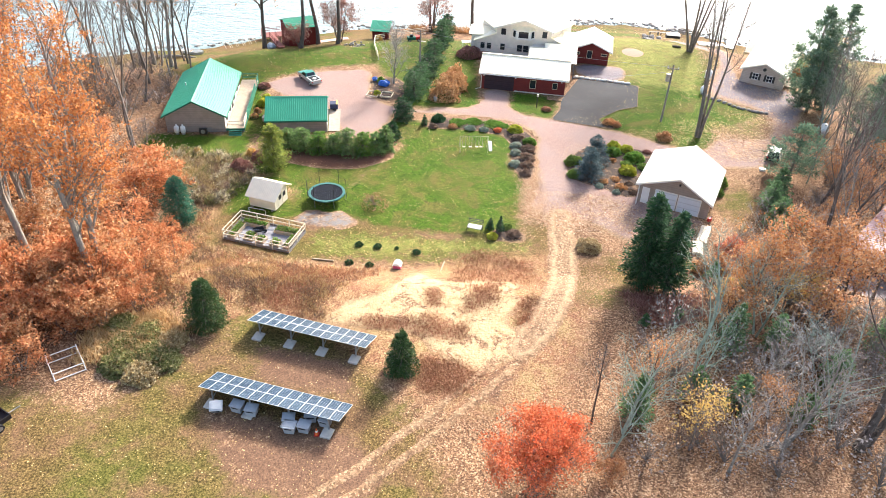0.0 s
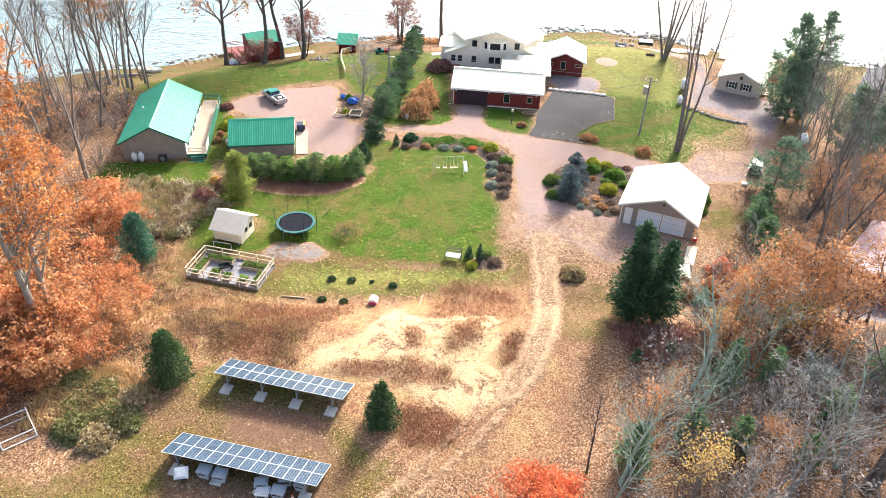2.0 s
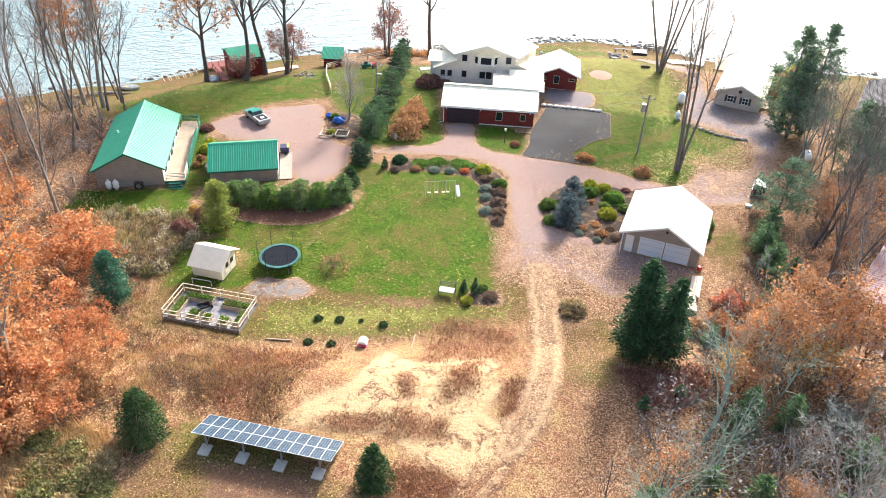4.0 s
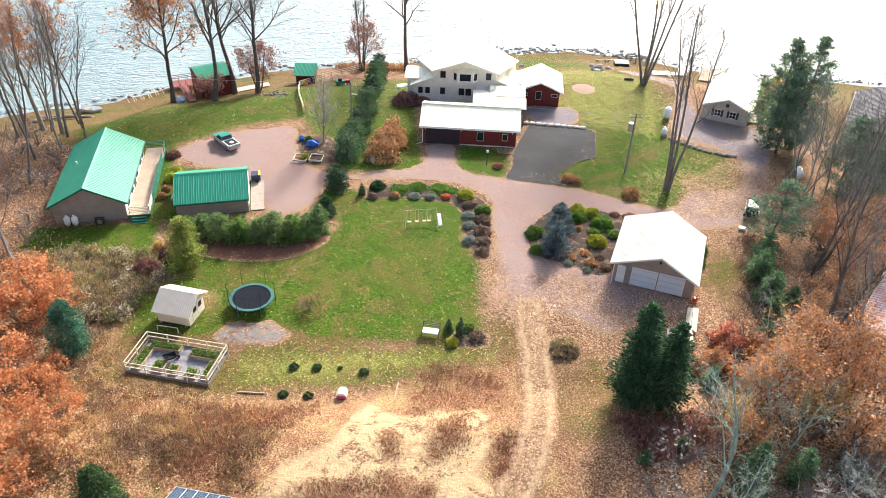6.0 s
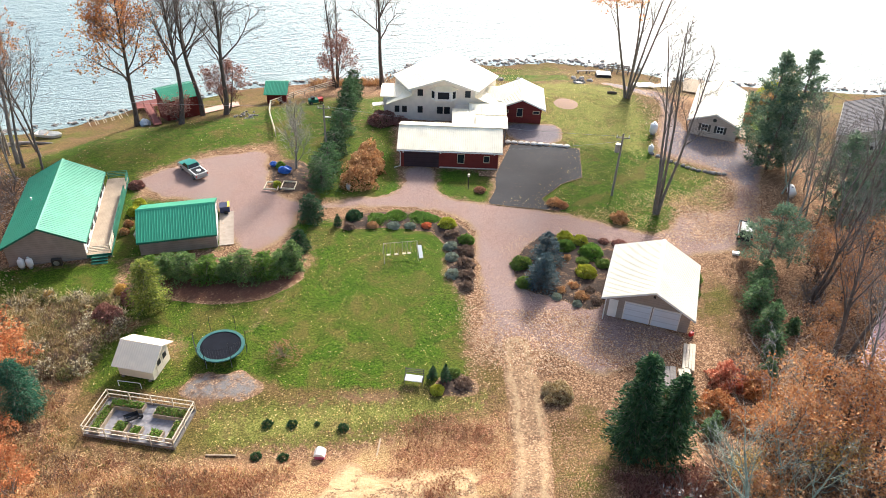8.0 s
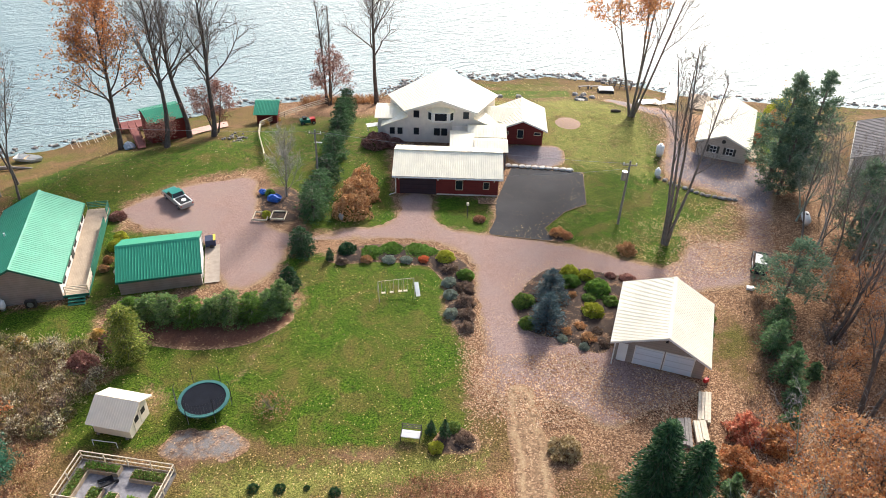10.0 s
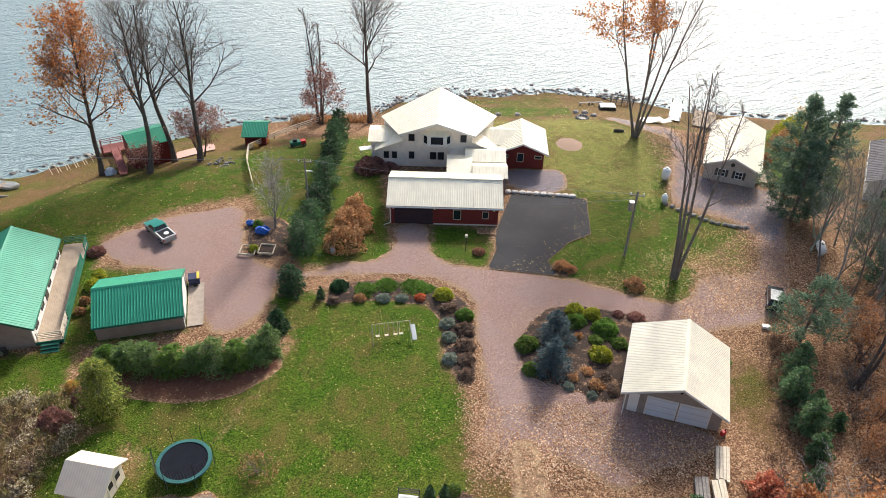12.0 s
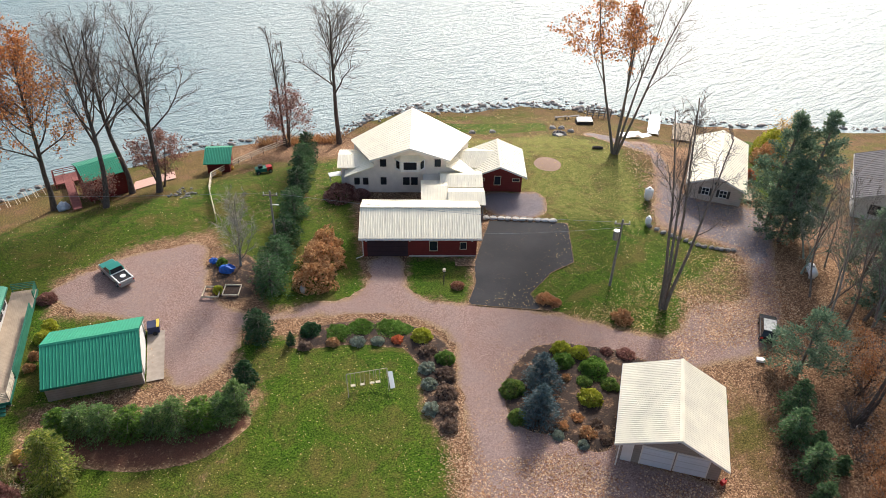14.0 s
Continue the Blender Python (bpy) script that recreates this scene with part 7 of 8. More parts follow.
fallen("wood_leaves", "thick rusty leaf litter under the trees", [(11.4, 23), (43.7, 23), (56, 60), (50, 80), (36, 74), (30, 64), (20, 60), (14, 58), (12.3, 42)], 30000, 39, 0.06, L_DEAD, 0.03)
fallen("wood_leaves", "thick rusty leaf litter along the track", [(-0, 34.4), (13.3, 34.4), (14.2, 47.7), (17, 62), (10, 57), (5.7, 43.9)], 9000, 40, 0.055, L_DEAD, 0.03)
fallen("wood_leaves", "thick rusty leaf litter under the trees", [(-57, 40.1), (-28.5, 43.9), (-29, 62), (-33, 80), (-38, 98), (-48, 112), (-60, 108)], 14000, 41, 0.085)
fallen("bed_leaves", "brown leaves blown into the beds", [(13.5, 74), (14.5, 82), (19, 85), (29, 81), (23, 71), (18, 71)], 5000, 42, 0.05)
fallen("bed_leaves", "rusty leaves along the lawn edge", [(9, 62), (11.5, 67), (11.2, 76), (9, 77), (8, 68), (7.5, 62)], 2600, 43, 0.055)

tufts("dry_weeds", "reddish dead weeds round the sand", [(-1.4, 51.6), (0.4, 51), (0.1, 48.2), (-1.5, 48.5)], 256, L_BRUSH, 60, 0.13, 6, 0.26, 0.026, (), 1.1)
fallen("weed_leaves", "brown leaves caught in dead weeds", [(-1.4, 51.6), (0.4, 51), (0.1, 48.2), (-1.5, 48.5)], 320, 70, 0.06, L_BRUSH)
tufts("dry_weeds", "reddish dead weeds round the sand", [(2.5, 52.1), (5.7, 53.3), (5.2, 49.6), (3, 47.7), (1.2, 47.7)], 672, L_BRUSH, 61, 0.13, 6, 0.26, 0.026, (), 1.1)
fallen("weed_leaves", "brown leaves caught in dead weeds", [(2.5, 52.1), (5.7, 53.3), (5.2, 49.6), (3, 47.7), (1.2, 47.7)], 840, 71, 0.06, L_BRUSH)
tufts("dry_weeds", "reddish dead weeds round the sand", [(-3.5, 47.3), (-0.7, 48), (1, 46.7), (3, 47.4), (2.4, 44.2), (0.1, 44.4), (-2, 44.7)], 672, L_BRUSH, 62, 0.13, 6, 0.26, 0.026, (), 1.1)
fallen("weed_leaves", "brown leaves caught in dead weeds", [(-3.5, 47.3), (-0.7, 48), (1, 46.7), (3, 47.4), (2.4, 44.2), (0.1, 44.4), (-2, 44.7)], 840, 72, 0.06, L_BRUSH)
tufts("dry_weeds", "reddish dead weeds round the sand", [(6.5, 49.7), (8.8, 51.6), (7.9, 46.9), (6.1, 46.2)], 416, L_BRUSH, 63, 0.13, 6, 0.26, 0.026, (), 1.1)
fallen("weed_leaves", "brown leaves caught in dead weeds", [(6.5, 49.7), (8.8, 51.6), (7.9, 46.9), (6.1, 46.2)], 520, 73, 0.06, L_BRUSH)
tufts("dry_weeds", "reddish dead weeds round the sand", [(-7.6, 46.7), (-4.2, 47.3), (-2, 46.7), (-2, 45.4), (-5.8, 45.5)], 416, L_BRUSH, 64, 0.13, 6, 0.26, 0.026, (), 1.1)
fallen("weed_leaves", "brown leaves caught in dead weeds", [(-7.6, 46.7), (-4.2, 47.3), (-2, 46.7), (-2, 45.4), (-5.8, 45.5)], 520, 74, 0.06, L_BRUSH)
tufts("dry_weeds", "reddish dead weeds round the sand", [(-1.5, 42.9), (2.1, 42.3), (3.6, 40.8), (2.3, 38), (-1.4, 38.5), (-2.3, 40.9)], 800, L_BRUSH, 65, 0.13, 6, 0.26, 0.026, (), 1.1)
fallen("weed_leaves", "brown leaves caught in dead weeds", [(-1.5, 42.9), (2.1, 42.3), (3.6, 40.8), (2.3, 38), (-1.4, 38.5), (-2.3, 40.9)], 1000, 75, 0.06, L_BRUSH)
tufts("dry_weeds", "reddish dead weeds round the sand", [(0.7, 57.5), (2.9, 60.8), (9.1, 58.8), (9.8, 53.3), (7.2, 52.3), (3, 52.9), (0.6, 51.9)], 800, L_BRUSH, 66, 0.16, 6, 0.25, 0.026, (), 1.0)
fallen("weed_leaves", "brown leaves caught in dead weeds", [(0.7, 57.5), (2.9, 60.8), (9.1, 58.8), (9.8, 53.3), (7.2, 52.3), (3, 52.9), (0.6, 51.9)], 1500, 76, 0.06, L_BRUSH)

# ---- things in the yard ----


def solar_array(x, y, turn, cols, pads, label):
    """Two rows of panels on a rack that leans to the sun over the lake."""
    o = thing("solar_array", label, "solar panels", pose(x, y, up(x, y), 0, 0, turn), "solar arrays")
    pw, ph, hi = 0.776, 1.35, 1.4
    top = pose(0, 0, hi, -21, 0, 0)
    for r in range(2):
        for c in range(cols):
            x0, y0 = c * pw, r * ph
            if r == c == 0:
                gf = Geo()
                t = 0.016
                gf.box(0, 0, 0, pw, t, 0.04).box(0, ph - t, 0, pw, ph, 0.04).box(0, t, 0, t, ph - t, 0.04).box(pw - t, t, 0, pw, ph - t, 0.04)
                frame_me = gf.mesh("panel_frame", M_PANELFRAME)
                gg = Geo()
                for i in range(4):
                    for j in range(7):
                        a, b = t + (pw - 2 * t) * i / 4, t + (ph - 2 * t) * j / 7
                        gg.box(a + 0.009, b + 0.009, 0.01, a + (pw - 2 * t) / 4 - 0.009, b + (ph - 2 * t) / 7 - 0.009, 0.032)
                back_me = Geo().box(t, t, 0, pw - t, ph - t, 0.025).mesh("backing", M_BACKSHEET)
                cell_me = gg.mesh("cell_sheet", M_CELL)
            p = new("panel", frame_me)
            p.parent = o
            p.matrix_basis = top @ Matrix.Translation((x0, y0, 0))
            k = new("cell_sheet", cell_me)
            k.parent = p
            tagged(k, kind="stuff")
            new("backing", back_me).parent = p
    L = cols * pw
    for i in range(pads):
        px = 0.9 + (L - 1.8) * i / (pads - 1)
        part("footing", Geo().box(px - 0.38, -0.6, -0.05, px + 0.38, 0.3, 0.12), M_CONCRETE, o, "pale concrete footing")
        part("post", Geo().tube([(px, 0.2, 0.1), (px, 0.2, 1.26)], 0.07, 8), M_STEEL, o)
        part("strut", Geo().beam((px, 0.2, 0.35), (px, 1.5, 0.78), 0.06), M_STEEL, o)
        part("rafter", Geo().beam(top @ Vector((px, 0.1, -0.1)), top @ Vector((px, 2 * ph - 0.1, -0.1)), 0.07), M_STEEL, o)
    for yy in (0.5, ph * 2 - 0.5):
        part("purlin", Geo().beam(top @ Vector((0, yy, -0.04)), top @ Vector((L, yy, -0.04)), 0.06), M_STEEL, o)


s = Mat("solar_cells", 0.25, 0, 0.25)
s.base(s.ramp(s.noise(0.8, 3), (0.3, (0.022, 0.045, 0.075)), (0.7, (0.036, 0.066, 0.10))))
M_CELL = s.m
M_PANELFRAME = plain("anodised_panel_frame", (0.68, 0.70, 0.70), 0.45, 0.3, 0.06)
M_BACKSHEET = plain("panel_backsheet", (0.17, 0.22, 0.28), 0.5, 0, 0.06)
solar_array(-15.4, 44.3, -15.0, 13, 4, "rack of blue solar panels on concrete footings")
solar_array(-17.2, 37.0, -14.3, 14, 4, "solar panel rack with bins stored beneath")


def bins():
    def bin_(x, y, turn, tip=0):
        o = thing("storage_bin", "grey plastic bin under the solar panels", "bin", pose(x, y, up(x, y) + (0.02 if not tip else 0.3), tip, 0, turn) @ Matrix.Scale(0.85, 4), "grey bins")
        g = Geo()
        g.add([(-0.4, -0.33, 0), (0.4, -0.33, 0), (0.4, 0.33, 0), (-0.4, 0.33, 0), (-0.5, -0.42, 0.75), (0.5, -0.42, 0.75), (0.5, 0.42, 0.75), (-0.5, 0.42, 0.75)],
              [(0, 3, 2, 1), (0, 1, 5, 4), (1, 2, 6, 5), (2, 3, 7, 6), (3, 0, 4, 7)])
        part("tub", g, M_BIN, o)
        part("lid", Geo().box(-0.54, -0.46, 0.75, 0.54, 0.46, 0.83).box(-0.4, -0.32, 0.83, 0.4, 0.32, 0.87), M_BIN, o)
        part("handle", Geo().beam((-0.3, -0.5, 0.7), (0.3, -0.5, 0.7), 0.05), M_BLACK, o)
    for x, y, a, t in ((-15.7, 36, 10, 25), (-14.3, 36.2, -14, 0), (-13.2, 35.9, -8, 0), (-10.4, 35.2, 5, 0), (-10.2, 34.5, -6, 0), (-9.2, 34.6, -12, 0), (-8.9, 35.6, 4, 0), (-7.8, 35.2, -15, 0)):
        bin_(x, y, a, t)
    k = thing("traffic_cone", "small orange cone beside grey bins", "cone", pose(-8.3, 34.3, up(-8.3, 34.3)))
    part("base", Geo().box(-0.18, -0.18, 0, 0.18, 0.18, 0.04), M_RED, k)
    part("cone", Geo().tube([(0, 0, 0.04), (0, 0, 0.6)], [0.14, 0.03], 10), plain("orange_plastic", (0.8, 0.16, 0.03), 0.5), k)
    part("band", Geo().tube([(0, 0, 0.28), (0, 0, 0.42)], [0.098, 0.072], 10), M_WHITE, k)


def trampoline():
    o = thing("trampoline", "round trampoline with teal pad and netting", "trampoline", pose(-12.85, 68.35, 0))
    n = 32
    ring = [(1.93 * math.cos(6.28319 * i / n), 1.93 * math.sin(6.28319 * i / n)) for i in range(n)]
    g = Geo()
    g.add([(0, 0, 0.84)] + [(x * 0.89, y * 0.89, 0.88) for x, y in ring], [(0, i + 1, (i + 1) % n + 1) for i in range(n)])
    part("mat", g, plain("black_jump_mat", (0.012, 0.014, 0.02), 0.9, 0, 0.18, 1.5, 0.1), o, "black jumping mat")
    g = Geo()
    v = [(x * k, y * k, z) for x, y in ring for k, z in ((0.89, 0.93), (1.03, 0.93), (1.04, 0.84), (0.89, 0.87))]
    g.add(v, [(4 * i + k, 4 * i + (k + 1) % 4, 4 * ((i + 1) % n) + (k + 1) % 4, 4 * ((i + 1) % n) + k) for i in range(n) for k in range(4)])
    part("pad", g, plain("teal_pad", (0.03, 0.14, 0.13), 0.6), o, "teal padded rim")
    part("rim", Geo().tube([(x, y, 0.82) for x, y in ring + ring[:1]], 0.03, 6), M_STEEL, o)
    for i in range(6):
        a = 6.28319 * i / 6
        x, y = 2.05 * math.cos(a), 2.05 * math.sin(a)
        part("leg", Geo().tube([(x, y, 0.0), (x, y, 0.85)], 0.03, 6), M_STEEL, o)
        part("net_pole", Geo().tube([(x * 1.03, y * 1.03, 0.4), (x * 1.04, y * 1.04, 2.4), (x * 0.96, y * 0.96, 2.65)], 0.025, 6), M_BLACK, o)
    g = Geo()
    m = 60
    for k in range(7):
        z = 1.0 + 1.5 * k / 6
        g.tube([(2.08 * math.cos(6.28319 * i / m), 2.08 * math.sin(6.28319 * i / m), z - (0.25 * math.sin(6.28319 * i / m * 3) ** 2 if k == 6 else 0)) for i in range(30, 56)], 0.006, 3, False)
    for i in range(30, 56):
        a = 6.28319 * i / m
        g.tube([(2.08 * math.cos(a), 2.08 * math.sin(a), 0.95), (2.08 * math.cos(a), 2.08 * math.sin(a), 2.4)], 0.006, 3, False)
    part("net", g, M_BLACK, o, "black open-mesh netting")


def garden_pen():
    o = thing("garden_fence", "pale timber rail fence round raised beds", "fence", pose(-22.0, 60.2, 0, 0, 0, -15.3))
    w, d = 7.2, 3.75
    c = [(0, 0, 0), (w, 0, 0), (w, d, 0), (0, d, 0), (0, 0, 0)]
    rail(o, c, 1.1, M_WOOD_PALE, 2, 1.8, 0.08)
    g = Geo()
    for (a, b, _), (e, f, _) in zip(c, c[1:]):
        g.beam((a, b, 0.1), (e, f, 0.1), 0.04, 0.3)
    part("kickboard", g, M_WOOD_GREY, o)
    g = Geo()
    for (a, b, _), (e, f, _) in zip(c, c[1:]):
        L = math.hypot(e - a, f - b)
        for i in range(1, int(L / 0.3)):
            x, y = a + (e - a) * i * 0.3 / L, b + (f - b) * i * 0.3 / L
            g.tube([(x, y, 0.25), (x, y, 1.05)], 0.006, 3, False)
    tagged(part("wire_mesh", g, M_STEEL, o), kind="stuff")
    q = np.random.default_rng(3)
    f = thing("pen_floor", "grey gravel floor inside the garden fence", "gravel", o.matrix_basis, "", "structure")
    part("surface", Geo().box(0.05, 0.05, 0.0, w - 0.05, d - 0.05, 0.05), plain("grey_gravel", (0.27, 0.26, 0.27), 0.95, 0, 0.25, 3), f)
    for i, (x0, y0, x1, y1) in enumerate(((0.3, 0.25, 1.1, 2.8), (0.6, 2.75, 3.3, 3.5), (2.0, 0.4, 3.0, 1.5), (3.4, 0.35, 4.2, 1.3), (4.3, 2.5, 6.9, 3.4), (4.9, 0.3, 5.9, 1.2), (6.3, 0.4, 6.95, 2.3))):
        b = thing("raised_bed", "timber raised bed with fading green plants", "raised bed", o.matrix_basis @ pose(x0, y0, 0.05), "raised beds")
        ww, dd = x1 - x0, y1 - y0
        part("frame", Geo().box(0, 0, 0, ww, 0.06, 0.4).box(0, dd - 0.06, 0, ww, dd, 0.4).box(0, 0.06, 0, 0.06, dd - 0.06, 0.4).box(ww - 0.06, 0.06, 0, ww, dd - 0.06, 0.4), M_WOOD, b)
        part("soil", Geo().box(0.06, 0.06, 0, ww - 0.06, dd - 0.06, 0.34), M_MULCH, b)
        k = int(260 * ww * dd)
        cc = np.stack([q.uniform(0.1, ww - 0.1, k), q.uniform(0.1, dd - 0.1, k), 0.36 + 0.3 * q.random(k) ** 1.5], 1)
        part("foliage", quads(leaf_quads(cc, 0.08, q)), L_GREEN if i % 2 else L_CEDAR, b)
    v = thing("wheelbarrow", "dark wheelbarrow between the raised beds", "wheelbarrow", o.matrix_basis @ pose(2.9, 1.9, 0.05, 0, 0, 40))
    part("tray", Geo().add([(-0.35, -0.25, 0.35), (0.4, -0.25, 0.35), (0.4, 0.25, 0.35), (-0.35, 0.25, 0.35), (-0.5, -0.35, 0.6), (0.55, -0.35, 0.6), (0.55, 0.35, 0.6), (-0.5, 0.35, 0.6)], [(0, 1, 2, 3), (0, 4, 5, 1), (1, 5, 6, 2), (2, 6, 7, 3), (3, 7, 4, 0)]), M_BLACK, v)
    part("wheel", Geo().tube([(0.65, -0.05, 0.2), (0.65, 0.05, 0.2)], 0.2, 12), M_RUBBER, v)
    for y in (-0.22, 0.22):
        part("handle", Geo().tube([(0.65, y * 0.3, 0.2), (0.1, y, 0.33), (-1.0, y * 1.2, 0.55)], 0.02, 6), M_STEEL, v)


def wheel(parent, x, y, z, r=0.34, wd=0.22):
    t = part("wheel", Geo().tube([(x, y - wd / 2, z), (x, y + wd / 2, z)], r, 16), M_RUBBER, parent)
    part("rim", Geo().tube([(x, y - wd / 2 - 0.01, z), (x, y + wd / 2 + 0.01, z)], r * 0.6, 12), M_STEEL, t)


def pickup():
    o = thing("pickup_truck", "teal and silver pickup parked on gravel", "pickup truck", pose(-20.0, 99.3, 0.02, 0, 0, -53) @ Matrix.Scale(0.9, 4))
    paint = plain("teal_car_paint", (0.03, 0.23, 0.19), 0.3, 0, 0.06)
    silver = plain("silver_car_paint", (0.50, 0.48, 0.44), 0.35, 0.3, 0.06)
    # the nose points along -x
    part("body", Geo().prism([(-2.5, 0.45), (2.45, 0.45), (2.45, 0.95), (0.45, 0.95), (0.45, 0.98), (-1.25, 0.98), (-2.35, 0.9), (-2.5, 0.7)], -0.85, 0.85), silver, o)
    part("bonnet", Geo().prism([(-2.38, 0.90), (-1.2, 0.98), (-1.2, 1.02), (-2.3, 0.95)], -0.8, 0.8), paint, o, "teal bonnet")
    g = Geo()
    g.add([(-1.25, -0.8, 0.98), (0.45, -0.8, 0.98), (0.45, 0.8, 0.98), (-1.25, 0.8, 0.98), (-0.65, -0.66, 1.5), (0.25, -0.66, 1.5), (0.25, 0.66, 1.5), (-0.65, 0.66, 1.5)], [(4, 5, 6, 7), (0, 1, 5, 4), (1, 2, 6, 5), (2, 3, 7, 6), (3, 0, 4, 7)])
    part("cab", g, M_GLASS, o, "dark glazed cab")
    part("cab_roof", Geo().box(-0.68, -0.7, 1.49, 0.3, 0.7, 1.55), paint, o, "teal cab roof")
    for y in (-0.72, 0.72):
        part("pillar", Geo().beam((-1.25, y * 1.1, 0.98), (-0.65, y * 0.93, 1.5), 0.07).beam((0.45, y * 1.1, 0.98), (0.25, y * 0.93, 1.5), 0.1), paint, o)
    g = Geo().box(0.5, -0.85, 0.9, 2.45, -0.72, 1.06).box(0.5, 0.72, 0.9, 2.45, 0.85, 1.06).box(2.35, -0.72, 0.9, 2.45, 0.72, 1.06).box(0.5, -0.72, 0.9, 0.6, 0.72, 1.06)
    part("bed_rail", g, M_WHITE, o, "pale bed rails")
    part("bed_liner", Geo().box(0.6, -0.72, 0.951, 2.35, 0.72, 0.965), M_BLACK, o, "black bed liner")
    part("spare_part", Geo().tube([(1.5, 0.1, 0.965), (1.5, 0.1, 1.05)], 0.3, 14), M_WHITE, o, "white round lid lying in the bed")
    part("bumper", Geo().box(2.45, -0.8, 0.45, 2.58, 0.8, 0.65), M_STEEL, o)
    part("bumper", Geo().box(-2.6, -0.82, 0.42, -2.46, 0.82, 0.62), M_STEEL, o)
    for y in (-0.62, 0.62):
        part("headlight", Geo().box(-2.52, y - 0.16, 0.68, -2.44, y + 0.16, 0.82), M_WHITE, o)
        part("tail_light", Geo().box(2.43, y * 1.25 - 0.06, 0.7, 2.47, y * 1.25 + 0.06, 0.9), M_RED, o)
    for x in (-1.6, 1.55):
        for y in (-0.76, 0.76):
            wheel(o, x, y, 0.34)


def parked_car():
    o = thing("car", "dark hatchback parked under the pines", "car", pose(40.5, 82.3, 0.02, 0, 0, 62) @ Matrix.Scale(0.88, 4))
    paint = plain("black_car_paint", (0.02, 0.022, 0.03), 0.25, 0, 0.05)
    part("body", Geo().prism([(-2.0, 0.3), (2.0, 0.3), (2.05, 0.75), (1.2, 0.9), (-1.95, 0.92)], -0.85, 0.85), paint, o)
    g = Geo().add([(-1.9, -0.8, 0.92), (1.2, -0.8, 0.9), (1.2, 0.8, 0.9), (-1.9, 0.8, 0.92), (-1.5, -0.62, 1.45), (0.4, -0.62, 1.48), (0.4, 0.62, 1.48), (-1.5, 0.62, 1.45)], [(4, 5, 6, 7), (0, 1, 5, 4), (1, 2, 6, 5), (2, 3, 7, 6), (3, 0, 4, 7)])
    part("cabin", g, M_GLASS, o)
    # the roof's pale mottling is sky reflection put into its colour
    part("roof", Geo().box(-1.5, -0.64, 1.46, 0.4, 0.64, 1.52), plain("sky_sheen_car_roof", (0.36, 0.38, 0.36), 0.35, 0, 0.5, 3), o, "dark car roof coloured pale like reflected sky")
    for y in (-0.7, 0.7):
        part("tail_light", Geo().box(-2.02, y - 0.12, 0.65, -1.96, y + 0.12, 0.85), M_RED, o)
    for x in (-1.25, 1.3):
        for y in (-0.76, 0.76):
            wheel(o, x, y, 0.32)


def gas_tank(x, y, turn, upright=False, r=0.45, l=1.4, label="white propane tank standing on the grass"):
    o = thing("propane_tank", label, "gas tank", pose(x, y, up(x, y), 0, 0, turn), "propane tanks")
    prof = [(0.0, 0.05), (0.08, r * 0.65), (0.22, r), (l - 0.22, r), (l - 0.08, r * 0.65), (l, 0.05)]
    if upright:
        part("shell", Geo().tube([(0, 0, 0.1 + a) for a, _ in prof], [b for _, b in prof], 16), M_WHITE, o, "", True)
        part("foot_ring", Geo().tube([(0, 0, 0), (0, 0, 0.15)], r * 0.7, 12), M_STEEL, o)
        part("collar", Geo().tube([(0, 0, l + 0.02), (0, 0, l + 0.22)], r * 0.35, 10), M_WHITE, o)
    else:
        part("shell", Geo().tube([(a - l / 2, 0, r + 0.2) for a, _ in prof], [b for _, b in prof], 16), M_WHITE, o, "", True)
        for s_ in (-0.3, 0.3):
            part("saddle", Geo().box(s_ * l - 0.08, -r * 0.7, 0, s_ * l + 0.08, r * 0.7, 0.32), M_CONCRETE, o)
        part("dome", Geo().tube([(0, 0, 2 * r + 0.18), (0, 0, 2 * r + 0.35)], 0.14, 10), M_STEEL, o)


def utility_pole(x, y, h, label, drum):
    o = thing("utility_pole", label, "utility pole", pose(x, y, up(x, y) - 0.1, 0, 0, -12), "utility poles")
    part("pole", Geo().tube([(0, 0, 0), (0.05, 0, h)], [0.14, 0.1], 8), M_WOOD_GREY, o)
    part("crossarm", Geo().beam((-0.7, 0, h - 0.5), (0.8, 0, h - 0.5), 0.1), M_WOOD_GREY, o)
    for i in (-0.6, 0.1, 0.7):
        part("insulator", Geo().tube([(i, 0, h - 0.45), (i, 0, h - 0.2)], 0.05, 6), M_WHITE, o)
    if drum:
        part("transformer", Geo().tube([(-0.35, -0.1, h - 2.2), (-0.35, -0.1, h - 1.2)], 0.28, 12), M_STEEL, o, "grey drum transformer")
    else:
        part("crossarm", Geo().beam((-0.1, 0, h - 1.6), (0.8, 0, h - 1.6), 0.1), M_WHITE, o)


def wires():
    def wire(a, b, sag, label):
        a, b = Vector(a), Vector(b)
        pts = [a.lerp(b, i / 24) - Vector((0, 0, sag * 4 * (i / 24) * (1 - i / 24))) for i in range(25)]
        tagged(part("power_line", Geo().tube(pts, 0.018, 4), M_WIRE), label, "power line", "power lines")
    wire((28.3, 91.2, 7.6), (-4.5, 102.1, 6.9), 0.5, "thin sagging power line between two poles")
    wire((-4.5, 102.1, 6.9), (-60, 110, 8), 1.0, "thin sagging power line across the yard")
    wire((28.3, 91.2, 7.0), (16.3, 98.2, 2.6), 0.2, "thin service wire to the red garage")


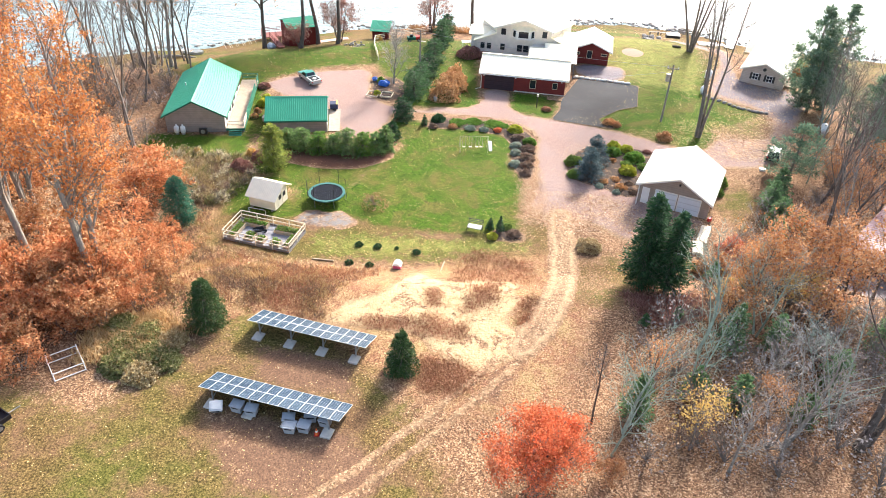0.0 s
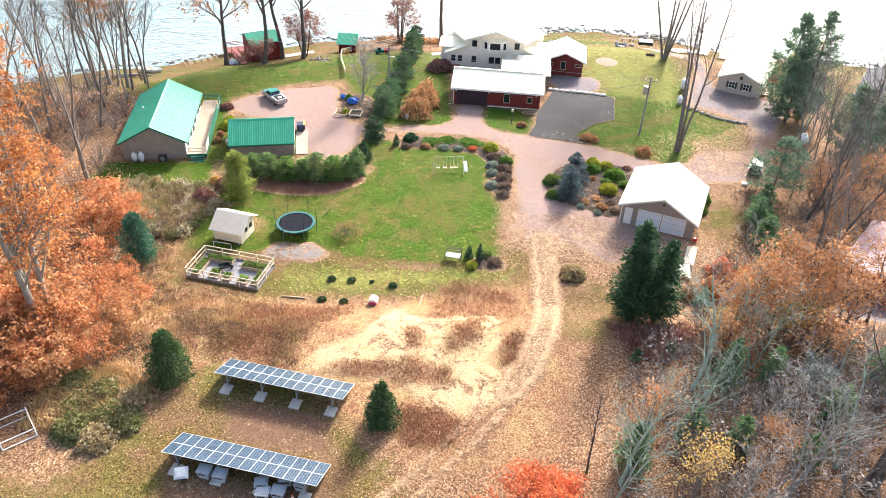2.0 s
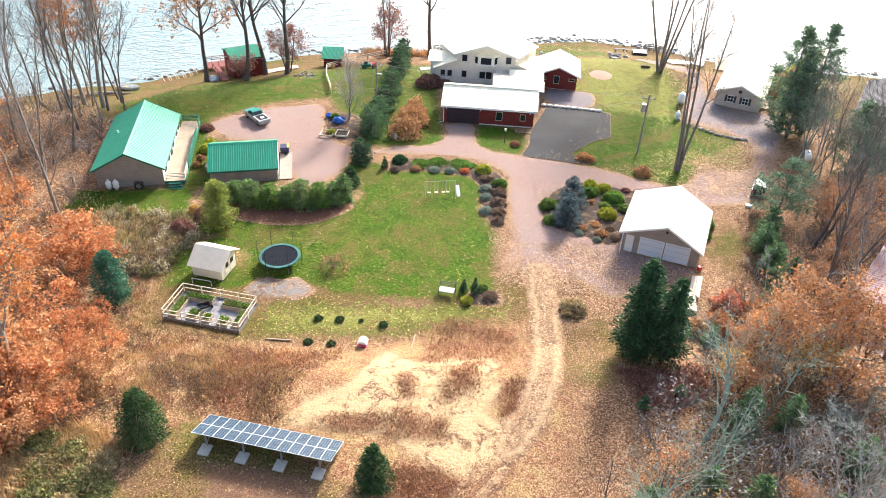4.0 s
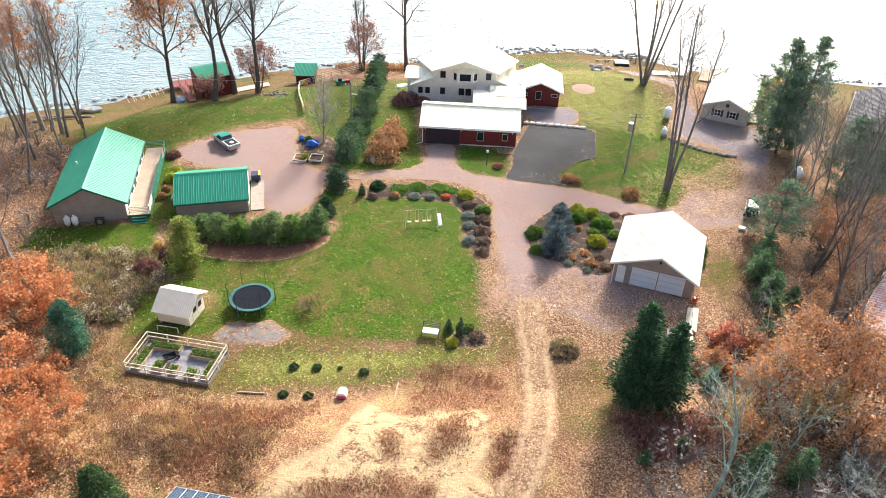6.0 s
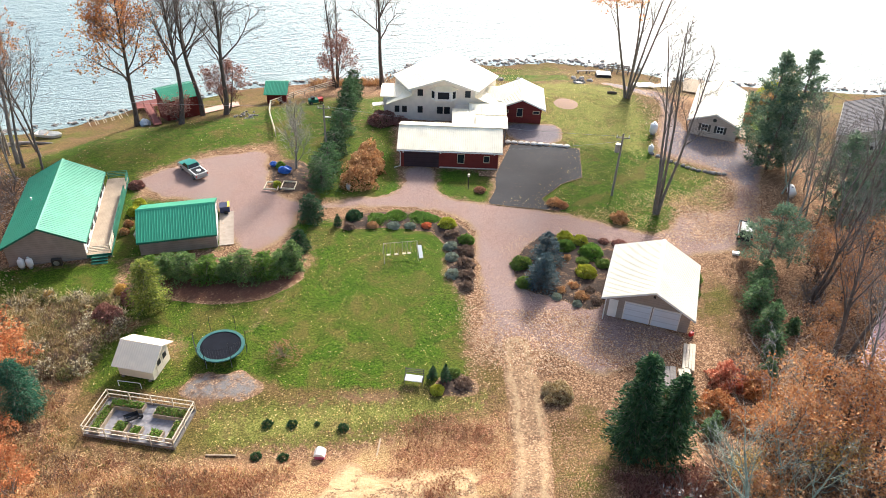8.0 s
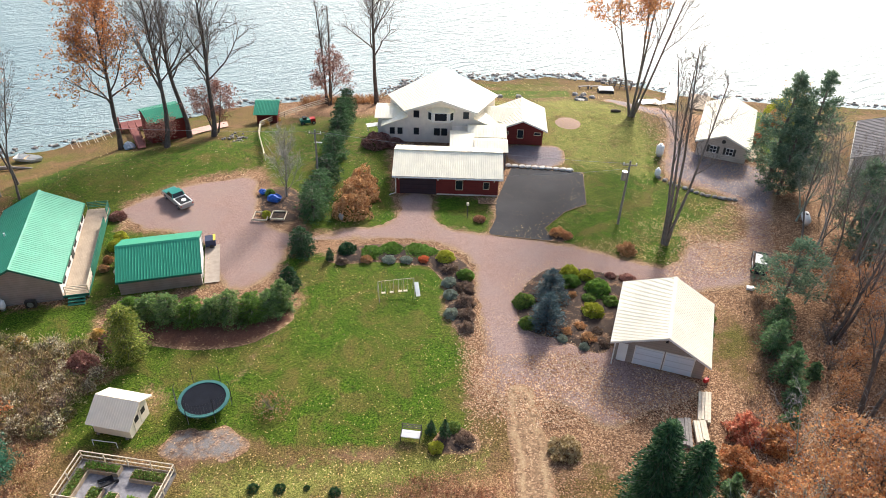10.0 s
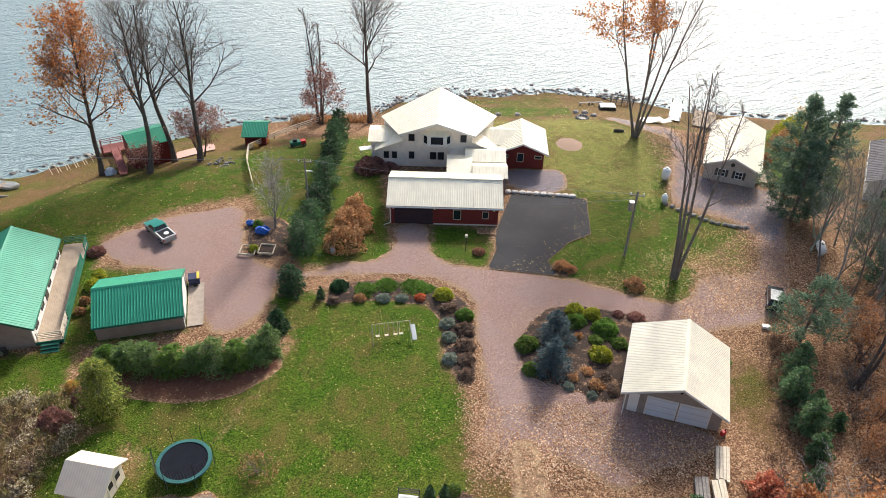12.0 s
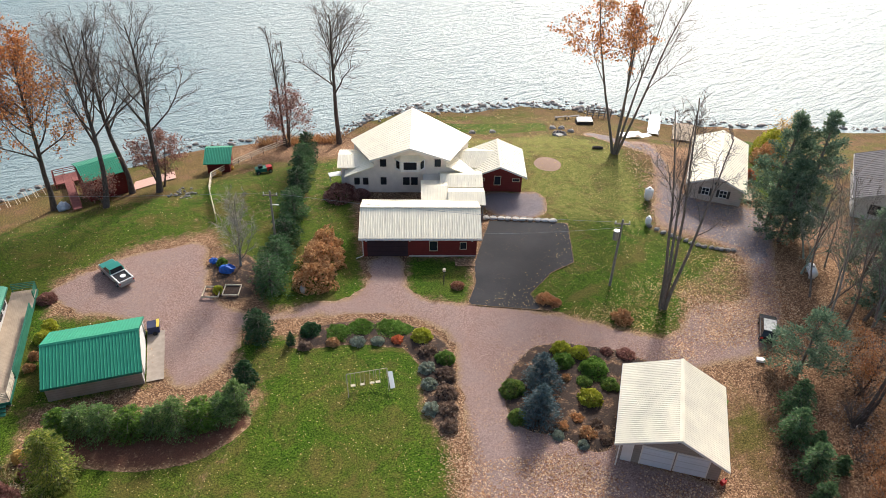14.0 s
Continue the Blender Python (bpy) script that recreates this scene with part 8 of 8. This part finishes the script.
def yard_things():
    # bench swing
    o = thing("garden_bench", "dark metal bench with a white seat cushion", "bench", pose(3.2, 63.6, 0, 0, 0, -14))
    for x in (-0.75, 0.75):
        part("side_frame", Geo().beam((x, -0.4, 0), (x, -0.35, 0.65), 0.06).beam((x, 0.4, 0), (x, 0.45, 1.15), 0.06).beam((x, -0.4, 0.62), (x, 0.45, 0.62), 0.06), M_FRAME_DARK, o)
    part("seat", Geo().box(-0.72, -0.35, 0.42, 0.72, 0.35, 0.5), M_WHITE, o, "white seat cushion")
    for z in (0.7, 0.9, 1.1):
        part("back_slat", Geo().beam((-0.75, 0.42, z), (0.75, 0.42, z), 0.05), M_FRAME_DARK, o)
    # children's swings
    o = thing("swing_set", "small swing set with yellow seats", "swing set", pose(3.2, 80.9, 0, 0, 0, 4))
    for x in (-1.7, 1.7):
        for y in (-0.8, 0.8):
            part("leg", Geo().tube([(x, y, 0), (x, 0, 1.9)], 0.025, 6), M_WOOD_PALE, o)
    part("top_bar", Geo().tube([(-1.7, 0, 1.9), (1.7, 0, 1.9)], 0.025, 6), M_WOOD_PALE, o)
    for x in (-1.2, -0.4, 0.4, 0.9):
        part("swing_seat", Geo().box(x - 0.2, -0.12, 0.45, x + 0.2, 0.12, 0.5), M_WOOD_PALE, o)
        for s_ in (-0.17, 0.17):
            part("chain", Geo().tube([(x + s_, 0, 0.5), (x + s_, 0, 1.9)], 0.018, 4), M_WOOD_PALE, o)
    part("slide", Geo().box(1.8, -0.9, 0.3, 2.2, 0.6, 0.36, pose(0, 0, 0.5, 25, 0, 0)), M_WHITE, o)
    # pink and white playhouse box
    o = thing("toy_house", "small pink and white plastic toy house", "toy", pose(-4.3, 56.6, 0, 0, 0, -10))
    part("walls", Geo().box(-0.35, -0.3, 0, 0.35, 0.3, 0.5), M_PINK, o)
    part("roof", Geo().prism([(-0.42, 0.5), (0.42, 0.5), (0.2, 0.8), (-0.2, 0.8)], -0.36, 0.36), M_WHITE, o)
    # two lying timbers
    for x, y, a, l in ((0.0, 57.0, 78, 1.9), (-11.6, 57.4, -6, 2.2)):
        tagged(part("timber", Geo().box(-l / 2, -0.05, 0, l / 2, 0.05, 0.1, pose(x, y, up(x, y), 0, 0, a)), M_WOOD), "weathered timber lying on the ground", "timber", "lying timbers")
    # white metal frame in the brush
    o = thing("pipe_frame", "white pipe frame of a dismantled shelter", "frame", pose(-28.2, 39.7, up(-28.2, 39.7) + 0.02, 0, 0, 37))
    for z in (0.05, 0.75):
        part("hoop", Geo().tube([(-1.1, -1.1, z), (1.1, -1.1, z), (1.1, 1.1, z), (-1.1, 1.1, z), (-1.1, -1.1, z)], 0.045, 6), M_WHITE, o)
    for x in (-1.1, 1.1):
        for y in (-1.1, 1.1):
            part("upright", Geo().tube([(x, y, 0), (x, y, 0.9)], 0.045, 6), M_WHITE, o)
    # trailer at the field's edge
    o = thing("utility_trailer", "small dark trailer loaded with red things", "trailer", pose(-30.6, 33.7, up(-30.6, 33.7), 0, 0, 60))
    part("bed", Geo().box(-1, -0.6, 0.4, 1, 0.6, 0.5).box(-1, -0.6, 0.5, 1, -0.55, 0.8).box(-1, 0.55, 0.5, 1, 0.6, 0.8).box(0.95, -0.55, 0.5, 1, 0.55, 0.8).box(-1, -0.55, 0.5, -0.95, 0.55, 0.8), M_BLACK, o)
    for y in (-0.7, 0.7):
        wheel(o, 0, y, 0.3, 0.3, 0.16)
    part("load", Geo().blob((0.1, 0, 0.75), (0.5, 0.35, 0.3), 3), M_RED, o, "red load")
    part("drawbar", Geo().beam((1, 0, 0.42), (2, 0, 0.35), 0.07), M_STEEL, o)
    # stack of pale boards by the garage
    for x, y, turn, half, mat in ((27.2, 64.4, 66, 1.7, M_WOOD_PALE), (25.9, 61.9, 76, 1.2, M_WOOD_PALE), (24.6, 62.0, 72, 1.5, M_WOOD_GREY)):
        o = thing("board_stack", "stack of weathered boards lying in leaves", "lumber", pose(x, y, 0, 0, 0, turn), "lumber stacks")
        for k in range(4):
            part("board", Geo().box(-half + 0.1 * (k % 3), -0.5 + 0.26 * k, 0.05, half - 0.07 * k, -0.27 + 0.26 * k, 0.3 + 0.04 * (k % 2)), mat, o)
    # mulch-bed frames, tarp and pots
    for x, y in ((-10.6, 95.4), (-8.7, 95.4)):
        o = thing("bed_frame", "low square timber planting frame", "planter", pose(x, y, 0.14, 0, 0, -10), "planting frames")
        for a in range(4):
            part("board", Geo().box(-0.8, -0.8, 0, 0.8, -0.74, 0.2, pose(0, 0, 0, 0, 0, 90 * a)), M_WOOD_PALE, o)
    for i, (x, y, r) in enumerate(((-9.3, 98.6, 0.75), (-10.8, 100.4, 0.45))):
        g = Geo().blob((0, 0, r * 0.4), (r, r * 0.8, r * 0.7), 20 + i, 14, 0.5)
        o = thing("tarp_heap", "crumpled blue tarp over garden things", "tarp", pose(x, y, 0.12), "blue tarps")
        part("cover", g, M_BLUE, o)
    o = thing("lawn_mower", "green and red ride-on mower on the lawn", "mower", pose(-6.6, 121.6, up(-6.6, 121.6), 0, 0, 15))
    part("body", Geo().box(-0.9, -0.4, 0.25, 0.5, 0.4, 0.75), M_GREEN_PAINT, o)
    part("hood", Geo().box(0.5, -0.35, 0.3, 1.2, 0.35, 0.8), M_RED, o)
    part("seat", Geo().box(-0.5, -0.25, 0.75, 0.0, 0.25, 1.1), M_BLACK, o)
    for x in (-0.6, 0.9):
        for y in (-0.45, 0.45):
            wheel(o, x, y, 0.25, 0.25, 0.18)
    # air units, pump and box
    o = thing("heat_pump", "dark outdoor unit against the house wall", "heat pump", pose(-30.2, 82.0, 0, 0, 0, 4))
    part("case", Geo().box(-0.45, -0.2, 0.1, 0.45, 0.2, 0.8), M_FRAME_DARK, o)
    part("fan_grille", Geo().tube([(0, -0.23, 0.45), (0, -0.2, 0.45)], 0.28, 14), M_STEEL, o)
    o = thing("sawhorse", "small wooden bench behind the outbuilding", "bench", pose(-23.7, 86.6, 0, 0, 0, 90))
    part("top", Geo().box(-0.5, -0.2, 0.45, 0.5, 0.2, 0.5), M_WOOD_PALE, o)
    for x in (-0.4, 0.4):
        part("leg", Geo().box(x - 0.03, -0.15, 0, x + 0.03, 0.15, 0.45), M_WOOD_PALE, o)
    o = thing("patio_table", "white patio table by the house wing", "table", pose(2.4, 115.6, 0, 0, 0, 10))
    part("top", Geo().box(-0.8, -0.5, 0.7, 0.8, 0.5, 0.75), M_WHITE, o)
    for x in (-0.7, 0.7):
        for y in (-0.4, 0.4):
            part("leg", Geo().box(x - 0.03, y - 0.03, 0, x + 0.03, y + 0.03, 0.7), M_WHITE, o)
    o = thing("mailbox_post", "slim lamp post on the verge", "lamp post", pose(11.9, 93.6, 0))
    part("post", Geo().tube([(0, 0, 0), (0, 0, 1.7)], 0.05, 8), M_FRAME_DARK, o)
    part("lantern", Geo().box(-0.13, -0.13, 1.7, 0.13, 0.13, 2.0), M_WOOD_PALE, o)
    o = thing("garden_ornament", "pale stone ornament before copper shrubs", "ornament", pose(-1.9, 94.3, 0))
    part("body", Geo().blob((0, 0, 0.4), (0.3, 0.3, 0.45), 9, 10), M_STONE, o)
    o = thing("white_crate", "small white box at the drive edge", "box", pose(38.0, 78.9, 0.02, 0, 0, -20))
    part("box", Geo().box(-0.35, -0.22, 0, 0.35, 0.22, 0.25), M_WHITE, o)
    o = thing("welcome_mat", "dark mat before the garage side", "mat", pose(14.9, 97.2, 0.05, 0, 0, -8))
    part("mat", Geo().box(-1.2, -1.0, 0, 0.9, 0.3, 0.02), M_TARMAC, o)


def stones():
    q = np.random.default_rng(11)
    for i in range(10):
        t = i / 9
        x, y = 18.6 + 7.4 * t, 104.7 - 1.6 * t
        tagged(part("kerb_stone", Geo().blob((x, y, 0.12), (0.44 + 0.15 * q.random(), 0.36, 0.2), i, 8, 0.35), M_PALESTONE), "pale flat boulder edging the asphalt", "boulder", "boulders edging the asphalt")
    for i in range(14):
        t = i / 13
        x, y = 36.4 + 7.2 * t + 0.2 * q.random(), 100.6 - 5.6 * t - 1.2 * math.sin(t * 3.1)
        tagged(part("kerb_stone", Geo().blob((x, y, 0.08), (0.3 + 0.12 * q.random(), 0.25, 0.22), 30 + i, 8, 0.4), M_ROCK), "grey boulder edging the gravel drive", "boulder", "boulders edging the drive")
    for i, (x, y) in enumerate(((33.9, 129.2), (35.2, 128.9), (35.9, 127.0), (16.5, 134), (22.3, 129.8), (25.2, 129.7))):
        tagged(part("boulder", Geo().blob((x, y, up(x, y) + 0.1), (0.5, 0.4, 0.35), 60 + i, 9, 0.4), M_STONE), "pale boulder on the lake lawn", "boulder", "lawn boulders")
    o = thing("fire_pit", "round stone fire pit on the lawn", "fire pit", pose(33.7, 125.4, up(33.7, 125.4)))
    for i in range(12):
        a = 6.28319 * i / 12
        part("stone", Geo().blob((0.8 * math.cos(a), 0.8 * math.sin(a), 0.1), (0.24, 0.2, 0.22), 80 + i, 7), M_ROCK, o)
    part("ash", Geo().tube([(0, 0, -0.05), (0, 0, 0.06)], 0.75, 14), M_BLACK, o)
    o = thing("fire_ring", "ring of scattered stones in fallen leaves", "fire pit", pose(-15.6, 115.2, up(-15.6, 115.2)))
    for i in range(26):
        a, r = 6.28319 * q.random(), 0.5 + 1.2 * q.random()
        part("stone", Geo().blob((r * math.cos(a), r * math.sin(a), 0.05), (0.2, 0.16, 0.14), 120 + i, 6), M_ROCK, o)
    # shore rocks
    g = Geo()
    xs = np.concatenate([np.arange(-60, 90, 0.42), np.arange(4, 48, 0.22)])
    for i, x in enumerate(xs):
        x = x + q.normal() * 0.3
        y = float(np.interp(x, SHORE_X, SHORE_Y)) + q.normal() * (0.9 if 2 < x < 50 else 0.5)
        r = 0.12 + 0.32 * q.random() ** 2.5
        g.blob((x, y, max(LAKE, up(x, y)) + 0.02), (r * 1.2, r, r * 0.75), 200 + i, 6, 0.5)
    tagged(part("shore_rocks", g, M_ROCK), "band of broken rocks along the waterline", "rocks", "", "stuff")


def docks():
    def dock(x, y, turn, w, l, mat, label, lift=0.5):
        z = LAKE + lift
        o = thing("dock_section", label, "dock", pose(x, y, max(up(x, y) + 0.1, z), 0, 0, turn), "dock sections")
        n = max(4, round(l / 0.3))
        for i in range(n):
            part("plank", Geo().box(0, l * i / n, 0.1, w, l * (i + 0.88) / n, 0.15), mat, o)
        for x_ in (0.1, w - 0.1):
            part("beam", Geo().box(x_ - 0.06, 0, -0.1, x_ + 0.06, l, 0.1), M_WOOD_GREY, o)
            for y_ in (0.2, l - 0.2):
                part("post", Geo().tube([(x_, y_, -1.0), (x_, y_, 0.8)], 0.06, 6), M_WOOD_GREY, o)
    dock(47.7, 127.4, -26, 1.7, 6.5, M_WHITE, "white dock section hauled ashore")
    dock(50.2, 124.6, -26, 3.2, 5.5, M_WOOD, "weathered brown dock section on the shore")
    o = thing("shore_rack", "weathered timber rack set upright on shore", "rack", pose(0, 0, 0))
    for a, b in (((41.8, 136.4), (45.2, 135.4)), ((42.4, 137.6), (45.8, 136.6))):
        rail(o, [(x, y, up(x, y) - 0.1) for x, y in (a, b)], 1.3, M_WOOD_GREY, 3, 0.9, 0.1)
    q = np.random.default_rng(23)
    for i in range(9):
        x, y = 42.6 + 3.0 * q.random(), 123.4 + 2.0 * q.random()
        o = thing("loose_dock", "white slatted dock piece lying on shore", "dock", pose(x, y, up(x, y) + 0.12 + 0.06 * i, 0, 0, -20 + 40 * q.random()), "loose dock panels")
        for k in range(4):
            part("slat", Geo().box(-0.8, -0.5 + 0.27 * k, 0, 0.8, -0.34 + 0.27 * k, 0.04), M_WHITE if i % 3 else M_WOOD_PALE, o)
        for x_ in (-0.6, 0.6):
            part("batten", Geo().box(x_ - 0.05, -0.5, -0.05, x_ + 0.05, 0.5, 0), M_WOOD_GREY, o)
    for x, y in ((37.2, 135.2), (39.3, 135.6)):
        o = thing("shore_bench", "low weathered plank bench facing the lake", "bench", pose(x, y, up(x, y), 0, 0, 6), "shore benches")
        part("seat", Geo().box(-1.0, -0.2, 0.42, 1.0, 0.2, 0.48), M_WOOD_GREY, o)
        for x_ in (-0.75, 0.75):
            part("leg", Geo().box(x_ - 0.06, -0.18, -0.1, x_ + 0.06, 0.18, 0.42), M_WOOD_GREY, o)
    o = thing("log", "short brown log lying on the lawn", "log", pose(36.9, 119.1, up(36.9, 119.1), 0, 0, -12))
    part("bark", Geo().tube([(-0.7, 0, 0.18), (0, 0.05, 0.2), (0.7, 0, 0.18)], [0.17, 0.2, 0.16], 8), M_BARK, o)
    for i in range(5):
        x, y = -38.6 + 0.95 * i, 121.6 + 0.6 * i
        o = thing("beached_dock", "pulled-up white dock frame on shore", "dock", pose(x, y, up(x, y) + 0.15, 8, 0, 30), "dock frames")
        for s_ in (0, 0.8):
            part("rail", Geo().beam((s_, -0.9, 0.1), (s_, 0.9, 0.3), 0.06), M_WOOD_PALE, o)
        part("cross", Geo().beam((0, 0, 0.2), (0.8, 0, 0.2), 0.06), M_WOOD_GREY, o)
    o = thing("picnic_shelter", "upturned grey boat on the shore lawn", "boat", pose(40.0, 132.6, up(40.0, 132.6), 0, 0, -8))
    part("hull", Geo().prism([(-1.3, 0.05), (1.3, 0.05), (1.1, 0.6), (-1.1, 0.6)], -0.7, 0.7), M_FRAME_DARK, o)
    part("cover", Geo().prism([(-1.2, 0.6), (1.2, 0.6), (1.0, 0.75), (-1.0, 0.75)], -0.75, 0.75), M_WHITE, o, "white cover")
    part("keel", Geo().beam((-0.9, 0, 0.77), (0.9, 0, 0.77), 0.06), M_WOOD_GREY, o)
    o = thing("rowboat", "small white rowboat pulled up on shore", "boat", pose(-43, 117.8, up(-43, 117.8), 0, 0, -15))
    part("hull", Geo().add([(-1.5, -0.5, 0.1), (1.2, -0.5, 0.1), (2.0, 0, 0.2), (1.2, 0.5, 0.1), (-1.5, 0.5, 0.1), (-1.6, -0.7, 0.6), (1.3, -0.7, 0.6), (2.3, 0, 0.75), (1.3, 0.7, 0.6), (-1.6, 0.7, 0.6)],
         [(0, 4, 3, 2, 1), (0, 1, 6, 5), (1, 2, 7, 6), (2, 3, 8, 7), (3, 4, 9, 8), (4, 0, 5, 9)]), M_WHITE, o)
    part("thwart", Geo().box(-0.3, -0.6, 0.45, 0.0, 0.6, 0.5), M_WOOD, o)
    for i, (x, y, a) in enumerate(((-46.5, 115, 12), (-43.5, 114.4, -4), (-47.5, 113.6, 20))):
        tagged(part("driftwood_log", Geo().tube([(-2.4, 0, 0.2), (0, 0.15, 0.22), (2.4, 0, 0.2)], [0.24, 0.2, 0.15], 8).mesh("driftwood_log", M_WOOD_GREY), M_WOOD_GREY), "weathered driftwood log on the bank", "log", "driftwood logs").matrix_basis = pose(x, y, up(x, y), 0, 0, a)
    o = thing("boat_cover", "folded blue-grey boat cover on the bank", "tarp", pose(-29.3, 116.4, up(-29.3, 116.4), 0, 0, 15))
    part("cover", Geo().blob((0, 0, 0.3), (0.7, 0.9, 0.5), 5, 10, 0.4), plain("pale_cover", (0.35, 0.42, 0.48), 0.6), o)


def brush_pile():
    q = np.random.default_rng(17)
    o = thing("brush_pile", "dark heap of cut branches in the wood", "brush pile", pose(37.4, 57.0, 0))
    for i in range(46):
        a, t = q.random() * 6.28319, q.random() * 3.14159
        c = Vector((math.cos(a), math.sin(a), 0)) * (1.3 * q.random()) + Vector((0, 0, 0.15 + 0.9 * q.random()))
        d = Vector((math.cos(t), math.sin(t), 0.25 * q.normal())) * (0.8 + q.random())
        part("branch", Geo().tube([c - d, c + Vector((0, 0, 0.1)), c + d], [0.06, 0.05, 0.02], 5), M_BARK if i % 3 else M_BARK_PALE, o)


brush_pile()
bins()
trampoline()
garden_pen()
pickup()
parked_car()
gas_tank(38.5, 106.0, 60, True, 0.5, 1.5)
gas_tank(49.6, 89.8, 70, False, 0.45, 1.9, "white propane tank lying among the pines")
gas_tank(-33.4, 81.8, 0, True, 0.32, 1.05)
gas_tank(-32.65, 81.85, 0, True, 0.32, 1.05)
gas_tank(36.4, 100.9, 10, True, 0.35, 1.0)
utility_pole(28.4, 91.2, 8.0, "grey wooden power pole with a transformer", True)
utility_pole(-4.5, 102.1, 7.2, "weathered power pole among the junipers", False)
wires()
yard_things()
stones()
docks()
